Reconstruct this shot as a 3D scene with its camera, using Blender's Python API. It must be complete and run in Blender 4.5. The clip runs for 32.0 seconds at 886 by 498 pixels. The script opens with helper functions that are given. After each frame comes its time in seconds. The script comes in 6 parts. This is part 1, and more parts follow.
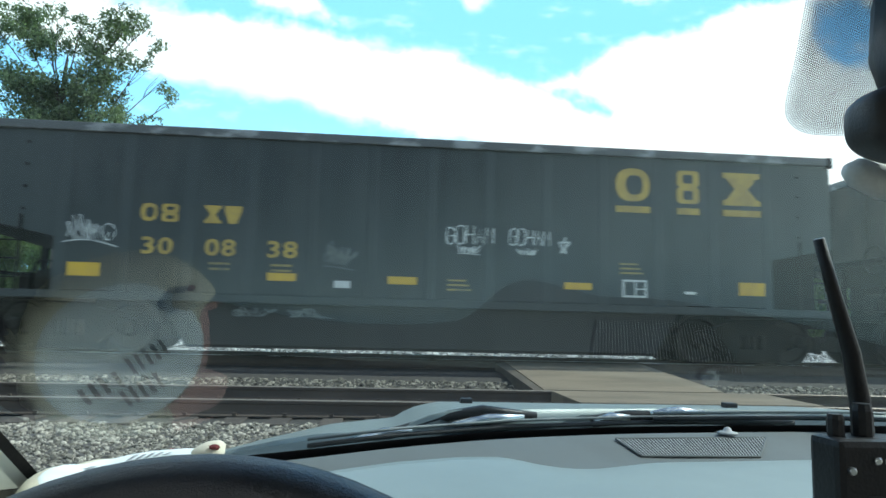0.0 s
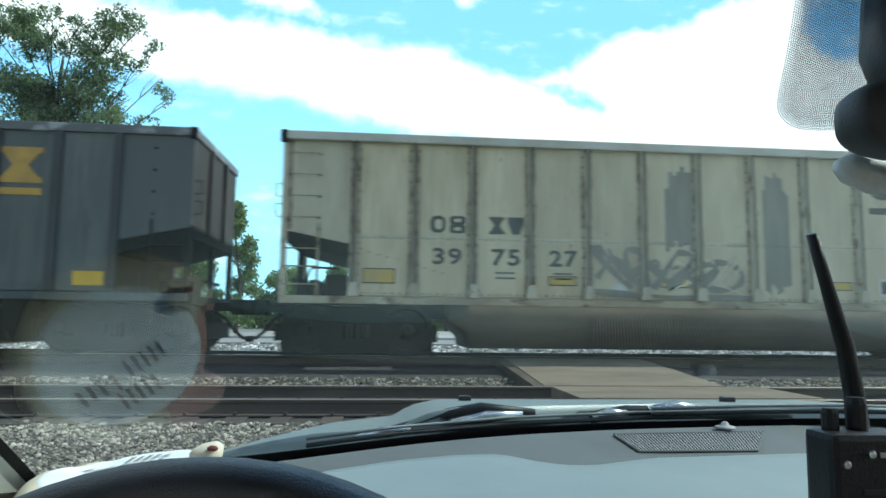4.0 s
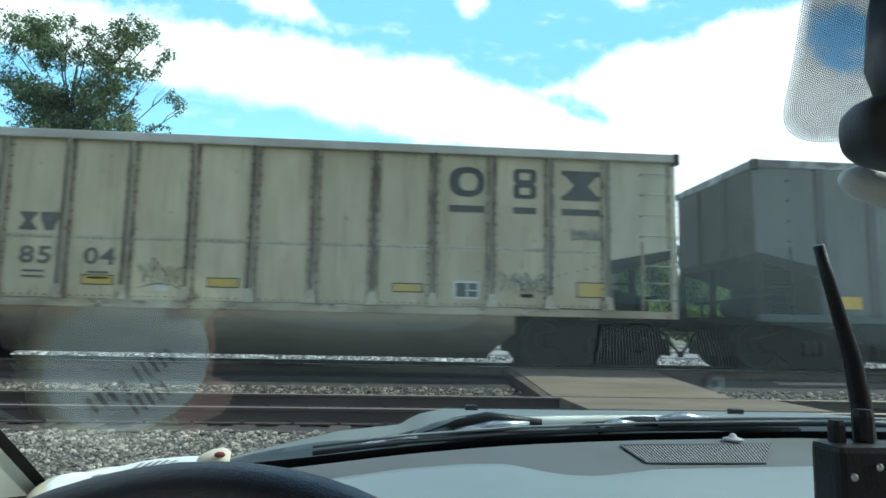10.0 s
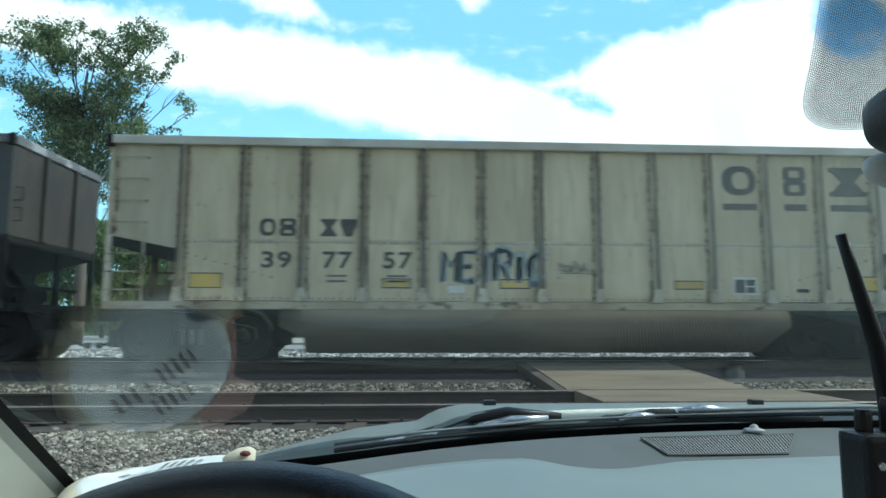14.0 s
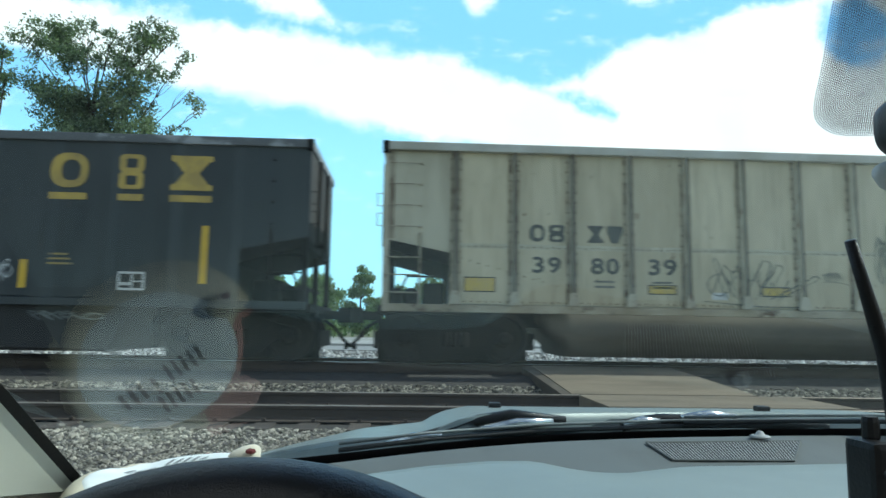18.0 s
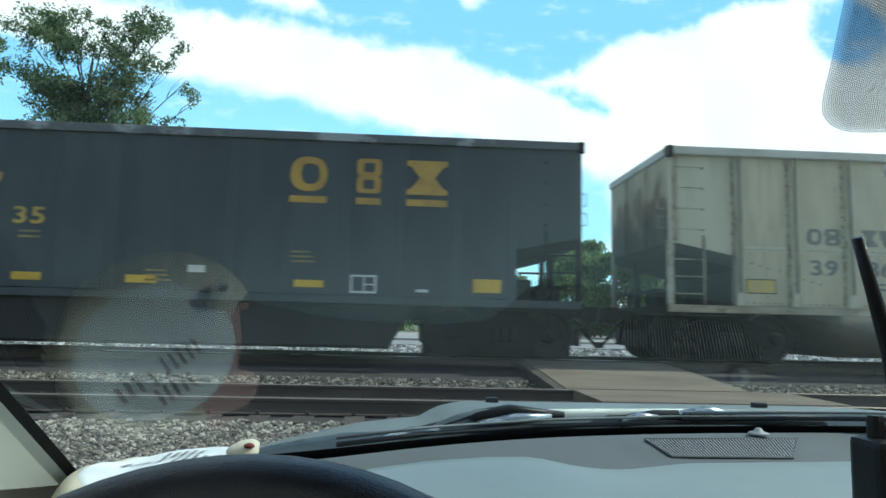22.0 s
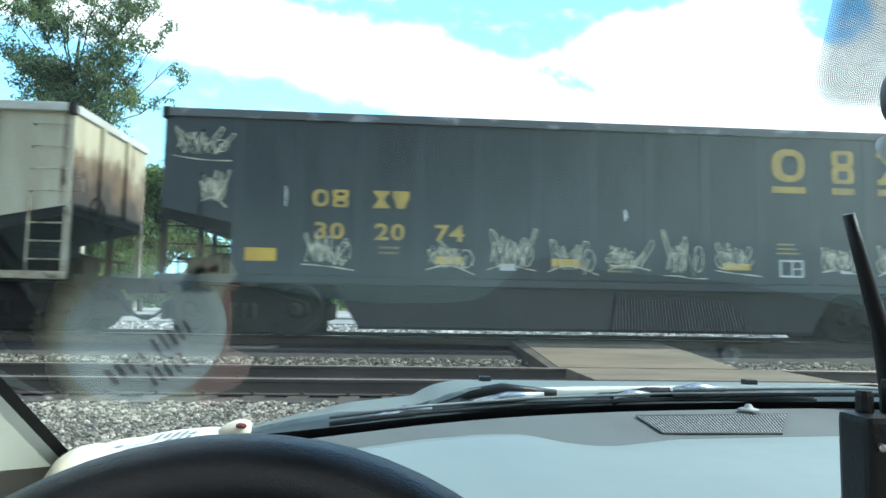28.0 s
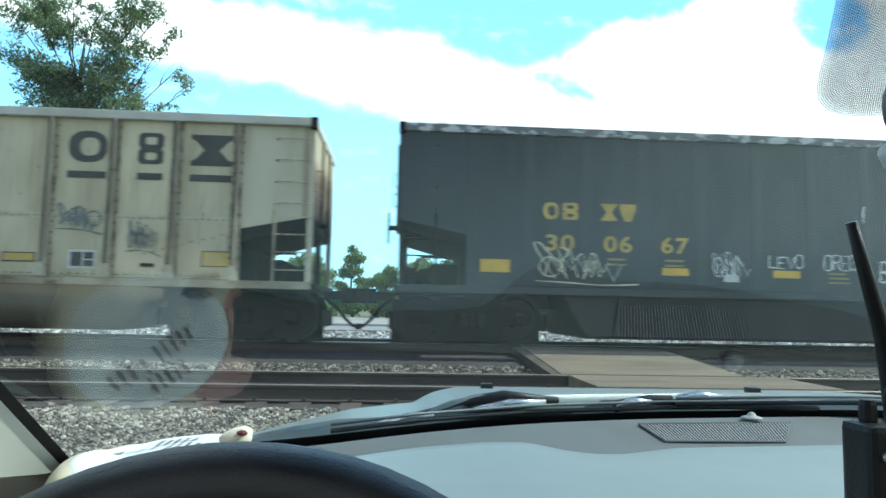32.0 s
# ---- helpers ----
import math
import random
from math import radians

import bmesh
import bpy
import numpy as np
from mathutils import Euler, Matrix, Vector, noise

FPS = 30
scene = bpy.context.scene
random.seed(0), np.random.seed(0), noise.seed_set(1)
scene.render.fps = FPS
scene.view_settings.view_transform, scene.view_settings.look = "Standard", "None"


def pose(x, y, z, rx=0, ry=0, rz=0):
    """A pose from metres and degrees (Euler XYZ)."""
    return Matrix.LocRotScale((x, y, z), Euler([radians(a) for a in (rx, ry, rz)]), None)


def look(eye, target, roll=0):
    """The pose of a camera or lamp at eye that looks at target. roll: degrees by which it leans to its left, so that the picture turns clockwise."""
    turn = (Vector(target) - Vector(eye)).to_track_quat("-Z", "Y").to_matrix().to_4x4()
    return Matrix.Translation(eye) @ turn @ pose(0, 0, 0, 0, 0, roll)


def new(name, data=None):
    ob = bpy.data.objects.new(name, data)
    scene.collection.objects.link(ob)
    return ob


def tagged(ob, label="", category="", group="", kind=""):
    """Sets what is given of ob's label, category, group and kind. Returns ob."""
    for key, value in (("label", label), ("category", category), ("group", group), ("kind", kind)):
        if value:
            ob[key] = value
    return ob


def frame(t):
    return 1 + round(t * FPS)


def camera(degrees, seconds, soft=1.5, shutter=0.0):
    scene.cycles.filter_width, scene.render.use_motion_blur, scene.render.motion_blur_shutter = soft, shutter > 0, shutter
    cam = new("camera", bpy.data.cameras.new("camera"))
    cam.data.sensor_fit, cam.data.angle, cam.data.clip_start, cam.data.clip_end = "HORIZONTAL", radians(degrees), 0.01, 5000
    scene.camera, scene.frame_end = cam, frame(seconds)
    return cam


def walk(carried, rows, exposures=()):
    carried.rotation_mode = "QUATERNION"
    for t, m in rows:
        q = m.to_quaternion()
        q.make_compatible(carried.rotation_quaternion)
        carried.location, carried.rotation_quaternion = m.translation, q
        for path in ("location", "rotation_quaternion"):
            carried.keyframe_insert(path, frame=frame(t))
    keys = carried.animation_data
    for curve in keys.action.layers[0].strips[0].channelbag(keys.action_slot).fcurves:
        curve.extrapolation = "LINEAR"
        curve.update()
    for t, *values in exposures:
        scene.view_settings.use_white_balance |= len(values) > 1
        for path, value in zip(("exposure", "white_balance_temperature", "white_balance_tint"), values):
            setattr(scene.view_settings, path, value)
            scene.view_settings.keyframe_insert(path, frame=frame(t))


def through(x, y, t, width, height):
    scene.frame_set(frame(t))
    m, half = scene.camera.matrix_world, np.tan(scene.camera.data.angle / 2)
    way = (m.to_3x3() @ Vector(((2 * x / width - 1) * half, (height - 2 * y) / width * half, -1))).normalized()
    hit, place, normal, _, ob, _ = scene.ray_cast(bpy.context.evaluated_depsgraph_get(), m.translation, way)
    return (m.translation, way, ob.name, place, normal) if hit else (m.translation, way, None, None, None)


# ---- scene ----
cam = camera(67.92, 32.0, soft=1.6, shutter=0.25)

# seconds, eye x y z, turn to the right, tilt up, roll (degrees)
PATH = (
    (0, -0.0057, 0.0041, 1.3014, 5.12, 6.49, 1.40),
    (0.5, -0.0054, 0.0045, 1.3022, 5.21, 6.24, 1.42),
    (1, -0.0056, 0.0044, 1.3027, 5.23, 5.99, 1.17),
    (1.5, -0.0052, 0.0045, 1.3022, 5.26, 5.86, 1.10),
    (2, -0.0049, 0.0039, 1.3020, 5.27, 5.78, 1.12),
    (2.5, -0.0036, 0.0034, 1.3026, 5.24, 5.72, 0.94),
    (3, -0.0033, 0.0031, 1.3037, 5.28, 5.90, 0.83),
    (3.5, -0.0030, 0.0029, 1.3038, 5.32, 6.06, 0.73),
    (5.5, 0.0004, -0.0006, 1.3013, 4.75, 6.74, 0.77),
    (6, 0.0004, -0.0002, 1.3019, 4.62, 6.79, 0.79),
    (6.5, -0.0001, -0.0003, 1.3026, 4.54, 6.76, 0.80),
    (7, 0.0002, 0.0003, 1.3023, 4.48, 6.79, 1.06),
    (7.5, -0.0002, 0.0000, 1.3016, 4.53, 6.86, 1.21),
    (8, -0.0002, -0.0004, 1.3013, 4.56, 6.85, 1.25),
    (8.5, -0.0004, -0.0007, 1.3008, 4.60, 6.88, 1.29),
    (9, -0.0005, -0.0011, 1.3013, 4.51, 6.93, 1.35),
    (9.5, -0.0012, -0.0020, 1.3018, 4.49, 6.95, 1.24),
    (10, -0.0010, -0.0027, 1.3026, 4.48, 7.04, 1.15),
    (10.5, -0.0016, -0.0041, 1.3022, 4.54, 7.22, 1.35),
    (11, -0.0015, -0.0038, 1.3011, 4.59, 7.37, 1.53),
    (11.5, -0.0023, -0.0042, 1.3006, 4.53, 7.52, 1.64),
    (12, -0.0018, -0.0032, 1.3008, 4.55, 7.43, 1.36),
    (12.5, -0.0157, -0.0093, 1.3199, 4.57, 7.09, -0.91),
    (13, -0.0129, -0.0061, 1.3066, 4.04, 7.05, -0.51),
    (13.5, -0.0096, -0.0058, 1.3042, 3.75, 6.88, -0.39),
    (14, -0.0088, -0.0037, 1.3034, 3.49, 6.64, 0.08),
    (14.5, -0.0084, -0.0026, 1.3031, 3.27, 6.38, 0.07),
    (16.5, -0.0094, -0.0048, 1.3012, 3.07, 6.52, 0.57),
    (17, -0.0097, -0.0047, 1.3009, 3.00, 6.58, 0.67),
    (17.5, -0.0099, -0.0049, 1.3015, 2.94, 6.73, 0.97),
    (18, -0.0101, -0.0048, 1.3021, 2.94, 6.83, 0.92),
    (18.5, -0.0100, -0.0041, 1.3026, 3.00, 6.91, 0.78),
    (19, -0.0109, -0.0042, 1.3021, 3.04, 6.86, 0.73),
    (19.5, -0.0117, -0.0046, 1.3026, 3.10, 6.78, 0.86),
    (20, -0.0123, -0.0048, 1.3036, 3.10, 6.64, 0.69),
    (20.5, -0.0118, -0.0036, 1.3042, 3.11, 6.57, 0.63),
    (21, -0.0122, -0.0009, 1.3036, 3.11, 6.54, 0.81),
    (21.5, -0.0148, 0.0012, 1.3034, 3.19, 6.57, 1.14),
    (22, -0.0170, 0.0035, 1.3029, 3.39, 6.31, 1.36),
    (22.5, -0.0192, 0.0013, 1.3035, 3.60, 6.04, 1.48),
    (23, -0.0190, 0.0021, 1.3031, 3.72, 5.74, 1.57),
    (23.5, -0.0194, 0.0023, 1.3034, 3.75, 5.47, 1.67),
    (24, -0.0181, 0.0065, 1.3016, 3.70, 5.17, 1.62),
    (24.5, -0.0164, 0.0073, 1.3014, 3.71, 4.91, 1.66),
    (25, -0.0148, 0.0080, 1.3010, 3.73, 4.76, 1.45),
    (25.5, -0.0142, 0.0078, 1.3017, 3.80, 4.69, 1.32),
    (27.5, -0.0146, 0.0075, 1.3013, 4.03, 4.60, 1.15),
    (28, -0.0147, 0.0072, 1.3018, 4.02, 4.61, 0.99),
    (28.5, -0.0147, 0.0072, 1.3021, 4.00, 4.67, 0.96),
    (29, -0.0149, 0.0068, 1.3015, 3.93, 4.71, 1.03),
    (29.5, -0.0147, 0.0071, 1.3014, 3.84, 4.73, 1.22),
    (30, -0.0145, 0.0071, 1.3012, 3.83, 4.78, 1.17),
    (30.5, -0.0144, 0.0076, 1.3010, 3.75, 4.88, 1.28),
    (31, -0.0139, 0.0076, 1.3012, 3.77, 4.83, 1.25),
    (31.5, -0.0139, 0.0077, 1.3021, 3.73, 4.92, 1.18),
    (32, -0.0137, 0.0074, 1.3028, 3.78, 5.15, 1.13),
)


def aim(x, y, z, yaw, tilt, roll):
    a, b = radians(yaw), radians(tilt)
    way = Vector((math.sin(a) * math.cos(b), math.cos(a) * math.cos(b), math.sin(b)))
    return look((x, y, z), Vector((x, y, z)) + way, roll)


walk(cam, [(t, aim(*row)) for t, *row in PATH], exposures=[(0.0, 0.54), (2.0, 0.66), (3.0, 0.48), (7.0, 0.36), (8.0, 0.30), (9.0, 0.43), (11.0, 0.28), (12.0, 0.38), (14.0, 0.25), (17.0, 0.28), (18.0, 0.26), (19.0, 0.40), (20.0, 0.40), (21.0, 0.24), (22.0, 0.22), (24.0, 0.64), (25.0, 0.80), (28.0, 0.98), (29.0, 0.58), (30.0, 0.55), (31.0, 0.62), (32.0, 0.68)])

# ---- light: high sun from the right, slightly behind the train, broken cloud ----
SUN = Vector((0.66, 0.035, 0.75)).normalized()
RAIL = 0.67          # top of the train's rails
SIDE = 11.2          # near side of the cars
HALF = 1.575         # half a car's width
TRACK_Y = SIDE + HALF
NEAR_Y, NEAR_RAIL = 8.33, 0.42

sun = new("sun", bpy.data.lights.new("sun", "SUN"))
sun.data.energy, sun.data.angle, sun.data.color = 3.4, radians(0.6), (1.0, 0.955, 0.88)
sun.matrix_world = look(SUN * 50, (0, 0, 0))


class Graph:
    """Short notation for node trees."""

    def __init__(self, tree):
        self.tree, self.nodes = tree, tree.nodes
        self.nodes.clear()

    def add(self, kind, values=None, **settings):
        n = self.nodes.new(kind)
        for key, value in settings.items():
            setattr(n, key, value)
        for key, value in (values or {}).items():
            if isinstance(value, bpy.types.NodeSocket):
                self.tree.links.new(value, n.inputs[key])
            else:
                n.inputs[key].default_value = value
        return n

    def math(self, op, a, b=0.0, clamp=False):
        return self.add("ShaderNodeMath", {0: a, 1: b}, operation=op, use_clamp=clamp).outputs[0]

    def span(self, v, lo, hi, a=0.0, b=1.0):
        return self.add("ShaderNodeMapRange", {0: v, 1: lo, 2: hi, 3: a, 4: b}, interpolation_type="SMOOTHSTEP").outputs[0]

    def mix(self, f, a, b):
        n = self.add("ShaderNodeMix", data_type="RGBA")
        for sock, v in ((n.inputs[0], f), (n.inputs[6], a), (n.inputs[7], b)):
            if isinstance(v, bpy.types.NodeSocket):
                self.tree.links.new(v, sock)
            else:
                sock.default_value = v if not isinstance(v, tuple) else (*v, 1)[:4]
        return n.outputs[2]

    def noise(self, vec, scale, detail=4.0, rough=0.55, lacun=2.0):
        return self.add("ShaderNodeTexNoise", {"Vector": vec, "Scale": scale, "Detail": detail, "Roughness": rough, "Lacunarity": lacun}).outputs[0]

    def scaled(self, vec, s):
        return self.add("ShaderNodeVectorMath", {0: vec, 1: s}, operation="MULTIPLY").outputs[0]


world = bpy.data.worlds.new("world")
scene.world = world
world.use_nodes = True
g = Graph(world.node_tree)
sky = g.add("ShaderNodeTexSky", sky_type="NISHITA", sun_disc=False, sun_elevation=math.asin(SUN.z), sun_rotation=math.atan2(SUN.x, SUN.y), air_density=1.0, dust_density=0.6, ozone_density=1.0)
wco = g.add("ShaderNodeTexCoord").outputs["Generated"]
puffs = g.span(g.noise(g.scaled(wco, (1, 1, 2.2)), 2.6, 6.0), 0.50, 0.62)
axes = g.add("ShaderNodeSeparateXYZ", {0: wco}).outputs
above = g.math("MULTIPLY", g.span(axes[2], 0.0, 0.12), g.span(axes[1], 0.35, 0.0))
veil = g.mix(g.math("MULTIPLY", puffs, above), sky.outputs[0], (9.0, 9.2, 9.6))
bg = g.add("ShaderNodeBackground", {"Color": veil, "Strength": 0.13})
g.add("ShaderNodeOutputWorld", {"Surface": bg.outputs[0]})


# ---- materials ----
def stuff_mat(name, colour, other, rough=0.7, metal=0.0, scale=6.0, fine=60.0, bump=0.15, lo=0.35, hi=0.68, streak=(1, 1, 1), rust=None, rust_at=(0.60, 0.72), random_tint=0.0, islands=False, spec=0.5, grain=0.25, through=0.0):
    """A worn surface: two tones by a broad noise, a fine grain, optional rust, and relief."""
    m = bpy.data.materials.new(name)
    m.use_nodes = True
    g = Graph(m.node_tree)
    co = g.add("ShaderNodeTexCoord").outputs["Object"]
    info = g.add("ShaderNodeObjectInfo").outputs["Random"]
    shift = g.add("ShaderNodeCombineXYZ", {0: g.math("MULTIPLY", info, 37.0), 1: g.math("MULTIPLY", info, 11.0), 2: g.math("MULTIPLY", info, 5.0)}).outputs[0]
    moved = g.add("ShaderNodeVectorMath", {0: co, 1: shift}, operation="ADD").outputs[0]
    broad = g.noise(g.scaled(moved, streak), scale, 5.0)
    tone = g.mix(g.span(broad, lo, hi), colour, other)
    small = g.noise(moved, fine, 3.0)
    shade = g.math("ADD", g.math("MULTIPLY", g.math("SUBTRACT", small, 0.5), grain), 1.0)
    tone = g.add("ShaderNodeVectorMath", {0: tone, 1: g.add("ShaderNodeCombineXYZ", {0: shade, 1: shade, 2: shade}).outputs[0]}, operation="MULTIPLY").outputs[0]
    if random_tint:
        rnd = g.add("ShaderNodeNewGeometry").outputs["Random Per Island"] if islands else info
        k = g.math("ADD", g.math("MULTIPLY", g.math("SUBTRACT", rnd, 0.5), random_tint), 1.0)
        tone = g.add("ShaderNodeVectorMath", {0: tone, 1: g.add("ShaderNodeCombineXYZ", {0: k, 1: k, 2: k}).outputs[0]}, operation="MULTIPLY").outputs[0]
    rough_v = g.math("ADD", g.math("MULTIPLY", g.math("SUBTRACT", broad, 0.5), 0.25), rough, True)
    if rust:
        spots = g.span(g.noise(g.scaled(moved, streak), scale * 2.7, 6.0, 0.65), *rust_at)
        tone = g.mix(spots, tone, rust)
        rough_v = g.math("MAXIMUM", rough_v, g.math("MULTIPLY", spots, 0.9))
    b = g.add("ShaderNodeBump", {"Strength": bump, "Distance": 0.01, "Height": g.math("ADD", small, g.math("MULTIPLY", broad, 0.6))})
    p = g.add("ShaderNodeBsdfPrincipled", {"Base Color": tone, "Roughness": rough_v, "Metallic": metal, "Normal": b.outputs[0], "Specular IOR Level": spec})
    out = p.outputs[0]
    if through:
        lit = g.add("ShaderNodeBsdfTranslucent", {"Color": g.add("ShaderNodeVectorMath", {0: tone, 1: (1.5, 1.7, 0.9)}, operation="MULTIPLY").outputs[0]})
        out = g.add("ShaderNodeMixShader", {0: through, 1: out, 2: lit.outputs[0]}).outputs[0]
    g.add("ShaderNodeOutputMaterial", {"Surface": out})
    return m


TAN = stuff_mat("tan_car_paint", (0.53, 0.495, 0.37), (0.41, 0.365, 0.265), 0.6, scale=0.9, fine=25, bump=0.08, streak=(2.2, 2.2, 0.5), rust=(0.13, 0.075, 0.04), rust_at=(0.66, 0.78), random_tint=0.10)
TAN_RIB = stuff_mat("tan_rib_paint", (0.52, 0.485, 0.375), (0.38, 0.335, 0.245), 0.65, scale=2.2, fine=30, bump=0.1, streak=(1, 1, 0.6), rust=(0.14, 0.085, 0.05), rust_at=(0.55, 0.68), random_tint=0.2)
RIB_PLATE = stuff_mat("rust_edged_tan_plate", (0.40, 0.355, 0.26), (0.25, 0.20, 0.14), 0.75, scale=2.6, fine=30, bump=0.1, streak=(1, 1, 0.5), rust=(0.11, 0.068, 0.042), rust_at=(0.50, 0.64), random_tint=0.3)
SILL_TAN = stuff_mat("dirty_tan_sill", (0.46, 0.41, 0.30), (0.28, 0.23, 0.16), 0.75, scale=1.6, fine=30, bump=0.1, streak=(0.5, 1, 1), rust=(0.12, 0.075, 0.045), rust_at=(0.54, 0.68))
# tub below the sill, much darker than the side paint
TUB_TAN = stuff_mat("sooty_tan_paint", (0.155, 0.135, 0.10), (0.085, 0.072, 0.056), 0.75, scale=0.7, fine=20, bump=0.08, lo=0.30, hi=0.72, streak=(0.45, 1, 1.6))
BLACK_PAINT = stuff_mat("black_car_paint", (0.0263, 0.0365, 0.0403), (0.0394, 0.0496, 0.0521), 0.55, scale=0.8, fine=25, bump=0.06, streak=(2.0, 2.0, 0.4), rust=(0.05, 0.038, 0.03), rust_at=(0.66, 0.80), random_tint=0.12)
GREY_PAINT = stuff_mat("faded_grey_car_paint", (0.0464, 0.0620, 0.0682), (0.0655, 0.0806, 0.0837), 0.6, scale=0.8, fine=25, bump=0.06, streak=(2.0, 2.0, 0.4), rust=(0.06, 0.05, 0.045), rust_at=(0.68, 0.82), random_tint=0.08)
SLATE_PAINT = stuff_mat("slate_car_paint", (0.0353, 0.0479, 0.0536), (0.0513, 0.0638, 0.0673), 0.6, scale=0.8, fine=25, bump=0.06, streak=(2.0, 2.0, 0.4), rust=(0.06, 0.05, 0.045), rust_at=(0.68, 0.82), random_tint=0.08)
GREY_RIB = stuff_mat("grey_rib_paint", (0.02925, 0.0338, 0.0364), (0.04225, 0.0455, 0.0468), 0.65, scale=1.2, fine=25, bump=0.08, random_tint=0.15)
CHORD_TAN = stuff_mat("tan_chord_paint", (0.52, 0.52, 0.47), (0.40, 0.38, 0.32), 0.55, scale=1.2, fine=20, bump=0.08)
CHORD_DARK = stuff_mat("scuffed_dark_chord", (0.10, 0.105, 0.11), (0.30, 0.31, 0.32), 0.55, scale=2.4, fine=20, bump=0.12, lo=0.52, hi=0.64, streak=(0.6, 1, 1))
CHORD_WORN = stuff_mat("worn_pale_chord", (0.12, 0.125, 0.13), (0.46, 0.47, 0.48), 0.55, scale=8.0, fine=20, bump=0.12, lo=0.50, hi=0.60, streak=(0.6, 1, 1))
# grime and wheel steel, both darkened for the shade under the cars
SHADED_GRIME = stuff_mat("grimy_black_steel", (0.0073, 0.0073, 0.0073), (0.0147, 0.0131, 0.0116), 0.85, scale=4.0, fine=40, bump=0.2, spec=0.3)
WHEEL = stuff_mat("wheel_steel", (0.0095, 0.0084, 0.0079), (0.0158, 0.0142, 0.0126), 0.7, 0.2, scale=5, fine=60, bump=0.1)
YELLOW = stuff_mat("yellow_paint", (0.68, 0.42, 0.03), (0.56, 0.34, 0.04), 0.5, scale=3, fine=30, bump=0.04, random_tint=0.15)
LOGO_YELLOW = stuff_mat("weathered_yellow_paint", (0.54, 0.36, 0.07), (0.38, 0.26, 0.07), 0.55, scale=3, fine=30, bump=0.04, rust=(0.09, 0.08, 0.06), rust_at=(0.60, 0.74))
ORANGE_LOGO = stuff_mat("orange_yellow_paint", (0.50, 0.29, 0.045), (0.36, 0.21, 0.05), 0.55, scale=3, fine=30, bump=0.04, rust=(0.10, 0.085, 0.06), rust_at=(0.62, 0.76))
FADED_YELLOW = stuff_mat("faded_yellow_paint", (0.34, 0.24, 0.07), (0.20, 0.16, 0.08), 0.6, scale=3, fine=30, bump=0.04, rust=(0.10, 0.10, 0.09), rust_at=(0.5, 0.66))
DULL_YELLOW = stuff_mat("dirty_yellow_patch", (0.54, 0.38, 0.07), (0.44, 0.34, 0.15), 0.6, scale=3, fine=30, bump=0.04, random_tint=0.2)
KERB = stuff_mat("grey_kerb", (0.20, 0.198, 0.19), (0.16, 0.158, 0.15), 0.9, scale=0.8, fine=20, bump=0.2)
RIB_EDGE = stuff_mat("rust_dark_rib_edge", (0.085, 0.075, 0.058), (0.17, 0.15, 0.115), 0.8, scale=1.6, fine=40, bump=0.08, streak=(1, 1, 0.5), rust=(0.06, 0.042, 0.03), rust_at=(0.52, 0.66))
LETTER_DARK = stuff_mat("dark_stencil_paint", (0.042, 0.045, 0.042), (0.07, 0.07, 0.062), 0.6, scale=3, fine=30, bump=0.04)
STENCIL_FADED = stuff_mat("worn_stencil_paint", (0.10, 0.10, 0.09), (0.16, 0.155, 0.135), 0.6, scale=3, fine=30, bump=0.04)
PAINT_OUT = stuff_mat("grey_paint_out", (0.235, 0.225, 0.185), (0.19, 0.182, 0.15), 0.6, scale=2, fine=30, bump=0.02, streak=(3, 1, 0.5))
RIVET = stuff_mat("rusty_rivet", (0.09, 0.065, 0.045), (0.16, 0.12, 0.08), 0.8, scale=5, fine=40, bump=0.05)
WHITE_TAG = stuff_mat("white_spray_paint", (0.68, 0.70, 0.69), (0.50, 0.52, 0.52), 0.6, scale=3, fine=30, bump=0.02)
PALE_TAG = stuff_mat("pale_cream_spray_paint", (0.66, 0.62, 0.46), (0.50, 0.47, 0.35), 0.6, scale=3, fine=30, bump=0.02)
FAINT_TAG = stuff_mat("faint_grey_spray_paint", (0.17, 0.19, 0.19), (0.11, 0.125, 0.125), 0.6, scale=3, fine=30, bump=0.02)
BLACK_TAG = stuff_mat("black_spray_paint", (0.05, 0.06, 0.055), (0.10, 0.11, 0.10), 0.6, scale=3, fine=30, bump=0.02)
GREEN_TAG = stuff_mat("grey_green_spray_paint", (0.105, 0.122, 0.100), (0.19, 0.20, 0.155), 0.6, scale=2, fine=30, bump=0.02)
BLUE_TAG = stuff_mat("blue_grey_spray_paint", (0.10, 0.15, 0.19), (0.16, 0.21, 0.25), 0.6, scale=2, fine=30, bump=0.02)
RED_TAG = stuff_mat("red_spray_paint", (0.42, 0.08, 0.07), (0.34, 0.14, 0.12), 0.6, scale=3, fine=30, bump=0.02)
LIME_TAG = stuff_mat("dull_green_spray_paint", (0.17, 0.22, 0.07), (0.12, 0.15, 0.08), 0.6, scale=3, fine=30, bump=0.02)
BLUE_PATCH = stuff_mat("light_blue_patch_paint", (0.25, 0.32, 0.34), (0.31, 0.36, 0.36), 0.6, scale=3, fine=30, bump=0.02)
PALE_BLUE = stuff_mat("pale_blue_outline_paint", (0.50, 0.56, 0.55), (0.40, 0.46, 0.46), 0.6, scale=3, fine=30, bump=0.02)
PLACARD = stuff_mat("white_placard", (0.62, 0.63, 0.62), (0.52, 0.53, 0.52), 0.5, scale=3, fine=30, bump=0.02)
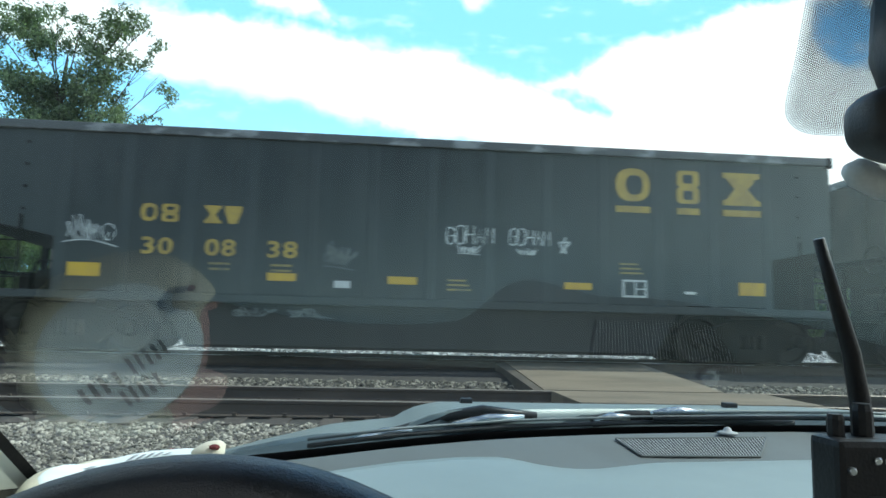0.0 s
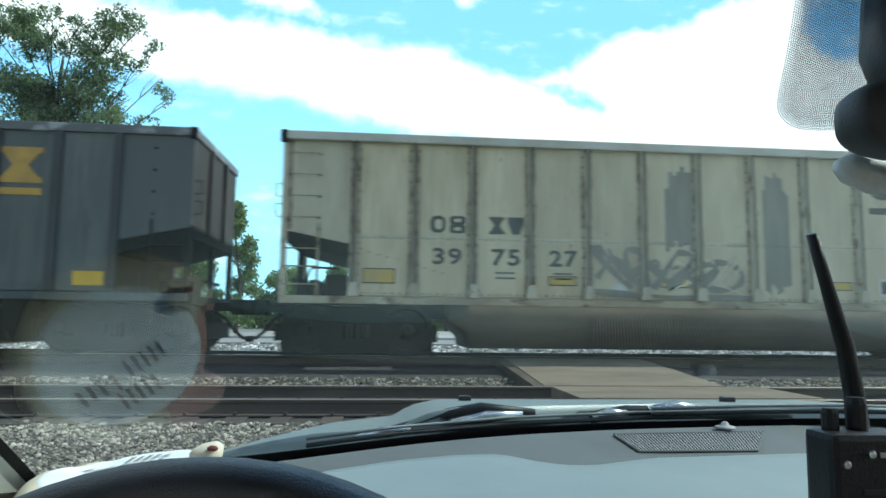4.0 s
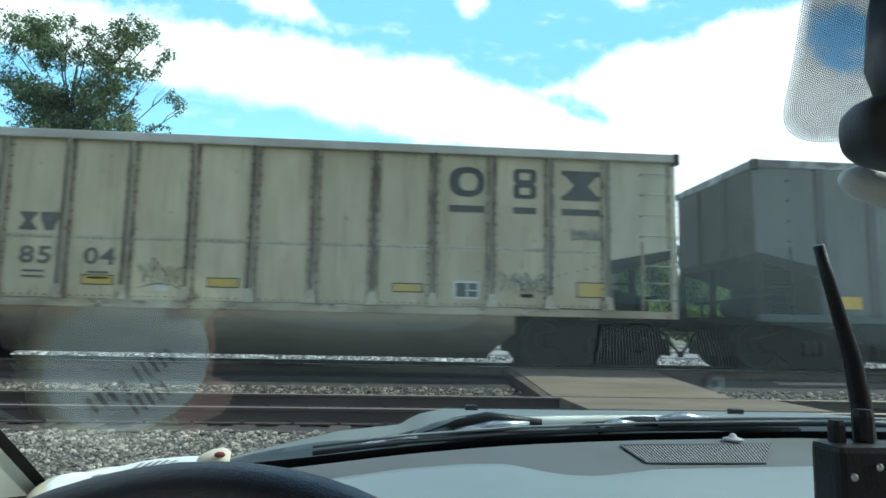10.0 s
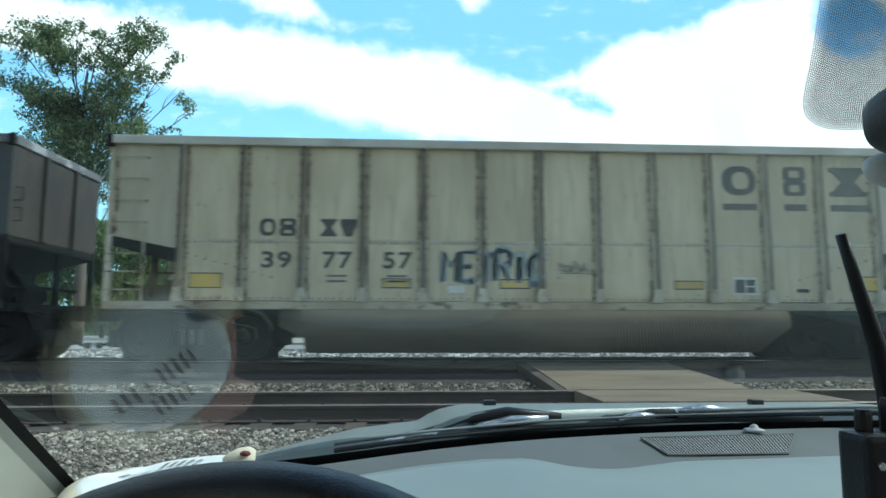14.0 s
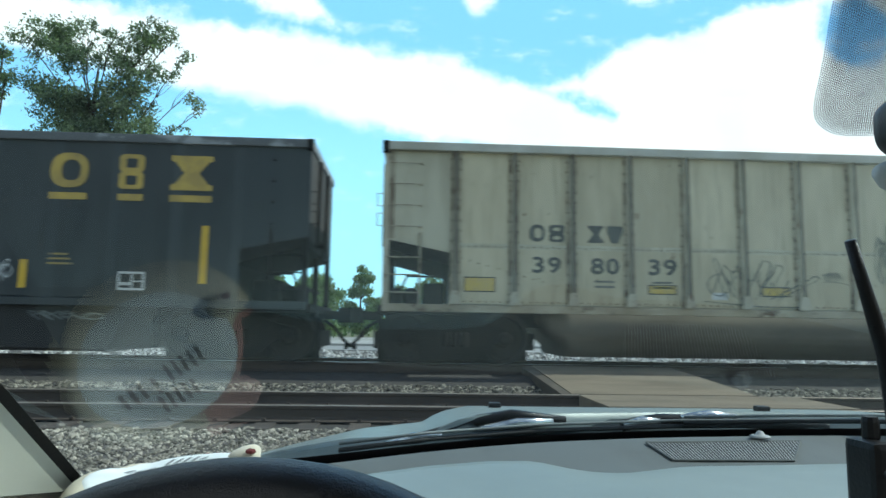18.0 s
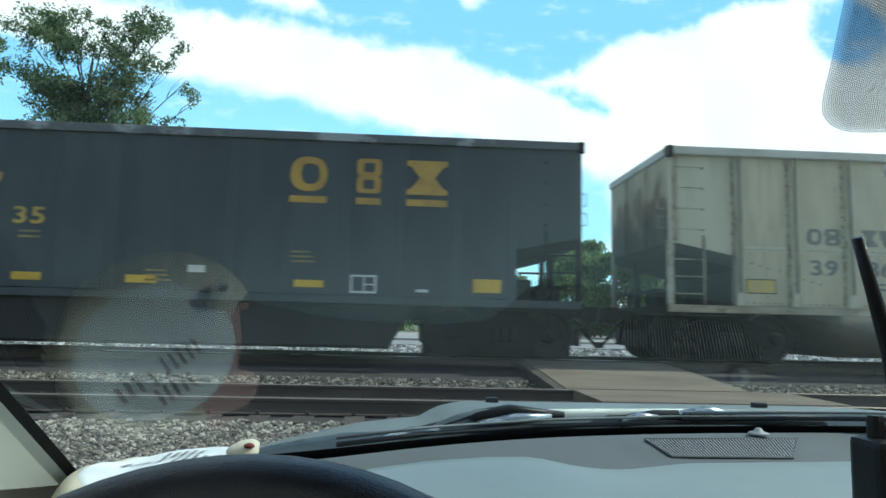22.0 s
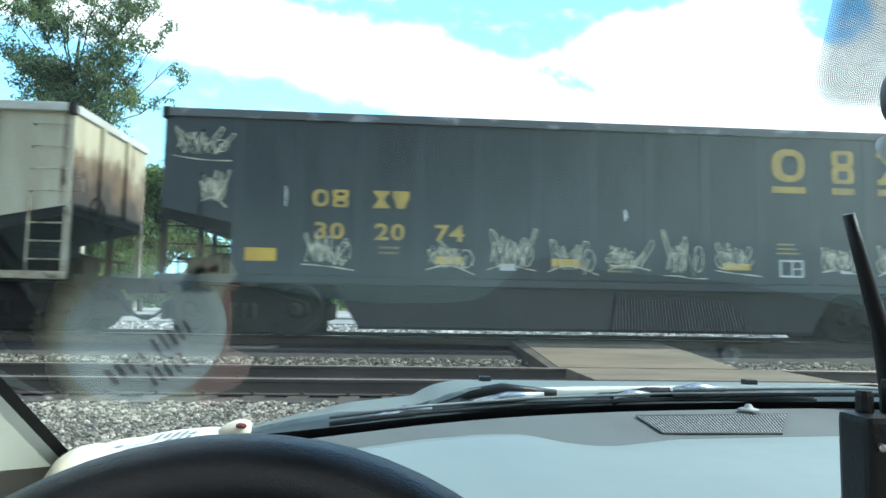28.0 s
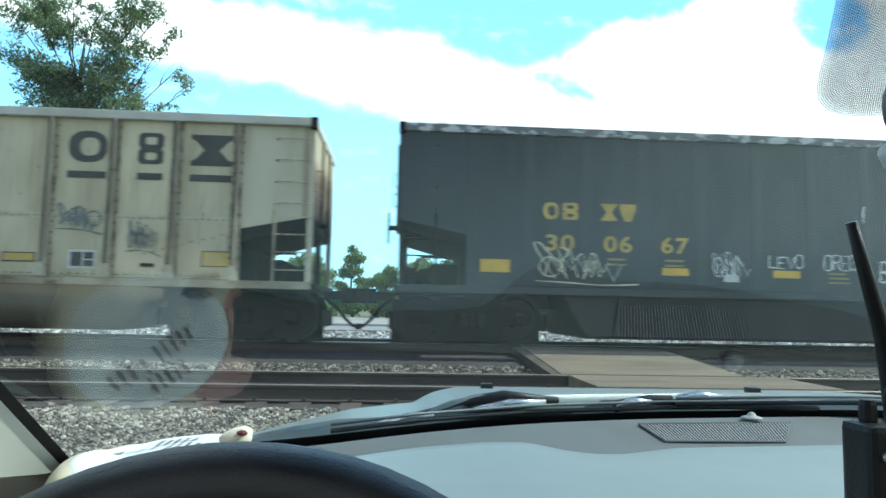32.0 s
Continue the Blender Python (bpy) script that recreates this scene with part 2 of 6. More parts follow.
RAIL_RUST = stuff_mat("rusty_rail_side", (0.084, 0.064, 0.0496), (0.056, 0.0432, 0.0352), 0.85, scale=2.5, fine=50, bump=0.2, streak=(0.4, 1, 1))
RAIL_TOP = stuff_mat("dull_rail_head", (0.26, 0.23, 0.20), (0.19, 0.155, 0.125), 0.55, 0.5, scale=2, fine=50, bump=0.05, streak=(0.15, 1, 1))
RAIL_SHINE = stuff_mat("polished_rail_head", (0.50, 0.50, 0.50), (0.42, 0.41, 0.40), 0.28, 0.95, scale=2, fine=50, bump=0.03, streak=(0.15, 1, 1))
TIE = stuff_mat("creosoted_tie", (0.05625, 0.045, 0.0375), (0.09, 0.075, 0.06375), 0.9, scale=4, fine=40, bump=0.3, streak=(1, 4, 1), random_tint=0.4)
STONE = stuff_mat("ballast_stone", (0.245, 0.222, 0.178), (0.105, 0.095, 0.076), 0.9, scale=5, fine=60, bump=0.3, random_tint=1.7, islands=True)
# near ballast, lightened to stand in for the veil reflected in the windscreen
FRONT_STONE = stuff_mat("brown_grey_ballast_stone", (0.335, 0.305, 0.250), (0.165, 0.150, 0.122), 0.9, scale=5, fine=60, bump=0.3, random_tint=1.4, islands=True)
# far ballast: its sunlit brightness is put into a paler stone colour
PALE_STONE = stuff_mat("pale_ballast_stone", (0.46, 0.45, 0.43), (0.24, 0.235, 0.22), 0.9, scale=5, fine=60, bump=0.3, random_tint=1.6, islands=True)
BED = stuff_mat("gravel_bed", (0.105, 0.098, 0.0896), (0.07, 0.0644, 0.0595), 0.95, scale=9, fine=45, bump=0.9, grain=1.0)
DARK_BED = stuff_mat("oily_track_bed", (0.039, 0.03575, 0.0325), (0.065, 0.0585, 0.052), 0.95, scale=9, fine=45, bump=0.9, grain=0.9)
ASPHALT = stuff_mat("pale_worn_asphalt", (0.22, 0.22, 0.215), (0.27, 0.268, 0.26), 0.9, scale=0.5, fine=30, bump=0.2)
CONCRETE = stuff_mat("sunlit_concrete", (0.34, 0.335, 0.315), (0.27, 0.265, 0.25), 0.85, scale=0.35, fine=8, bump=0.1)
GRASS = stuff_mat("dry_grass_ground", (0.10, 0.12, 0.05), (0.15, 0.14, 0.07), 0.95, scale=0.3, fine=6, bump=0.3)
PANEL = stuff_mat("dusty_tan_crossing_panel", (0.205, 0.166, 0.120), (0.150, 0.122, 0.090), 0.9, scale=1.3, fine=40, bump=0.25, streak=(0.5, 1.5, 1))
PANEL_EDGE = stuff_mat("dark_panel_edge", (0.07, 0.06, 0.05), (0.11, 0.09, 0.07), 0.9, scale=3, fine=40, bump=0.25)
LEAF = stuff_mat("leaf_green", (0.105, 0.142, 0.108), (0.165, 0.208, 0.150), 0.6, scale=0.6, fine=8, bump=0.0, random_tint=1.0, islands=True, through=0.5)
LEAF_FAR = stuff_mat("far_leaf_green", (0.09832, 0.153, 0.069), (0.142, 0.1966, 0.0966), 0.65, scale=0.4, fine=8, bump=0.0, random_tint=0.9, islands=True, through=0.4)
BARK = stuff_mat("bark", (0.075, 0.06, 0.045), (0.12, 0.10, 0.08), 0.9, scale=3, fine=25, bump=0.5, streak=(1, 1, 0.3))
TUB_DARK = stuff_mat("sooty_black_tub", (0.0132, 0.015, 0.0156), (0.024, 0.0252, 0.0252), 0.7, scale=1.2, fine=25, bump=0.08, streak=(1.5, 1, 0.5))


def panel_mat(name, clean, faded, stain, rust, width, amount, edge):
    """Sheet steel between two ribs: rain streaks, rust runs creeping in from both seams, scrapes."""
    m = bpy.data.materials.new(name)
    m.use_nodes = True
    g = Graph(m.node_tree)
    co = g.add("ShaderNodeTexCoord").outputs["Object"]
    info = g.add("ShaderNodeObjectInfo").outputs["Random"]
    shift = g.add("ShaderNodeCombineXYZ", {0: g.math("MULTIPLY", info, 41.0), 1: g.math("MULTIPLY", info, 17.0), 2: g.math("MULTIPLY", info, 9.0)}).outputs[0]
    moved = g.add("ShaderNodeVectorMath", {0: co, 1: shift}, operation="ADD").outputs[0]
    x = g.add("ShaderNodeSeparateXYZ", {0: co}).outputs[0]
    seam = g.math("MINIMUM", x, g.math("SUBTRACT", width, x))
    tone = g.mix(g.span(g.noise(g.scaled(moved, (1.6, 1, 0.5)), 1.3, 5.0), 0.34, 0.66), clean, faded)
    runs = g.noise(g.scaled(moved, (9.0, 1, 0.55)), 1.6, 5.0, 0.6)
    tone = g.mix(g.math("MULTIPLY", g.span(runs, 0.50, 0.72), amount), tone, stain)
    creep = g.math("ADD", g.span(seam, edge, 0.05), g.math("MULTIPLY", g.math("SUBTRACT", g.noise(g.scaled(moved, (4, 1, 1.3)), 2.6, 6.0, 0.65), 0.5), 1.5))
    tone = g.mix(g.span(creep, 0.72, 1.15, 0.0, 0.85), tone, stain)
    spots = g.span(g.noise(g.scaled(moved, (1.6, 1, 1.0)), 7.0, 6.0, 0.66), 0.63, 0.72)
    tone = g.mix(spots, tone, rust)
    k = g.math("ADD", g.math("MULTIPLY", g.math("SUBTRACT", info, 0.5), 0.22), 1.0)
    tone = g.add("ShaderNodeVectorMath", {0: tone, 1: g.add("ShaderNodeCombineXYZ", {0: k, 1: k, 2: k}).outputs[0]}, operation="MULTIPLY").outputs[0]
    small = g.noise(moved, 30.0, 3.0)
    b = g.add("ShaderNodeBump", {"Strength": 0.10, "Distance": 0.01, "Height": g.math("ADD", small, runs)})
    p = g.add("ShaderNodeBsdfPrincipled", {"Base Color": tone, "Roughness": 0.62, "Normal": b.outputs[0]})
    g.add("ShaderNodeOutputMaterial", {"Surface": p.outputs[0]})
    return m


TAN_PANEL = panel_mat("tan_side_sheet", (0.59, 0.525, 0.365), (0.48, 0.415, 0.28), (0.27, 0.215, 0.14), (0.12, 0.07, 0.04), 1.014, 0.42, 0.26)
BLACK_PANEL = panel_mat("black_side_sheet", (0.0246, 0.0346, 0.0383), (0.0377, 0.0477, 0.0501), (0.022, 0.026, 0.027), (0.07, 0.062, 0.055), 1.013, 0.6, 0.12)
GREY_PANEL = panel_mat("faded_grey_side_sheet", (0.0450, 0.0605, 0.0667), (0.0655, 0.0806, 0.0837), (0.050, 0.057, 0.062), (0.05, 0.045, 0.042), 0.963, 0.6, 0.14)
END_DARK = stuff_mat("sooty_brown_black_end", (0.026, 0.024, 0.022), (0.050, 0.042, 0.036), 0.8, scale=1.5, fine=20, bump=0.1, streak=(1.0, 1.8, 0.7))
SLATE_PANEL = panel_mat("slate_side_sheet", (0.0353, 0.0479, 0.0536), (0.0513, 0.0638, 0.0673), (0.034, 0.041, 0.045), (0.06, 0.052, 0.046), 0.963, 0.5, 0.10)
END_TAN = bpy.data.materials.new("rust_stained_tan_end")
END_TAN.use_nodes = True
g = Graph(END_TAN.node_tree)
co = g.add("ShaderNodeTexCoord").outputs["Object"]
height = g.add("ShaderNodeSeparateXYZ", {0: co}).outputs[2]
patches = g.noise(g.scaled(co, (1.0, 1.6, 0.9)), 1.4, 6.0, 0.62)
# rust-brown to black stain, darker towards the bottom, with a ragged upper rim
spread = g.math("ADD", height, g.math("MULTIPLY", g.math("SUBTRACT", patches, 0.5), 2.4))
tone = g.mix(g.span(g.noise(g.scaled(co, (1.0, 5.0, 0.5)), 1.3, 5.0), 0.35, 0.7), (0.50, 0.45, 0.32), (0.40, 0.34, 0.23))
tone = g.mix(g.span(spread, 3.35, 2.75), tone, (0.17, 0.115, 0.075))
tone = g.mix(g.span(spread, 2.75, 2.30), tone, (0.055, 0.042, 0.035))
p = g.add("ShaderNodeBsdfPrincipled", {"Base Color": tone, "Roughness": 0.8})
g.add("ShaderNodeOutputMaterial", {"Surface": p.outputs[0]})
PALE_GREY = stuff_mat("chalky_grey_paint", (0.0798, 0.0912, 0.0912), (0.1117, 0.1208, 0.1163), 0.6, scale=0.8, fine=25, bump=0.06, streak=(2.0, 2.0, 0.4))
PALE_GREY_PANEL = panel_mat("chalky_grey_side_sheet", (0.0798, 0.0912, 0.0912), (0.1117, 0.1208, 0.1163), (0.048, 0.055, 0.055), (0.05, 0.045, 0.042), 0.963, 0.6, 0.14)


# ---- mesh helpers ----
def mesh_from(bm, name, *mats, smooth=False):
    me = bpy.data.meshes.new(name)
    bmesh.ops.recalc_face_normals(bm, faces=bm.faces)
    bm.to_mesh(me)
    bm.free()
    for m in mats:
        me.materials.append(m)
    if smooth:
        me.polygons.foreach_set("use_smooth", [True] * len(me.polygons))
    return me


def part(name, data, material, parent, label="", at=None, smooth=False):
    """Links a bmesh, or a mesh that alike parts share, as one object under its thing."""
    me = data if isinstance(data, bpy.types.Mesh) else mesh_from(data, name, *([material] if material else []), smooth=smooth)
    ob = new(name, me)
    ob.parent = parent
    if at is not None:
        ob.matrix_basis = at
    if label:
        ob["label"] = label
    return ob


def thing(name, data, material, label, category, group="", kind="", smooth=False):
    me = data if isinstance(data, bpy.types.Mesh) else mesh_from(data, name, *([material] if material else []), smooth=smooth)
    return tagged(new(name, me), label, category, group, kind)


def root(name, x, y, z, label, category, group="", turn=0):
    ob = new(name)
    ob.empty_display_size = 0.2
    ob.matrix_basis = pose(x, y, z, 0, 0, turn)
    return tagged(ob, label, category, group)


def box(bm, x0, x1, y0, y1, z0, z1, bevel=0.0):
    vs = [bm.verts.new(p) for p in ((x0, y0, z0), (x1, y0, z0), (x1, y1, z0), (x0, y1, z0), (x0, y0, z1), (x1, y0, z1), (x1, y1, z1), (x0, y1, z1))]
    fs = [bm.faces.new([vs[i] for i in q]) for q in ((0, 3, 2, 1), (4, 5, 6, 7), (0, 1, 5, 4), (1, 2, 6, 5), (2, 3, 7, 6), (3, 0, 4, 7))]
    if bevel:
        bmesh.ops.bevel(bm, geom=list({e for f in fs for e in f.edges}), offset=bevel, segments=2, affect="EDGES", profile=0.6)
    return bm


def prism(bm, loop, way):
    """Extrudes a closed loop of points along a vector."""
    a = [bm.verts.new(p) for p in loop]
    b = [bm.verts.new(Vector(p) + Vector(way)) for p in loop]
    n = len(a)
    bm.faces.new(a)
    bm.faces.new(b[::-1])
    for i in range(n):
        bm.faces.new((a[i], a[(i + 1) % n], b[(i + 1) % n], b[i]))
    return bm


def tube(bm, pts, radii, n=8, cap=True):
    """A round bar through points; radii a number or one for each point."""
    pts = [Vector(p) for p in pts]
    if not isinstance(radii, (list, tuple)):
        radii = [radii] * len(pts)
    rings = []
    side = None
    for i, p in enumerate(pts):
        t = (pts[min(i + 1, len(pts) - 1)] - pts[max(i - 1, 0)]).normalized()
        if side is None:
            side = t.cross(Vector((0, 0, 1)))
            if side.length < 0.1:
                side = t.cross(Vector((0, 1, 0)))
        side = (side - t * side.dot(t)).normalized()
        up = t.cross(side)
        rings.append([bm.verts.new(p + (side * math.cos(2 * math.pi * k / n) + up * math.sin(2 * math.pi * k / n)) * radii[i]) for k in range(n)])
    for a, b in zip(rings, rings[1:]):
        for k in range(n):
            bm.faces.new((a[k], a[(k + 1) % n], b[(k + 1) % n], b[k]))
    if cap:
        bm.faces.new(rings[0][::-1])
        bm.faces.new(rings[-1])
    return bm


def lathe(bm, profile, centre, axis="y", n=24):
    """Turns a profile of (along, radius) round an axis through centre."""
    rings = []
    for a, r in profile:
        ring = []
        for k in range(n):
            c, s = r * math.cos(2 * math.pi * k / n), r * math.sin(2 * math.pi * k / n)
            p = {"x": (a, c, s), "y": (c, a, s), "z": (c, s, a)}[axis]
            ring.append(bm.verts.new(Vector(p) + Vector(centre)))
        rings.append(ring)
    for a, b in zip(rings, rings[1:]):
        for k in range(n):
            bm.faces.new((a[k], a[(k + 1) % n], b[(k + 1) % n], b[k]))
    bm.faces.new(rings[0])
    bm.faces.new(rings[-1][::-1])
    return bm


# ---- ground and tracks ----
PROFILE = ((-2500, 0.0), (-6, 0.0), (2.0, 0.0), (5.2, 0.04), (6.6, 0.17), (7.0, 0.215), (9.65, 0.235), (10.2, 0.31), (11.0, 0.44), (11.4, 0.49), (14.6, 0.50), (15.8, 0.42), (17.5, 0.34), (60, 0.32), (2500, 0.2))


def ground_z(y):
    return float(np.interp(y, [p[0] for p in PROFILE], [p[1] for p in PROFILE]))


bm = bmesh.new()
xs = (-2500, -60, -25, -12, -6, 0, 6, 12, 25, 60, 2500)
grid = [[bm.verts.new((x, y, z)) for x in xs] for y, z in PROFILE]
for j in range(len(PROFILE) - 1):
    for i in range(len(xs) - 1):
        f = bm.faces.new((grid[j][i], grid[j][i + 1], grid[j + 1][i + 1], grid[j + 1][i]))
        y = (PROFILE[j][0] + PROFILE[j + 1][0]) / 2
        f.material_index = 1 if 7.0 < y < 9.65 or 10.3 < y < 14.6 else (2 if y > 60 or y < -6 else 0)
ground = tagged(new("ground", mesh_from(bm, "ground", BED, DARK_BED, GRASS)), "flat gravel and dirt ground with two ballasted track beds", "ground", kind="structure")

bm = bmesh.new()
box(bm, -160, 160, 26.4, 33.0, 0.30, 0.345)
thing("road", bm, ASPHALT, "pale worn asphalt road behind the tracks", "road", kind="structure")
bm = bmesh.new()
box(bm, -160, 160, 33.4, 58, 0.28, 0.37)
thing("pavement", bm, CONCRETE, "pale sunlit concrete yard behind the road", "pavement", kind="structure")
bm = bmesh.new()
box(bm, -160, 160, 26.0, 26.4, 0.30, 0.39, 0.02)
thing("kerb", bm, KERB, "grey concrete kerb along the road", "kerb", kind="structure")
bm = bmesh.new()
box(bm, -160, 160, 33.0, 33.4, 0.30, 0.46, 0.02)
thing("kerb", bm, CONCRETE, "pale concrete kerb along the yard", "kerb", kind="structure")


def stones(name, label, areas, material, seed):
    """Loose ballast: broken lumps scattered over stretches (x0, x1, y0, y1, count, size)."""
    rng = np.random.default_rng(seed)
    t = (1 + 5 ** 0.5) / 2
    ico = np.array([(-1, t, 0), (1, t, 0), (-1, -t, 0), (1, -t, 0), (0, -1, t), (0, 1, t), (0, -1, -t), (0, 1, -t), (t, 0, -1), (t, 0, 1), (-t, 0, -1), (-t, 0, 1)]) / 1.9
    tri = np.array(((0, 11, 5), (0, 5, 1), (0, 1, 7), (0, 7, 10), (0, 10, 11), (1, 5, 9), (5, 11, 4), (11, 10, 2), (10, 7, 6), (7, 1, 8), (3, 9, 4), (3, 4, 2), (3, 2, 6), (3, 6, 8), (3, 8, 9), (4, 9, 5), (2, 4, 11), (6, 2, 10), (8, 6, 7), (9, 8, 1)))
    vs, fs, base = [], [], 0
    for x0, x1, y0, y1, n, size in areas:
        px, py = rng.uniform(x0, x1, n), rng.uniform(y0, y1, n)
        s = size * rng.lognormal(0, 0.33, n)
        for k in range(n):
            v = ico * rng.uniform(0.65, 1.2, (12, 1)) * (rng.uniform(0.7, 1.3), rng.uniform(0.7, 1.3), rng.uniform(0.5, 0.9)) * s[k]
            a = rng.uniform(0, 6.28)
            c, d = math.cos(a), math.sin(a)
            v = v @ np.array(((c, d, 0), (-d, c, 0), (0, 0, 1)))
            vs.append(v + (px[k], py[k], ground_z(py[k]) + 0.25 * s[k]))
            fs.append(tri + base)
            base += 12
    me = bpy.data.meshes.new(name)
    me.from_pydata(np.concatenate(vs).tolist(), [], np.concatenate(fs).tolist())
    me.materials.append(material)
    return thing(name, me, None, label, "gravel", kind="stuff")


stones("foreground_gravel", "coarse grey-brown ballast stones in front of the near track", ((-7.5, 2.2, 5.0, 7.15, 19000, 0.0165), (-4.5, 0.5, 3.6, 5.0, 6000, 0.0165), (1.5, 11, 5.6, 7.15, 2600, 0.025)), FRONT_STONE, 3)
stones("track_gravel", "grey ballast stones between the two tracks", ((-12, 13, 9.5, 10.65, 15000, 0.020), (-26, -12, 9.5, 10.7, 1000, 0.045), (13, 24, 9.5, 10.7, 800, 0.045), (-9, 9, 7.8, 8.9, 1200, 0.03)), STONE, 4)
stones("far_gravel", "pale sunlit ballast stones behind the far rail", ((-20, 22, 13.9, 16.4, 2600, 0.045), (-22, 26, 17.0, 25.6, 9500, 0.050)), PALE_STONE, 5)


def rail_loop(y, top, k=1.0):
    """Cross-section of a T rail."""
    w = ((-0.075, -0.18), (0.075, -0.18), (0.075, -0.168), (0.02, -0.152), (0.0095, -0.13), (0.0095, -0.05), (0.034, -0.038), (0.037, -0.006), (0.03, 0.0), (-0.03, 0.0), (-0.037, -0.006), (-0.034, -0.038), (-0.0095, -0.05), (-0.0095, -0.13), (-0.02, -0.152), (-0.075, -0.168))
    return [(-150, y + a, top + b) for a, b in w]


def track(name, y, top, head, label, seed):
    t = root(name, 0, 0, 0, label, "railway track")
    rng = random.Random(seed)
    for side in (-0.753, 0.753):
        bm = prism(bmesh.new(), rail_loop(y + side, top), (300, 0, 0))
        bm.faces.ensure_lookup_table()
        me = mesh_from(bm, "rail", RAIL_RUST, head)
        for p in me.polygons:
            if p.normal.z > 0.5 and p.center.z > top - 0.01:
                p.material_index = 1
        part("rail", me, None, t)
        bm = bmesh.new()
        for k in range(-60, 61):
            x = k * 0.52 + rng.uniform(-0.02, 0.02)
            for s in (-1, 1):
                box(bm, x - 0.02, x + 0.02, y + side + s * 0.085 - 0.015, y + side + s * 0.085 + 0.015, top - 0.165, top - 0.135)
        tagged(part("rail_spike", bm, RAIL_RUST, t), kind="stuff")
    tie = mesh_from(box(bmesh.new(), -0.115, 0.115, -1.3, 1.3, -0.1, 0.0, 0.012), "tie", TIE)
    for k in range(-45, 46):
        part("tie", tie, None, t, at=pose(k * 0.52 + rng.uniform(-0.03, 0.03), y + rng.uniform(-0.04, 0.04), top - 0.182, 0, 0, rng.uniform(-1.2, 1.2)))
    return t


track("near_track", NEAR_Y, NEAR_RAIL, RAIL_TOP, "rusty disused-looking railway track with brown rails", 1)
track("train_track", TRACK_Y, RAIL, RAIL_SHINE, "railway track with polished rails under the train", 2)

# crossing panels: a tan ramp between the tracks and a slab between the near rails
crossing = root("crossing", 0, 0, 0, "dusty tan crossing panels between the two tracks", "level crossing")
bm = bmesh.new()
prism(bm, [(2.30, 9.24, 0.415), (4.95, 9.24, 0.415), (4.75, 11.86, 0.655), (2.22, 11.86, 0.655)], (0, 0, -0.16))
part("ramp", bm, PANEL, crossing)
# the ramp's left face: its darkness is put into the strip's colour
bm = bmesh.new()
prism(bm, [(2.16, 9.24, 0.405), (2.298, 9.24, 0.405), (2.218, 11.86, 0.645), (2.05, 11.86, 0.63)], (0, 0, -0.2))
part("side_beam", bm, PANEL_EDGE, crossing)
for y0, y1 in ((7.66, 8.98), (5.9, 7.42)):
    bm = bmesh.new()
    box(bm, 2.33, 5.35, y0, y1, 0.24, 0.43 if y0 > 7 else 0.40, 0.01)
    part("slab", bm, PANEL, crossing)


# ---- trees ----
def foliage(clumps, per, size, seed, loose=1.08):
    """Leaf blades round clump centres (x, y, z, radius); per: leaves in a clump of 1 m radius."""
    rng = np.random.default_rng(seed)
    vs, fs, n = [], [], 0
    for x, y, z, r in clumps:
        k = int(per * r ** 2.2)
        d = rng.normal(size=(k, 3))
        d /= np.linalg.norm(d, axis=1, keepdims=True)
        c = np.array((x, y, z)) + d * r * rng.uniform(0.25, loose, (k, 1)) * (1, 1, 0.8)
        u = rng.normal(size=(k, 3))
        u /= np.linalg.norm(u, axis=1, keepdims=True)
        w = np.cross(u, rng.normal(size=(k, 3)))
        w /= np.linalg.norm(w, axis=1, keepdims=True)
        s = size * rng.uniform(0.6, 1.4, (k, 1))
        for q in (c - u * s, c + w * s * 0.42, c + u * s, c - w * s * 0.42):
            vs.append(q)
        i = np.arange(k)
        fs.append(np.stack([n + i, n + k + i, n + 2 * k + i, n + 3 * k + i], 1))
        n += 4 * k
    return np.concatenate(vs), np.concatenate(fs)


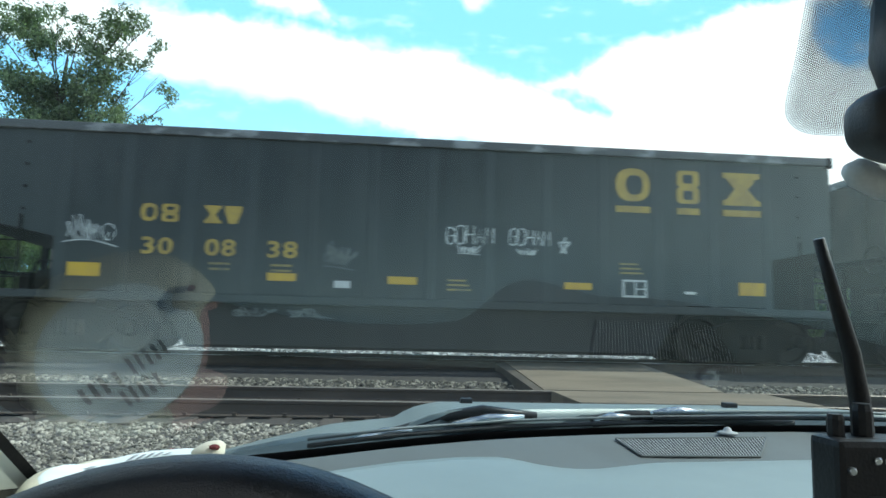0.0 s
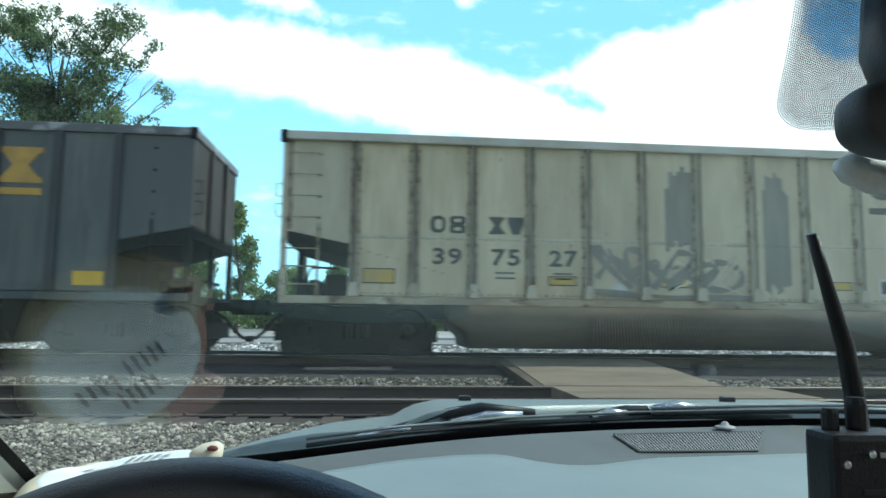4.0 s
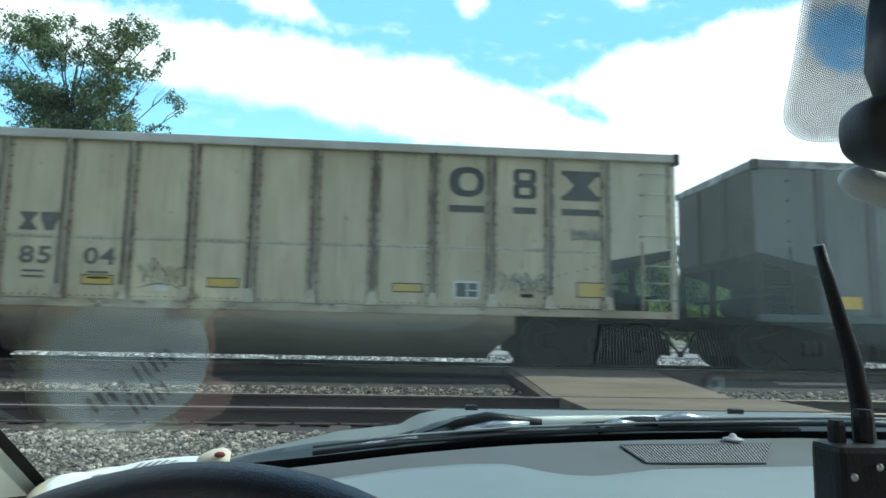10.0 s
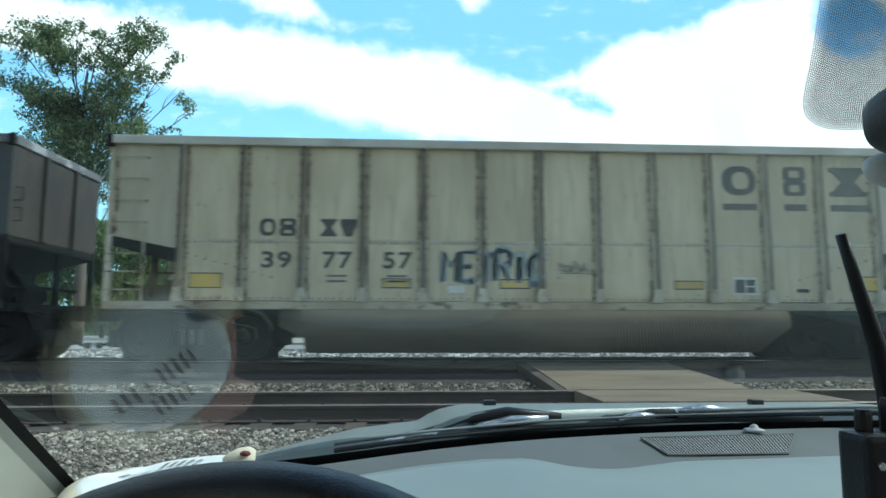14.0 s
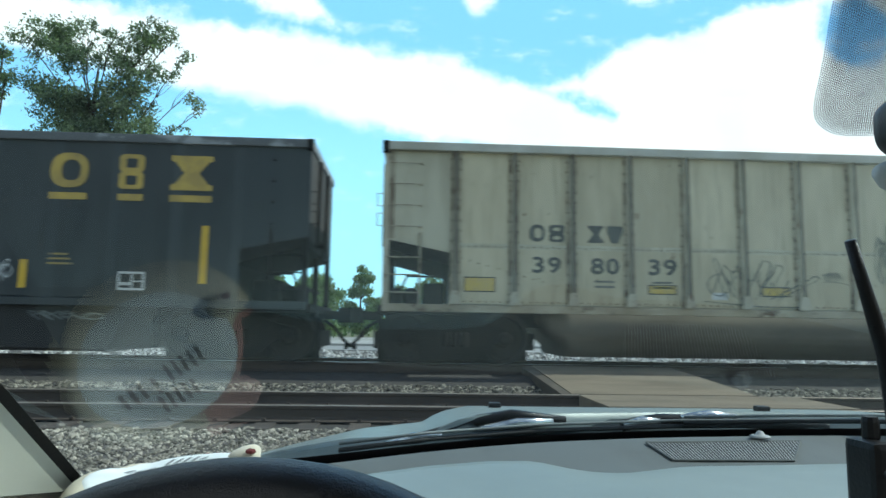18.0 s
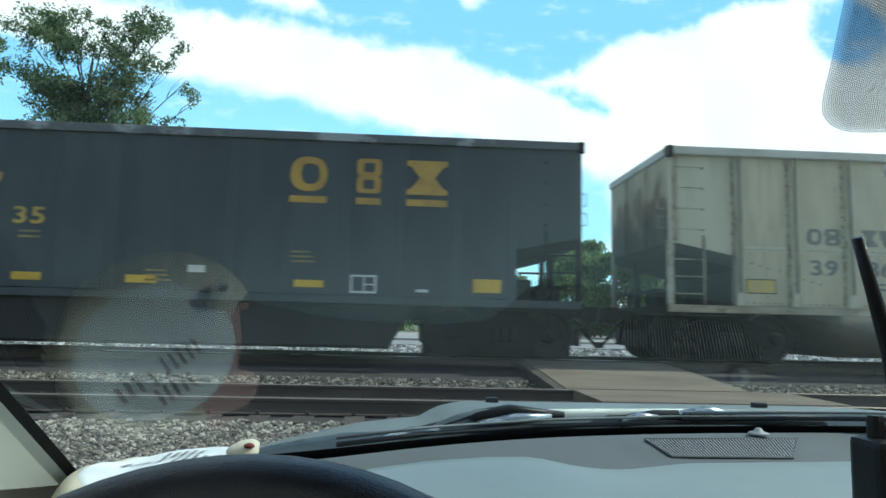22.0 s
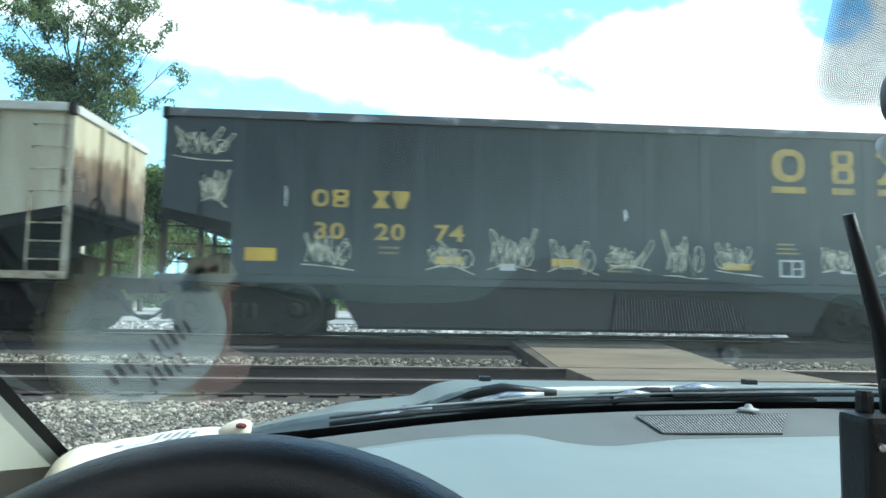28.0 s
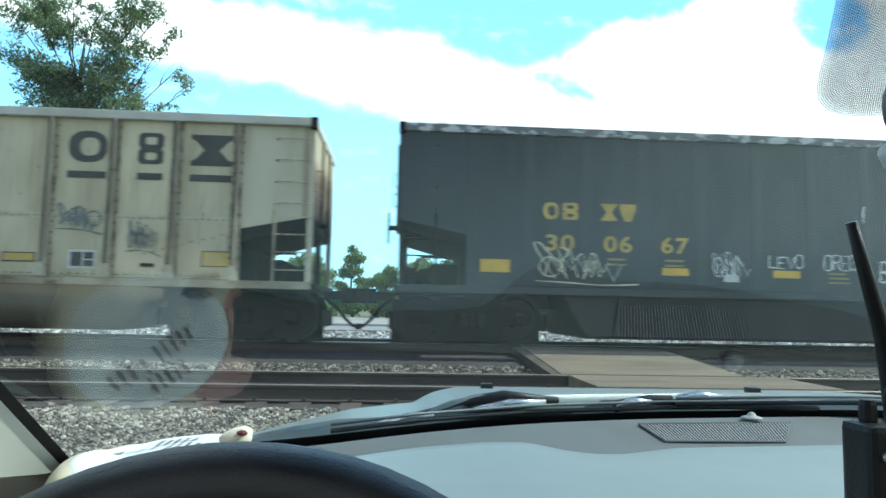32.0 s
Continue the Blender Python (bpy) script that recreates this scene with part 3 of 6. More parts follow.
def tree(x, y, base, height, clumps, per, leaf, material, label, seed, trunk=0.22, limbs=9, group="", ends=None):
    """A tapered trunk with limbs that reach into the clumps, which are given relative to the foot."""
    rng = random.Random(seed)
    slim = 0.45 if ends else 1.0
    t = root("tree", x, y, base, label, "tree", group)
    bm = bmesh.new()
    top = height * 0.86
    bend = [Vector((rng.uniform(-0.25, 0.25) * k / 3, rng.uniform(-0.25, 0.25) * k / 3, -0.1 + top * k / 6)) for k in range(7)]
    tube(bm, bend, [trunk * (1.25 - 0.18 * k) for k in range(7)], 9)
    part("trunk", bm, BARK, t, smooth=True)
    bm = bmesh.new()
    for cx, cy, cz, r in sorted(ends or clumps, key=lambda c: -c[3])[:limbs]:
        k = min(5, max(1, int(6 * (cz - 0.35 * r) / top) - 1))
        a, b = bend[k], Vector((cx, cy, cz))
        mid = a.lerp(b, 0.55) + Vector((rng.uniform(-0.2, 0.2), 0, -0.10 * (b - a).length))
        tube(bm, [a, mid, b, b + Vector((rng.uniform(-0.5, 0.5), 0, 0.6)) * r], [trunk * 0.42 * slim, trunk * 0.28 * slim, trunk * 0.14 * slim, 0.010], 6)
        for _ in range(3):
            e = b + Vector((rng.uniform(-1, 1), rng.uniform(-1, 1), rng.uniform(-0.4, 0.9))) * r * 0.9
            tube(bm, [mid.lerp(b, 0.6), mid.lerp(e, 0.7) + Vector((0, 0, 0.1)), e], [trunk * 0.16 * slim, trunk * 0.09 * slim, 0.008], 5)
    part("limbs", bm, BARK, t, smooth=True)
    vs, fs = foliage(clumps, per, leaf, seed, 1.75 if ends else 1.08)
    me = bpy.data.meshes.new("crown")
    me.from_pydata(vs.tolist(), [], fs.tolist())
    me.materials.append(material)
    part("crown", me, None, t)
    return t


# the tall tree over the train: boughs from one end to the other, with their girth and how many tufts they bear
BOUGHS = ((-20.5, 16.2, -17.6, 16.3, 0.9, 34), (-20.6, 14.2, -18.8, 13.4, 0.64, 20), (-18.6, 15.6, -17.1, 14.6, 0.77, 22), (-16.8, 16.0, -15.6, 16.4, 0.45, 12),
          (-14.8, 16.1, -12.6, 16.4, 0.58, 22), (-14.4, 15.6, -13.4, 16.8, 0.64, 16), (-16.4, 14.9, -14.2, 15.3, 0.82, 30), (-14.1, 14.4, -12.9, 14.0, 0.56, 16),
          (-15.1, 13.8, -14.1, 13.5, 0.69, 20), (-11.5, 15.2, -12.2, 13.9, 0.35, 14), (-12.2, 13.7, -11.5, 12.7, 0.39, 15), (-18.5, 12.9, -17.0, 12.3, 0.88, 34),
          (-18.5, 11.7, -14.1, 11.8, 0.96, 64), (-16.5, 12.5, -14.3, 13.0, 0.8, 34), (-13.8, 12.6, -14.1, 11.4, 0.53, 16), (-13.7, 11.4, -12.1, 11.5, 0.36, 13), (-18.4, 10.4, -14.6, 10.3, 1.0, 50), (-17.6, 9.0, -15.0, 8.6, 1.0, 34))
TUFTS, LIMB_ENDS = [], []
for i, (xa, za, xb, zb, r, count) in enumerate(BOUGHS):
    pick = random.Random(i + 5)
    deep = pick.uniform(-1.2, 1.2)
    LIMB_ENDS += [(xa + 16.2, deep, za - ground_z(34), r), (xb + 16.2, deep, zb - ground_z(34), r)]
    for k in range(count):
        f, a, q = (k + pick.random()) / count, pick.uniform(0, 6.28), math.sqrt(pick.uniform(0.02, 1.1))
        TUFTS.append((xa + (xb - xa) * f + 16.2 + math.cos(a) * r * q, deep + pick.uniform(-0.9, 0.9) * r, za + (zb - za) * f - ground_z(34) + math.sin(a) * r * q, max(0.17, r * pick.uniform(0.28, 0.52))))
tree(-16.2, 34, ground_z(34), 16.5, TUFTS, 1020, 0.090, LEAF, "tall green leafy tree with an open ragged crown", 11, 0.26, 32, ends=LIMB_ENDS)
tree(-22.6, 35, ground_z(34), 14.5, [(-0.2, 0, 14.6, 0.7), (0.7, 0.2, 13.9, 0.6), (-0.9, 0, 13.8, 0.8), (0.4, 0.3, 15.3, 0.6), (-1.3, -0.2, 15.0, 0.7), (0.2, 0.3, 13.2, 0.6), (-1.6, 0.1, 14.4, 0.6)], 900, 0.11, LEAF, "leafy green tree behind the yard", 12, 0.22, 6)


def far_tree(x, y, h, w, seed, label="bushy green tree across the yard"):
    rng = random.Random(seed)
    cl = []
    for k in range(16 + int(w * 3.0)):
        f = rng.uniform(0.10, 0.97)
        a = rng.uniform(0, 6.28)
        spread = w * 0.5 * math.sqrt(max(0.05, 1 - (1.7 * f - 0.75) ** 2)) * rng.uniform(0.2, 1.0)
        cl.append((math.cos(a) * spread, math.sin(a) * spread, h * f, w * rng.uniform(0.15, 0.24)))
    tree(x, y, ground_z(y), h * 0.95, cl, 560, 0.17, LEAF_FAR, label, seed, 0.14, 6, "trees across the yard")


for i, (x, y, h, w) in enumerate(((-16.5, 44, 9.2, 5.5), (-13.0, 45, 9.8, 4.6), (-9.8, 46, 8.8, 3.4), (-7.5, 52, 4.6, 4.2), (-4.1, 60, 6.4, 3.4), (-1.0, 62, 4.6, 3.6), (1.9, 58, 5.0, 3.8), (5.9, 60, 7.7, 4.4), (8.6, 61, 5.8, 4.0), (11.6, 64, 5.4, 4.2), (13.2, 56, 7.6, 3.8), (17.0, 60, 8.4, 4.4), (21.5, 60, 8.0, 5.0), (26.5, 62, 7.4, 5.0), (-22, 50, 8.5, 6.0), (-30, 52, 9.0, 7.0), (-38, 55, 8.0, 7.0), (33, 62, 8.0, 6.0), (13.6, 48, 6.6, 5.0), (18.2, 46, 8.4, 6.0), (23.5, 47, 8.2, 6.2), (29.0, 48, 8.4, 6.5), (35.0, 49, 8.6, 6.8), (41.0, 51, 8.8, 7.0), (47.5, 54, 9.0, 7.5), (38.0, 60, 8.6, 7.0))):
    far_tree(x, y, h, w, 40 + i)

# low scrub along the far side of the yard, too fine to count
rng = random.Random(9)
vs, fs = foliage([(x * 1.7 + rng.uniform(-0.6, 0.6), 66 + rng.uniform(-3, 6), 0.3 + rng.uniform(0.6, 1.7), rng.uniform(1.2, 1.9)) for x in range(-46, 40)], 60, 0.34, 77)
me = bpy.data.meshes.new("scrub")
me.from_pydata(vs.tolist(), [], fs.tolist())
me.materials.append(LEAF_FAR)
thing("scrub", me, None, "low green scrub along the far side of the yard", "bushes", kind="stuff")

# ---- drifting cloud sheet, far behind everything ----
cloud_mat = bpy.data.materials.new("cloud")
cloud_mat.use_nodes = True
g = Graph(cloud_mat.node_tree)
co = g.add("ShaderNodeTexCoord").outputs["Object"]
s = g.add("ShaderNodeSeparateXYZ", {0: co}).outputs
u, v = g.math("DIVIDE", s[0], s[1]), g.math("DIVIDE", s[2], s[1])
uv = g.add("ShaderNodeCombineXYZ", {0: u, 1: v}).outputs[0]
ragged = g.math("MULTIPLY", g.math("SUBTRACT", g.noise(uv, 11.0, 7.0, 0.62), 0.5), 0.10)


def line(u0, v0, u1, v1):
    """How far (u, v) lies above the line through two points."""
    k = (v1 - v0) / (u1 - u0)
    n = math.hypot(1, k)
    return g.math("MULTIPLY", g.math("SUBTRACT", g.math("SUBTRACT", v, v0), g.math("MULTIPLY", g.math("SUBTRACT", u, u0), k)), 1 / n)


bank = g.math("MAXIMUM", line(-0.07, 0.440, 0.09, 0.422), line(0.09, 0.422, 0.346, 0.337))
tower = line(-0.124, 0.521, -0.088, 0.452)
prong = g.math("MAXIMUM", line(0.245, 0.386, 0.369, 0.457), line(0.369, 0.457, 0.639, 0.551))
high = g.math("MINIMUM", g.math("MINIMUM", bank, tower), prong)
pocket = g.math("MINIMUM", g.math("MINIMUM", bank, g.math("MULTIPLY", line(0.235, 0.385, 0.350, 0.354), -1.0)), g.math("SUBTRACT", 0.362, u))
high = g.math("MAXIMUM", high, pocket)
gap_sky = g.add("ShaderNodeVectorMath", {0: uv, 1: (0.775, 0.51, 0.0)}, operation="DISTANCE").outputs["Value"]
high = g.math("MAXIMUM", high, g.math("SUBTRACT", 0.066, gap_sky))
for pu, pv, size in ((0.128, 0.528, 0.020), (0.40, 0.575, 0.035)):
    puff = g.add("ShaderNodeVectorMath", {0: uv, 1: (pu, pv, 0.0)}, operation="DISTANCE").outputs["Value"]
    high = g.math("MINIMUM", high, g.math("SUBTRACT", puff, size))
low = g.math("MINIMUM", g.math("MULTIPLY", line(-0.36, 0.375, 0.12, 0.285), -1.0), g.math("MULTIPLY", g.math("SUBTRACT", 0.37, u), 0.8))
clear = g.math("MAXIMUM", g.math("ADD", high, ragged), g.math("ADD", low, g.math("MULTIPLY", ragged, 0.7)))
cover = g.span(clear, 0.018, -0.012)
wisps = g.math("MULTIPLY", g.span(g.noise(g.scaled(uv, (1.0, 2.2, 1)), 9.0, 7.0, 0.62), 0.53, 0.74), 0.55)
cover = g.math("MAXIMUM", cover, wisps)
tone = g.mix(g.span(g.noise(uv, 5.0, 4.0), 0.3, 0.7), (0.86, 0.91, 0.96), (1.0, 1.0, 1.0))
blue = g.mix(g.span(v, 0.05, 0.50), (0.42, 0.82, 1.0), (0.24, 0.56, 0.95))
glow = g.add("ShaderNodeEmission", {"Color": g.mix(cover, blue, tone), "Strength": 1.20})
g.add("ShaderNodeOutputMaterial", {"Surface": glow.outputs[0]})
bm = bmesh.new()
rows = []
for j in range(13):
    e = radians(-2 + 4.2 * j)
    rows.append([bm.verts.new((2400 * math.cos(e) * math.sin(radians(a)), 2400 * math.cos(e) * math.cos(radians(a)), 2400 * math.sin(e))) for a in range(-66, 67, 6)])
for a, b in zip(rows, rows[1:]):
    for k in range(len(a) - 1):
        bm.faces.new((a[k], a[k + 1], b[k + 1], b[k]))
clouds = thing("backdrop_sky", bm, cloud_mat, "blue sky with drifting white broken cloud", "sky", kind="structure", smooth=True)


# ---- the coal train ----
MESH = {}


def shared(key, build, *mats, smooth=False):
    """One mesh for all alike parts."""
    if key not in MESH:
        MESH[key] = mesh_from(build(bmesh.new()), key.split("|")[0], *mats, smooth=smooth)
    return MESH[key]


def plate(bm, loops, y0, y1):
    """Flat outlines in the car's side plane, with a little depth; each loop runs in (x, z)."""
    for loop in loops:
        prism(bm, [(x, y0, z) for x, z in loop], (0, y1 - y0, 0))
    return bm


def digits(text, width, height):
    """A mesh of characters in the built-in font, stretched to a width and height, standing in the xz plane."""
    key = f"digits|{text}|{width}|{height}"
    if key not in MESH:
        cu = bpy.data.curves.new("digits", "FONT")
        cu.body, cu.size, cu.offset, cu.extrude, cu.resolution_u, cu.space_character = text, 1.0, 0.022, 0.004, 3, 1.12
        ob = new("digits", cu)
        me = bpy.data.meshes.new_from_object(ob.evaluated_get(bpy.context.evaluated_depsgraph_get()))
        bpy.data.objects.remove(ob)
        co = np.empty(len(me.vertices) * 3)
        me.vertices.foreach_get("co", co)
        co = co.reshape(-1, 3)
        lo, hi = co.min(0), co.max(0)
        x = (co[:, 0] - lo[0]) / (hi[0] - lo[0]) * width
        z = (co[:, 1] - lo[1]) / (hi[1] - lo[1]) * height
        me.vertices.foreach_set("co", np.stack([x, -co[:, 2], z], 1).ravel())
        me.update()
        MESH[key] = me
    return MESH[key].copy()


def frame_loop(outer, hole):
    """A plate with a hole, cut in two halves that meet."""
    n = len(outer)
    return [[*outer[: n // 2 + 1], *hole[: n // 2 + 1][::-1]], [*outer[n // 2:], outer[0], hole[0], *hole[n // 2:][::-1]]]


def ring_shape(w, h):
    """A broad rounded ring, heavier on one side."""
    def oval(x0, x1, z0, z1):
        out = []
        for q in range(24):
            c, d = math.cos(q * math.pi / 12), math.sin(q * math.pi / 12)
            out.append(((x0 + x1) / 2 + math.copysign(abs(c) ** 0.8, c) * (x1 - x0) / 2, (z0 + z1) / 2 + math.copysign(abs(d) ** 0.8, d) * (z1 - z0) / 2))
        return out
    return frame_loop(oval(0, w, 0, h), oval(0.29 * w, 0.80 * w, 0.20 * h, 0.80 * h))


def stack_shape(w, h):
    """Two blocks, one on the other, each with a slot."""
    c, t = 0.12 * w, 0.27 * w
    out = []
    for z0, z1 in ((0.0, h * 0.505), (h * 0.495, h)):
        outer = [(c, z0), (w - c, z0), (w, z0 + c), (w, z1 - c), (w - c, z1), (c, z1), (0, z1 - c), (0, z0 + c)]
        k = 0.06 * w
        a, b = z0 + t * 0.62, z1 - t * 0.62
        hole = [(t + k, a), (w - t - k, a), (w - t, a + k), (w - t, b - k), (w - t - k, b), (t + k, b), (t, b - k), (t, a + k)]
        out += frame_loop(outer, hole)
    return out


def hourglass_shape(w, h):
    """Two blocks that narrow towards a waist."""
    return [[(0, 0), (w, 0), (w, h * 0.15), (w * 0.90, h * 0.18), (w * 0.68, h * 0.5), (w * 0.90, h * 0.82), (w, h * 0.85), (w, h), (0, h), (0, h * 0.85), (w * 0.10, h * 0.82), (w * 0.32, h * 0.5), (w * 0.10, h * 0.18), (0, h * 0.15)]]


def ribbon(bm, pts, width, seed, dy=0.0, round_off=True):
    """A sprayed stroke through points in the side plane, of uneven width."""
    path = []
    for i in range(len(pts) - 1):
        p0, p1, p2, p3 = pts[max(i - 1, 0)], pts[i], pts[i + 1], pts[min(i + 2, len(pts) - 1)]
        for q in range(4 if round_off else 1):
            t = q / 4
            path.append(0.5 * ((2 * p1) + (p2 - p0) * t + (2 * p0 - 5 * p1 + 4 * p2 - p3) * t * t + (3 * p1 - p0 - 3 * p2 + p3) * t ** 3))
    path.append(pts[-1])
    left, right = [], []
    for i, p in enumerate(path):
        d = (path[min(i + 1, len(path) - 1)] - path[max(i - 1, 0)])
        d = d.normalized() if d.length > 1e-6 else Vector((1, 0, 0))
        o = Vector((-d.z, 0, d.x)) * width * 0.5 * (0.85 + 0.30 * math.sin(i * 0.9 + seed))
        left.append(bm.verts.new(p + o + Vector((0, dy, 0))))
        right.append(bm.verts.new(p - o + Vector((0, dy, 0))))
    for i in range(len(path) - 1):
        bm.faces.new((left[i], left[i + 1], right[i + 1], right[i]))


def spray(w, h, letters, seed, width=0.028):
    """Quick overlapping hand strokes, spiky and looped, that fill a w by h patch; they spell nothing."""
    rng = random.Random(seed)
    bm = bmesh.new()
    strokes = []
    if letters < 2:
        strokes.append(([(w * 0.5 + w * rng.uniform(-0.3, 0.3), h), (w * 0.5, h * 0.5), (w * 0.45, 0.0)], width * 1.5, True))
    else:
        thin = width * 0.74
        # a fan of hairpins, a scribble across it, loops at one end and a flourish below
        for k in range(rng.randint(3, 5)):
            foot_x, tip = w * (0.28 + 0.10 * k + rng.uniform(-0.05, 0.05)), w * (0.08 + 0.23 * k + rng.uniform(-0.06, 0.06))
            top, wide = h * rng.uniform(0.66, 1.05), w * rng.uniform(0.03, 0.07)
            strokes.append(([(foot_x - wide, h * 0.18), (tip - wide * 0.6, top * 0.9), (tip, top), (tip + wide, top * 0.88), (foot_x + wide, h * 0.22)], thin, True))
        n, x, low = rng.randint(4, 6), w * 0.10, h * rng.uniform(0.20, 0.34)
        zig = []
        for k in range(n * 2):
            zig.append((x + 0.80 * w * k / (n * 2), low + h * (rng.uniform(0.22, 0.40) if k % 2 else rng.uniform(-0.04, 0.08)) + h * 0.10 * math.sin(3 * k / n)))
        strokes.append((zig, thin * 1.15, rng.random() < 0.5))
        strokes.append(([(px + w * rng.uniform(-0.05, 0.05), pz * 0.9 + h * rng.uniform(0.12, 0.30)) for px, pz in zig[1:-2]], thin, True))
        side, rx, rz = rng.choice((0.16, 0.82)) * w, w * rng.uniform(0.10, 0.16), h * rng.uniform(0.18, 0.30)
        strokes.append(([(side + rx * math.cos(q * 0.8 + 1), h * 0.46 + rz * math.sin(q * 0.8 + 1)) for q in range(9)], thin, True))
        if rng.random() < 0.75:
            dip = h * rng.uniform(-0.02, 0.26)
            strokes.append(([(0.02 * w, h * 0.12), (0.35 * w, dip + h * 0.04), (0.65 * w, dip), (1.0 * w, h * rng.uniform(-0.06, 0.16))], thin, True))
    for n, (pts, thick, smooth) in enumerate(strokes):
        ribbon(bm, [Vector((x, 0, z)) for x, z in pts], thick, seed + n, -0.0007 * (n % 5), smooth)
    return bm


# hand lettering: strokes on a grid five wide and seven high, two digits a point
STROKES = {
    "A": "002640 1333", "B": "0006 063645443303 033342413000", "C": "4536160501103041", "D": "0006 062645412000", "E": "46060040 0333",
    "G": "45361605011030414323", "H": "0006 4046 0343", "I": "2026", "L": "060040", "M": "0006234640", "N": "00064046", "O": "160501103041453616",
    "P": "0006 063645443303", "R": "0006 063645443303 2340", "S": "4536160514344241301001", "T": "0646 2620", "U": "060110304146", "V": "062046",
    "W": "0610243046", "X": "0046 0640", "Y": "062346 2320", "*": "1026 3026 0444 4410 0430", "-": "0343",
}
ROUND = "BCDGOPRSU"


def hand_letters(text, w, h, seed, width):
    """Words as a spray can writes them: loose strokes, uneven heights."""
    rng = random.Random(seed)
    bm = bmesh.new()
    step = w / len(text)
    for k, c in enumerate(text):
        if c == " ":
            continue
        up, size, lean = rng.uniform(-0.05, 0.08) * h, rng.uniform(0.86, 1.06), rng.uniform(0.0, 0.14)
        for n, stroke in enumerate(STROKES[c].split()):
            pts = []
            for i in range(0, len(stroke), 2):
                x, z = int(stroke[i]) / 4, int(stroke[i + 1]) / 6
                pts.append(Vector((step * (k + 0.08 + 0.80 * x + lean * z + rng.uniform(-0.03, 0.03)), 0, up + h * size * (z + rng.uniform(-0.02, 0.02)))))
            ribbon(bm, pts, width, seed + k + n, -0.0006 * n, c in ROUND)
    return bm


def fat_piece(w, h, letters, seed):
    """Bulging sprayed shapes side by side: fills, pale outlines and pale eyes, as three meshes."""
    rng = random.Random(seed)
    fill, edge, eye = bmesh.new(), bmesh.new(), bmesh.new()
    step = w / letters
    for k in range(letters):
        x0, x1 = step * k + 0.02, step * (k + 1) - 0.02
        lean, t = rng.uniform(-0.10, 0.14), h * rng.uniform(0.88, 1.0)
        loop = [(x0 + 0.02, 0.0), (x1 - 0.05, 0.02), (x1 + 0.05, t * 0.30), (x1 - 0.06, t * 0.52), (x1 + 0.04 + lean, t * 0.74), (x1 - 0.06 + lean, t), (x0 + 0.12 + lean, t * 0.97), (x0 - 0.03 + lean * 0.5, t * 0.62), (x0 - 0.02, t * 0.25)]
        prism(fill, [(x, 0.0, z) for x, z in loop], (0, 0.002, 0))
        ribbon(edge, [Vector((x, 0, z)) for x, z in loop + loop[:1]], 0.032, seed + k, -0.002)
        cx, cz = (x0 + x1) / 2 + rng.uniform(-0.1, 0.1), t * rng.uniform(0.42, 0.62)
        prism(eye, [(cx - 0.10, -0.0025, cz - 0.12), (cx + 0.07, -0.0025, cz - 0.09), (cx + 0.11, -0.0025, cz + 0.10), (cx - 0.08, -0.0025, cz + 0.12)], (0, 0.002, 0))
    return fill, edge, eye


# seconds and the way the train has come since the start of its first car's front
TRAIN = ((0.0, 8.129), (1.0, 17.365), (2.0, 26.640), (3.0, 35.874), (4.0, 45.208), (5.0, 54.491), (6.0, 63.774), (7.0, 72.746), (8.0, 82.017), (9.0, 91.333), (10.0, 100.548), (11.0, 109.817), (12.0, 119.025), (13.0, 128.268), (14.0, 137.511), (15.0, 146.735), (16.0, 155.960), (17.0, 165.248), (18.0, 174.382), (19.0, 183.587), (20.0, 192.912), (21.0, 202.077), (22.0, 211.313), (23.0, 220.511), (24.0, 229.780), (25.0, 238.886), (26.0, 247.993), (27.0, 257.063), (28.0, 266.133), (29.0, 275.204), (30.0, 284.216), (31.0, 293.264), (32.0, 302.322))
GAP = 1.41
# slack in the couplings: how far a car stands off its even place
SLACK = {9: -0.12, 10: -0.10, 11: 0.10, 12: 0.20, 13: 0.13, 14: -0.07}
LENGTH = {"tan": 14.749, "black": 14.698, "grey": 14.068, "smooth": 14.068, "striped": 14.60}
RIBS = {"tan": [-6.11 + 1.0142 * k for k in range(13)], "black": [-6.08 + 1.0133 * k for k in range(13)], "grey": [-5.78 + 0.9633 * k for k in range(13)], "smooth": [-5.78 + 0.9633 * k for k in range(13)], "striped": [-6.05 + 1.0083 * k for k in range(13)]}
SHEET = {"tan": TAN_PANEL, "black": BLACK_PANEL, "grey": GREY_PANEL, "smooth": SLATE_PANEL, "striped": BLACK_PANEL}
SKIN = {"tan": TAN, "black": BLACK_PAINT, "grey": GREY_PAINT, "smooth": SLATE_PAINT, "striped": BLACK_PAINT}
TOP, SILL = 3.83, 1.03
SMOOTH_AT = {-5.92: -5.59, -2.72: -2.5, -0.71: -0.67, 2.35: 2.09, 5.53: 5.12}
FACE = -HALF         # the near side, in the car's space
OUT = FACE - 0.012   # where paint marks lie


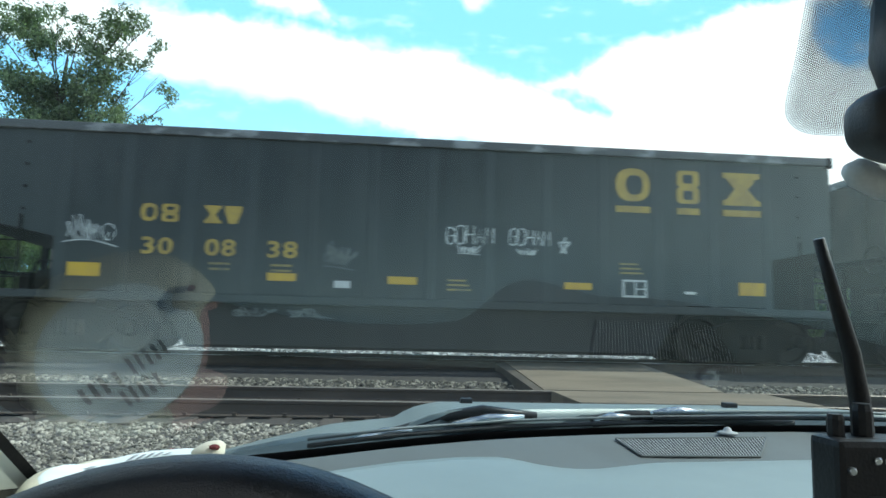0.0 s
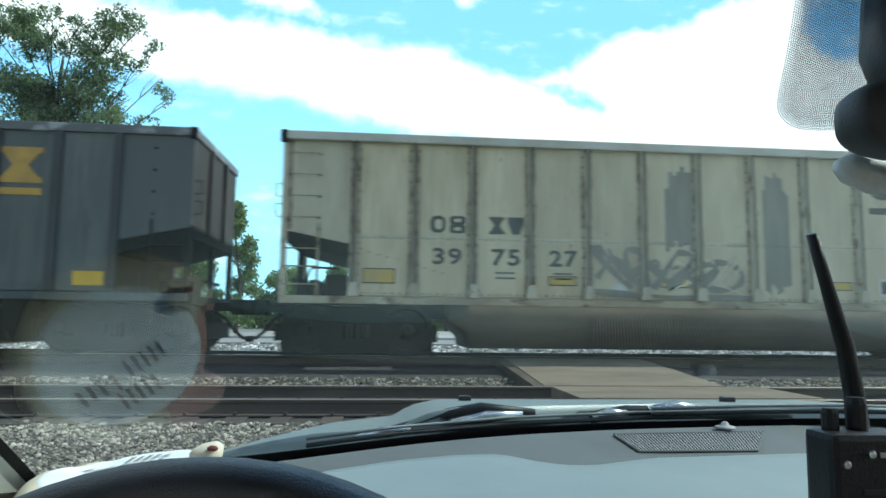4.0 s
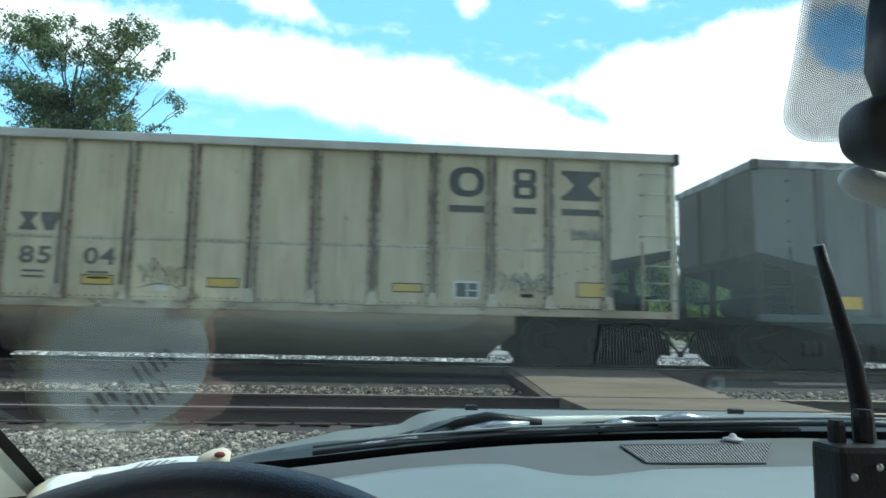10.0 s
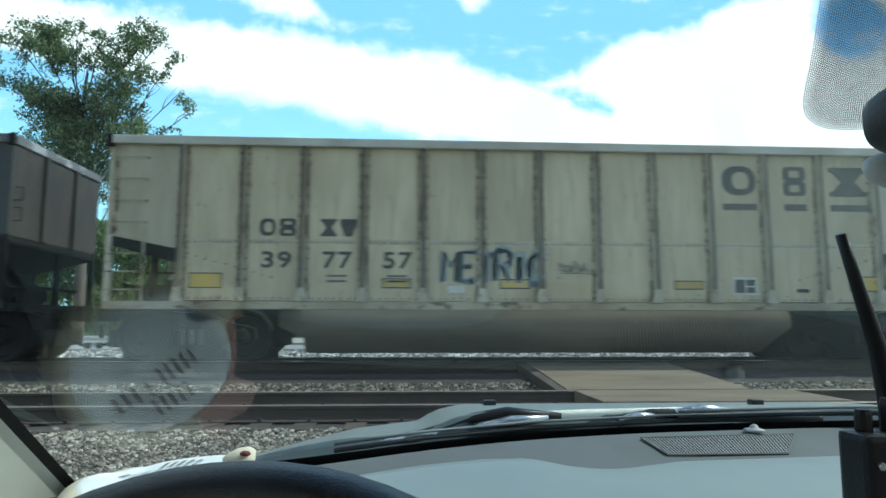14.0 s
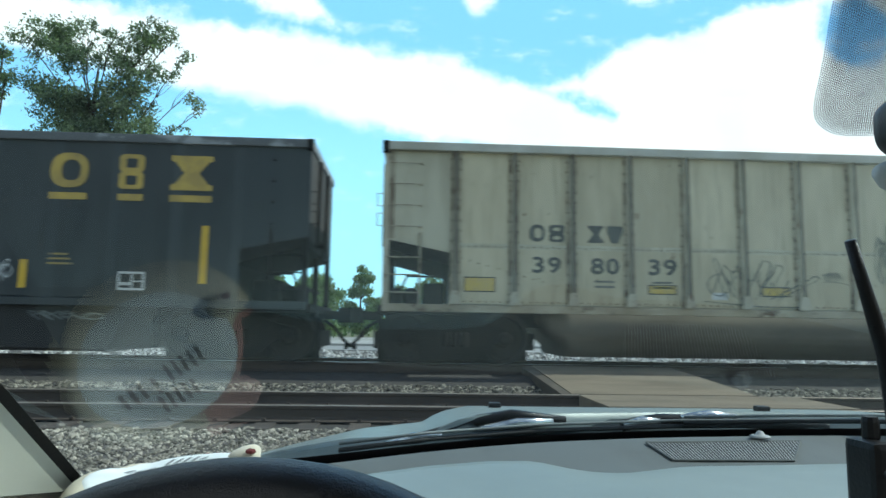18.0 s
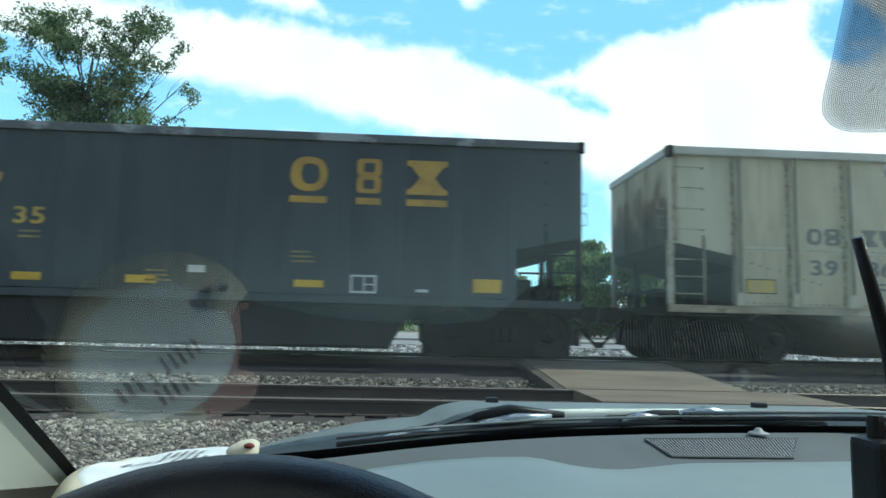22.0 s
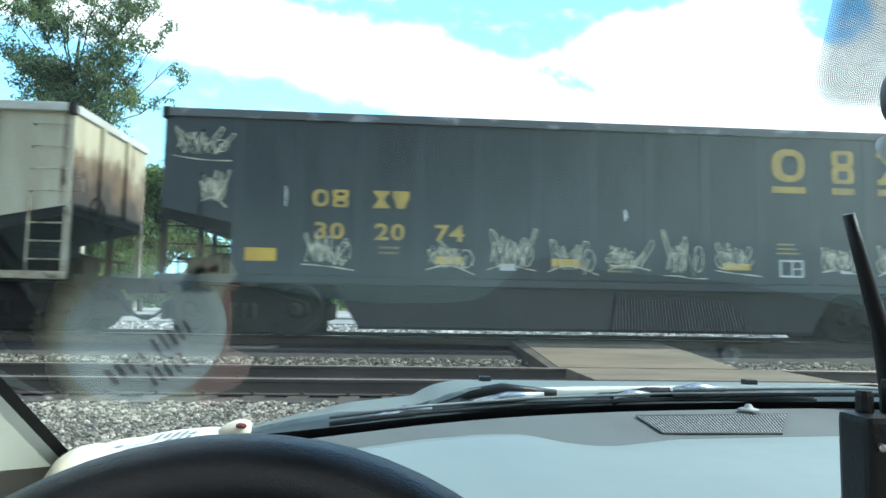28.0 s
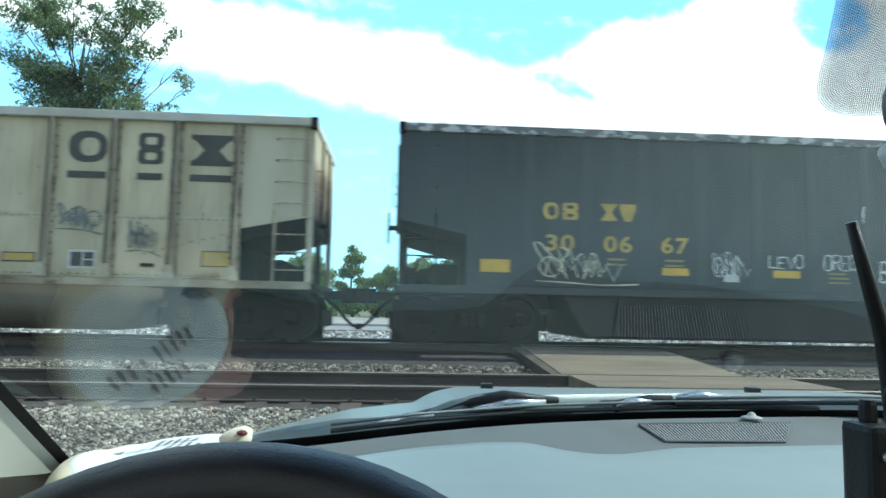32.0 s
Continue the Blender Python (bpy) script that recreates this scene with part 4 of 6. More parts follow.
def truck_frame(bm):
    """One cast side frame with its springs, in the truck's space."""
    for s in (-1, 1):
        y = s * 1.0
        loop = [(-1.12, 0.40), (-0.98, 0.34), (-0.72, 0.36), (-0.45, 0.17), (0.45, 0.17), (0.72, 0.36), (0.98, 0.34), (1.12, 0.40), (1.10, 0.58), (0.75, 0.66), (0.42, 0.78), (-0.42, 0.78), (-0.75, 0.66), (-1.10, 0.58)]
        prism(bm, [(x, y - 0.06, z) for x, z in loop], (0, 0.12, 0))
        for k in (-0.16, 0.0, 0.16):
            lathe(bm, [(0.30, 0.06), (0.34, 0.075), (0.52, 0.075), (0.56, 0.06)], (k, y - s * -0.10, 0), "z", 10)
        for k in (-0.89, 0.89):
            lathe(bm, [(y + s * 0.05, 0.12), (y + s * 0.13, 0.12), (y + s * 0.16, 0.08)], (k, 0, 0.457), "y", 12)
    box(bm, -0.2, 0.2, -1.05, 1.05, 0.42, 0.78)
    for k in (-0.36, 0.36):
        box(bm, k - 0.05, k + 0.05, -0.95, 0.95, 0.30, 0.52)
    # plates added to close off the pale ground between the wheels
    box(bm, -0.62, 0.62, -0.95, -0.90, 0.06, 0.62)
    box(bm, -1.40, 1.40, -0.36, -0.31, 0.04, 0.78)
    for s in (-1, 1):
        box(bm, *sorted((s * 1.36, s * 1.44)), -0.9, 0.9, 0.25, 0.55)
    return bm


def wheelset_mesh(bm):
    tube(bm, [(0, -1.05, 0), (0, 1.05, 0)], 0.075, 12)
    for s in (-1, 1):
        lathe(bm, [(s * 0.685, 0.485), (s * 0.715, 0.485), (s * 0.722, 0.457), (s * 0.82, 0.45), (s * 0.82, 0.39), (s * 0.775, 0.36), (s * 0.765, 0.18), (s * 0.84, 0.12), (s * 0.84, 0.05)], (0, 0, 0), "y", 28)
    for k in range(3):
        a = 2 * math.pi * k / 3
        tube(bm, [(0.24 * math.cos(a), -0.785, 0.24 * math.sin(a)), (0.24 * math.cos(a), -0.70, 0.24 * math.sin(a))], 0.03, 6)
    return bm


def coupler_mesh(bm):
    box(bm, 0.0, 0.42, -0.09, 0.09, 0.76, 0.92)
    prism(bm, [(0.36, -0.16, 0.70), (0.60, -0.20, 0.70), (0.69, -0.10, 0.70), (0.69, 0.04, 0.70), (0.58, 0.08, 0.70), (0.56, 0.20, 0.70), (0.40, 0.17, 0.70)], (0, 0, 0.28))
    tube(bm, [(0.1, 0.0, 0.72), (0.1, -0.7, 0.80), (0.06, -1.3, 0.92), (0.06, -1.35, 0.70)], 0.016, 6)
    return bm


def hose_mesh(bm):
    tube(bm, [(0.12, -0.28, 0.74), (0.30, -0.26, 0.62), (0.46, -0.22, 0.40), (0.60, -0.14, 0.27), (0.70, -0.05, 0.25)], 0.03, 8)
    box(bm, 0.64, 0.71, -0.12, 0.03, 0.20, 0.31)
    return bm


def railcar(kind, x, number, label):
    """A coal gondola with a tub below its floor; x is its middle at the start."""
    L = LENGTH[kind]
    h = L / 2
    skin = SKIN[kind]
    tan = kind == "tan"
    rib_out = 0.135 if tan else (0.06 if kind == "grey" else 0.010)
    car = root("coal_gondola", x, TRACK_Y, RAIL, label, "freight wagon", "coal cars of the train")
    pale = number in ("30 53 75", "30 38 38")
    sheet_mat = PALE_GREY_PANEL if pale else SHEET[kind]
    ribs = RIBS[kind]
    inner = h - ribs[-1]
    # side sheets between the ribs, near side
    for k in range(12):
        a, b = ribs[k], ribs[k + 1]
        part("side_panel", shared(f"side_panel|{kind}|{pale}", lambda bm: box(bm, 0, b - a, FACE, FACE + 0.012, SILL + 0.02, TOP - 0.15), sheet_mat), None, car, at=pose(a, 0, 0))
    for s in (-1, 1):
        def end_panel(bm, s=s):
            loop = [(s * ribs[-1], SILL + 0.02), (s * ribs[-1], TOP - 0.15), (s * (h - 0.03), TOP - 0.15), (s * (h - 0.03), 2.14), (s * (ribs[-1] + 0.06), 1.90), (s * (ribs[-1] + 0.06), SILL + 0.02)]
            return plate(bm, [loop], FACE, FACE + 0.012)
        part("end_panel", shared(f"end_panel|{kind}|{s}|{pale}", end_panel, PALE_GREY if pale else skin), None, car)
    # ribs with a spread foot
    def rib(bm):
        w = 0.026 if tan else (0.082 if kind == "grey" else 0.085)
        z1 = TOP - 0.15
        prism(bm, [(-w, FACE, SILL), (w, FACE, SILL), (w * 0.82, FACE - rib_out, SILL), (-w * 0.82, FACE - rib_out, SILL)], (0, 0, z1 - SILL))
        if tan:
            prism(bm, [(-0.10, FACE - rib_out - 0.01, SILL), (0.10, FACE - rib_out - 0.01, SILL), (0.062, FACE - rib_out - 0.01, SILL + 0.22), (-0.062, FACE - rib_out - 0.01, SILL + 0.22)], (0, 0.03, 0))
        return bm
    for r in ribs:
        part("rib", shared(f"rib|{kind}", rib, TAN_RIB if tan else (GREY_RIB if kind == "grey" else skin)), None, car, at=pose(r, 0, 0))
    if tan:
        def rib_plate(bm):
            z1 = TOP - 0.15
            return prism(bm, [(-0.105, FACE - 0.006, SILL), (0.105, FACE - 0.006, SILL), (0.084, FACE - 0.006, SILL + 0.75), (0.078, FACE - 0.006, z1), (-0.078, FACE - 0.006, z1), (-0.084, FACE - 0.006, SILL + 0.75)], (0, 0.006, 0))
        def rib_edge(bm):
            return box(bm, -0.023, 0.023, FACE - rib_out - 0.006, FACE - rib_out, SILL + 0.23, TOP - 0.15)
        for r in ribs:
            part("rib_edge", shared("rib_edge", rib_edge, RIB_EDGE), None, car, at=pose(r, 0, 0))
            part("rib_plate", shared("rib_plate", rib_plate, RIB_PLATE), None, car, at=pose(r, 0, 0))
        # rust-run strips with rivets at the corners
        def corner_strip(bm):
            for s in (-1, 1):
                box(bm, *sorted((s * (h - 0.21), s * (h - 0.11))), FACE - 0.006, FACE, 2.14, TOP - 0.15)
            return bm
        part("corner_strip", shared("corner_strip", corner_strip, RIB_PLATE), None, car)
        # a lap seam with its row of rivets across the side
        def rivets(bm):
            def stud(cx, cz):
                box(bm, cx - 0.013, cx + 0.013, FACE - 0.014, FACE, cz - 0.013, cz + 0.013)
            pick = random.Random(4)
            for k in range(12):
                for q in range(8):
                    stud(ribs[k] + 0.13 + q * 0.112 + pick.uniform(-0.012, 0.012), 2.035 + pick.uniform(-0.01, 0.01))
                for q in range(7):
                    stud(ribs[k] + 0.16 + q * 0.125, SILL + 0.055)
            # the slope sheet's rows, rising towards both ends
            for q in range(10):
                for s in (-1, 1):
                    stud(s * (ribs[-1] - 1.46 + 0.15 * q + (0.05 if q > 5 else 0)), 1.44 + 0.043 * q)
            for r in ribs:
                for q in range(14):
                    for d in (-0.072, 0.072):
                        box(bm, r + d - 0.015, r + d + 0.015, FACE - 0.014, FACE, 1.2 + q * 0.18, 1.235 + q * 0.18)
            return bm
        part("rivets", shared(f"rivets|{kind}", rivets, RIVET), None, car)
        part("lap_seam", shared(f"lap_seam|{kind}", lambda bm: box(bm, ribs[0], ribs[-1], FACE - 0.002, FACE, 2.005, 2.085), TAN), None, car)
    # far side in one sheet
    def far_side(bm):
        loop = [(-h + 0.03, 2.14), (-h + 0.03, TOP - 0.15), (h - 0.03, TOP - 0.15), (h - 0.03, 2.14), (ribs[-1], 1.90), (ribs[-1], SILL), (-ribs[-1], SILL), (-ribs[-1], 1.90)]
        plate(bm, [loop], -FACE - 0.012, -FACE)
        for r in ribs:
            box(bm, r - 0.05, r + 0.05, -FACE, -FACE + rib_out, SILL, TOP - 0.15)
        return bm
    part("far_side", shared(f"far_side|{kind}", far_side, skin), None, car)
    # top chord all round
    chord_mat = CHORD_TAN if tan else (CHORD_WORN if number in ("30 02 02", "30 06 67", "  23") else CHORD_DARK)
    for y0, y1 in ((FACE - (0.115 if tan else 0.055), FACE + 0.06), (-FACE - 0.06, -FACE + 0.055)):
        bm = box(bmesh.new(), -h, h, y0, y1, TOP - 0.15, TOP, 0.018)
        part("top_chord", bm, chord_mat, car)
    for s in (-1, 1):
        part("end_chord", shared(f"end_chord|{kind}|{s}|{chord_mat.name}", lambda bm, s=s: box(bm, *sorted((s * (h - 0.09), s * h)), FACE + 0.062, -FACE - 0.062, TOP - 0.15, TOP, 0.012), chord_mat), None, car)
        part("corner_cap", shared(f"corner_cap|{kind}|{s}", lambda bm, s=s: box(bm, *sorted((s * (h - 0.10), s * (h + 0.012))), FACE - (0.122 if tan else 0.062), FACE + 0.02, TOP - 0.19, TOP + 0.006, 0.01), SHADED_GRIME), None, car)
    # ends: sheet, two posts, shelf below, bulkhead
    def end_wall(bm, s):
        box(bm, *sorted((s * (h - 0.05), s * (h - 0.035))), FACE + 0.012, -FACE - 0.012, 2.12, TOP - 0.15)
        for y in (-0.55, 0.55):
            box(bm, *sorted((s * (h - 0.035), s * (h + 0.03))), y - 0.06, y + 0.06, 2.12, TOP - 0.15)
        return bm
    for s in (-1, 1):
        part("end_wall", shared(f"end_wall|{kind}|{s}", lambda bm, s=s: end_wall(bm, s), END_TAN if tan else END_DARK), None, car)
        def shelf(bm, s=s):
            r = ribs[-1] + 0.02
            prism(bm, [(s * (h - 0.05), FACE + 0.014, 1.98), (s * (h - 0.05), FACE + 0.014, 2.15), (s * r, FACE + 0.014, 1.91), (s * r, FACE + 0.014, 1.66)], (0, -2 * FACE - 0.028, 0))
            box(bm, *sorted((s * (r - 0.03), s * r)), FACE + 0.014, -FACE - 0.014, SILL - 0.1, 1.90)
            return bm
        # shade below the end slope is put into this near-black colour
        part("end_bulkhead", shared(f"end_bulkhead|{kind}|{s}", shelf, SHADED_GRIME), None, car)
        # corner posts, ladder, grab irons
        for y in (FACE + 0.045, -FACE - 0.045):
            part("corner_post", shared(f"corner_post|{kind}|{s}|{y > 0}", lambda bm, s=s, y=y: box(bm, *sorted((s * (h - 0.13), s * (h - 0.03))), y - 0.04, y + 0.04, SILL - 0.05, 2.16), TAN_RIB if tan else SHADED_GRIME), None, car)
        part("centre_post", shared(f"centre_post|{kind}|{s}", lambda bm, s=s: box(bm, *sorted((s * (h - 0.2), s * (h - 0.10))), 0.25, 0.37, SILL - 0.05, 2.13), SHADED_GRIME), None, car)
        def ladder(bm, s=s):
            tube(bm, [(s * (h - 0.66), FACE - 0.03, SILL - 0.02), (s * (h - 0.66), FACE - 0.03, 2.25)], 0.022, 6)
            for z in (1.22, 1.52, 1.82):
                tube(bm, [(s * (h - 0.66), FACE - 0.03, z), (s * (h - 0.07), FACE - 0.03, z)], 0.014, 6)
            return bm
        part("ladder", shared(f"ladder|{kind}|{s}", ladder, RIB_PLATE if tan else SHADED_GRIME), None, car)
        def grabs(bm, s=s):
            for z in (2.35, 2.72, 3.09, 3.46):
                lathe(bm, [(FACE - 0.022, 0.012), (FACE - 0.016, 0.024), (FACE, 0.028)], (s * (h - 0.66), 0, z), "y", 8)
                if tan:
                    tube(bm, [(s * (h - 0.66), FACE, z), (s * (h - 0.66), FACE - 0.06, z), (s * (h - 0.12), FACE - 0.06, z), (s * (h - 0.12), FACE, z)], 0.007, 5)
            for z in (2.6, 2.95):
                tube(bm, [(s * (h - 0.03), FACE + 0.15, z), (s * (h + 0.09), FACE + 0.15, z), (s * (h + 0.09), FACE + 0.15, z - 0.22), (s * (h - 0.03), FACE + 0.15, z - 0.22)], 0.010, 5)
            return bm
        part("grab_irons", shared(f"grab_irons|{kind}|{s}", grabs, RIB_PLATE if tan else SHADED_GRIME), None, car)
        part("end_platform", shared(f"end_platform|{kind}|{s}", lambda bm, s=s: box(bm, *sorted((s * (ribs[-1] - 0.1), s * (h + 0.05))), FACE + 0.05, -FACE - 0.05, 0.86, 1.0), SHADED_GRIME), None, car)
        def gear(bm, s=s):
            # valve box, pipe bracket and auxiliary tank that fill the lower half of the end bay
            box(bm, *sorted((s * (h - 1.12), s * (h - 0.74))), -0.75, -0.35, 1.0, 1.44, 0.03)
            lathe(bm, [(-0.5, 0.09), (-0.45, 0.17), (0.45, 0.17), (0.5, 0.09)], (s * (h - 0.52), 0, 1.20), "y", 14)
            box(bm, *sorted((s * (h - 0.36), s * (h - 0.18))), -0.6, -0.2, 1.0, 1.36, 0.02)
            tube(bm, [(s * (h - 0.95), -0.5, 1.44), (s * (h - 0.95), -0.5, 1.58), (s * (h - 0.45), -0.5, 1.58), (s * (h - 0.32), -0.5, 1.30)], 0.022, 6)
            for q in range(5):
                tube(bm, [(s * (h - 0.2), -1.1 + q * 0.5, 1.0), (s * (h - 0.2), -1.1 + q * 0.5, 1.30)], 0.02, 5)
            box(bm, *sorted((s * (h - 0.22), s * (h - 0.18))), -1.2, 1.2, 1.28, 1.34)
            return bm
        part("end_gear", shared(f"end_gear|{kind}|{s}", gear, SHADED_GRIME), None, car)
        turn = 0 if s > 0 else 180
        part("coupler", shared("coupler", coupler_mesh, SHADED_GRIME), None, car, at=pose(s * (h + 0.01), 0, 0, 0, 0, turn))
        part("air_hose", shared("air_hose", hose_mesh, SHADED_GRIME, smooth=True), None, car, at=pose(s * (h + 0.01), 0, 0, 0, 0, turn))
        part("stirrup_step", shared("stirrup_step", lambda bm: tube(bm, [(-0.2, 0, 0), (-0.2, 0, -0.42), (0.2, 0, -0.42), (0.2, 0, 0)], 0.017, 6), SHADED_GRIME), None, car, at=pose(s * (h - 0.4), FACE + 0.02, 0.95))
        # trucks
        truck = part("truck", shared("truck", truck_frame, SHADED_GRIME), None, car, "grimy black two-axle truck", at=pose(s * (h - 1.32), 0, 0))
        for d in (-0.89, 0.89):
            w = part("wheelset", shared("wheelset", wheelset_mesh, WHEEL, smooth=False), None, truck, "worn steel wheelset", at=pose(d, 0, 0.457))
            WHEELSETS.append((w, x + s * (h - 1.32) + d, d))
    # hand brake wheel on one end
    s = 1 if kind in ("striped", "tan") else -1
    part("brake_wheel", shared(f"brake_wheel|{s}", lambda bm, s=s: tube(tube(bm, [(0.0, 0.28 * math.cos(a * 0.5236), 0.28 * math.sin(a * 0.5236)) for a in range(13)], 0.018, 6), [(-0.14 * s, 0, 0), (0.02 * s, 0, 0)], 0.05, 6), SHADED_GRIME), None, car, at=pose(s * (h + 0.16), -1.0, 2.05))
    # air reservoir and valve on the brake end
    def brake_gear(bm):
        lathe(bm, [(-0.55, 0.10), (-0.5, 0.2), (0.3, 0.2), (0.35, 0.10)], (0, 0, 1.27), "y", 14)
        box(bm, -0.12, 0.14, -0.95, -0.72, 1.0, 1.38)
        tube(bm, [(0.0, -0.72, 1.2), (0.0, -0.5, 1.2)], 0.025, 6)
        return bm
    part("brake_gear", shared("brake_gear", brake_gear, SHADED_GRIME), None, car, at=pose(s * (h - 0.75), 0, 0))
    # sills, centre sill, tub
    for y0, y1 in ((FACE - 0.03, FACE + 0.09), (-FACE - 0.09, -FACE + 0.03)):
        part("side_sill", shared(f"side_sill|{kind}|{y0 > 0}", lambda bm, y0=y0, y1=y1: box(bm, -h + 0.03, h - 0.03, y0, y1, SILL - 0.13, SILL, 0.01), SILL_TAN if tan else skin), None, car)
    part("centre_sill", shared(f"centre_sill|{kind}", lambda bm: box(bm, -h + 0.05, h - 0.05, -0.22, 0.22, 0.66, 0.95), SHADED_GRIME), None, car)
    def tub(bm):
        e = h - 3.32
        if tan:
            half = [(-1.40, 0.90), (-1.45, 0.82), (-1.475, 0.72), (-1.475, 0.62), (-1.455, 0.52), (-1.415, 0.42), (-1.35, 0.32), (-1.26, 0.23), (-1.14, 0.17), (-0.98, 0.15)]
            sec = half + [(-y, z) for y, z in half[::-1]]
        else:
            sec = [(-1.46, 0.90), (-1.46, 0.20), (-1.40, 0.15), (1.40, 0.15), (1.46, 0.20), (1.46, 0.90)]
        rows = []
        for xx in (-e - 0.42, -e, e, e + 0.42):
            f = 1.0 if abs(xx) <= e else 0.0
            rows.append([bm.verts.new((xx if z > 0.6 or f else math.copysign(e, xx), y, z)) for y, z in sec])
        for p, q in zip(rows, rows[1:]):
            for k in range(len(sec) - 1):
                bm.faces.new((p[k], p[k + 1], q[k + 1], q[k]))
        bm.faces.new(rows[0])
        bm.faces.new(rows[-1])
        bmesh.ops.remove_doubles(bm, verts=bm.verts, dist=0.001)
        return bm
    part("tub", shared(f"tub|{kind}", tub, TUB_TAN if tan else TUB_DARK, smooth=tan), None, car)
    marks(car, kind, number)
    return car


def marks(car, kind, number):
    """Painted emblem shapes, numbers, yellow patches, placards."""
    if number is None:
        return
    dark = kind != "tan"
    smooth = kind == "smooth"
    grey = kind == "grey" or smooth
    logo = (LOGO_YELLOW if not grey else ORANGE_LOGO) if dark else LETTER_DARK
    faded = number in ("30 53 75", "30 38 38")
    text = (FADED_YELLOW if faded else LOGO_YELLOW) if dark else (STENCIL_FADED if number in ("39 85 04", "39 86 93") else LETTER_DARK)
    dx = {"tan": 0.0, "black": 0.0, "grey": -1.38, "smooth": -1.33, "striped": -0.36}[kind]
    dz = -0.08 if grey else 0.0
    hh = 0.53 if not dark else 0.60
    for name, shape, x0, x1 in (("ring", ring_shape, 3.28, 3.90), ("stack", stack_shape, 4.41, 4.82), ("hourglass", hourglass_shape, 5.27, 5.97)):
        part("emblem_" + name, shared(f"emblem_{name}|{dark}|{grey}", lambda bm: plate(bm, shape(x1 - x0, hh), OUT, FACE), logo), None, car, at=pose(x0 + dx, 0, 3.48 + dz - hh))
        part("emblem_bar", shared(f"emblem_bar|{dark}|{grey}|{name}", lambda bm: box(bm, 0, x1 - x0, OUT, FACE, 0, 0.115), logo), None, car, at=pose(x0 + dx, 0, 2.68 + dz))
    nx, top = {"tan": (-4.82, 2.45), "black": (-4.83, 2.52), "grey": (-4.44, 2.95), "smooth": (-4.44, 2.95), "striped": (-4.54, 2.45)}[kind]
    small = ((0.0, ring_shape), (0.34, stack_shape), (1.03, hourglass_shape))
    for off, shape in small:
        part("reporting_mark", shared(f"reporting_mark|{off}|{text.name}", lambda bm: plate(bm, shape(0.27, 0.30), OUT, FACE), text), None, car, at=pose(nx + off, 0, top - 0.31))
    part("reporting_mark", shared(f"reporting_mark|tee|{text.name}", lambda bm: plate(bm, [[(0.08, 0), (0.20, 0), (0.28, 0.20), (0.28, 0.30), (0, 0.30), (0, 0.20)]], OUT, FACE), text), None, car, at=pose(nx + 1.36, 0, top - 0.31))
    for k, pair in enumerate(number.split(" ")):
        pair = pair.strip("_")
        if not pair:
            continue
        me = digits(pair, 0.50 if len(pair) > 1 else 0.2, 0.29)
        me.materials.append(text)
        part("car_number", me, None, car, at=pose(nx + (0.01 if grey else 0.05) + k * (0.94 if grey else 1.02) + (0 if len(pair) > 1 else 0.26), FACE - 0.009, top - 0.86))
        if k == 1 or k == 2:
            def lines(bm):
                for q in range(2):
                    box(bm, 0, 0.34, OUT, FACE, -q * 0.09, 0.035 - q * 0.09)
                return bm
            part("data_lines", shared(f"data_lines|{text.name}", lines, STENCIL_FADED if not dark else FADED_YELLOW), None, car, at=pose(nx + 0.12 + k * (0.94 if grey else 1.02), 0, top - 1.00))
    yel = YELLOW if dark else DULL_YELLOW
    if kind == "striped":
        for x0, z0, z1 in ((-5.50, 1.28, 2.26), (-2.50, 1.20, 1.67), (-0.06, 1.18, 1.66), (2.55, 1.18, 1.68), (5.48, 1.30, 2.26)):
            part("yellow_stripe", shared(f"yellow_stripe|{round(z1 - z0, 1)}", lambda bm: box(bm, 0, 0.12, OUT, FACE, 0, z1 - z0), YELLOW), None, car, at=pose(x0 - (0.08 if x0 < 0 else 0.0), 0, z0))
    else:
        k = LENGTH[kind] / 14.7
        for x0, w, z0, hgt in ((-5.92, 0.51, 1.27, 0.22), (-2.72, 0.47, 1.28, 0.13), (-0.71, 0.49, 1.28, 0.13), (2.35, 0.49, 1.28, 0.12), (5.53, 0.48, 1.26, 0.23)):
            part("reflector_patch", shared(f"reflector_patch|{w}|{hgt}|{dark}", lambda bm: box(bm, 0, w, OUT, FACE, 0, hgt), yel), None, car, at=pose(x0 * k if not grey else SMOOTH_AT[x0] if smooth else x0 + 0.35 if x0 < 0 else x0 - 0.35, 0, z0 - (0.12 if grey else 0)))
            if not dark:
                part("patch_border", shared(f"patch_border|{w}|{hgt}", lambda bm: box(bm, -0.02, w + 0.02, OUT + 0.004, FACE, -0.02, hgt + 0.02), LETTER_DARK), None, car, at=pose(x0 * k, 0, z0))
        part("placard", shared("placard", lambda bm: box(bm, 0, 0.27, OUT, FACE, 0, 0.12), PLACARD), None, car, at=pose(-1.61 if not grey else 0.34, 0, 1.36 if smooth else 1.19))
    def frame_box(bm):
        w, h2, t = 0.44, 0.31, 0.035
        for a in ((0, w, 0, t), (0, w, h2 - t, h2), (0, t, t, h2 - t), (w - t, w, t, h2 - t), (w * 0.5, w * 0.5 + t * 0.7, t, h2 - t), (w * 0.5, w - t, h2 * 0.45, h2 * 0.45 + t * 0.6)):
            box(bm, a[0], a[1], OUT, FACE, a[2], a[3])
        return bm
    part("lube_plate_outline", shared("lube_plate_outline", frame_box, PLACARD), None, car, at=pose(4.15 if kind == "striped" else 3.03 if smooth else 3.39 + dx * 0.9, 0, 1.08 if smooth else 1.17))
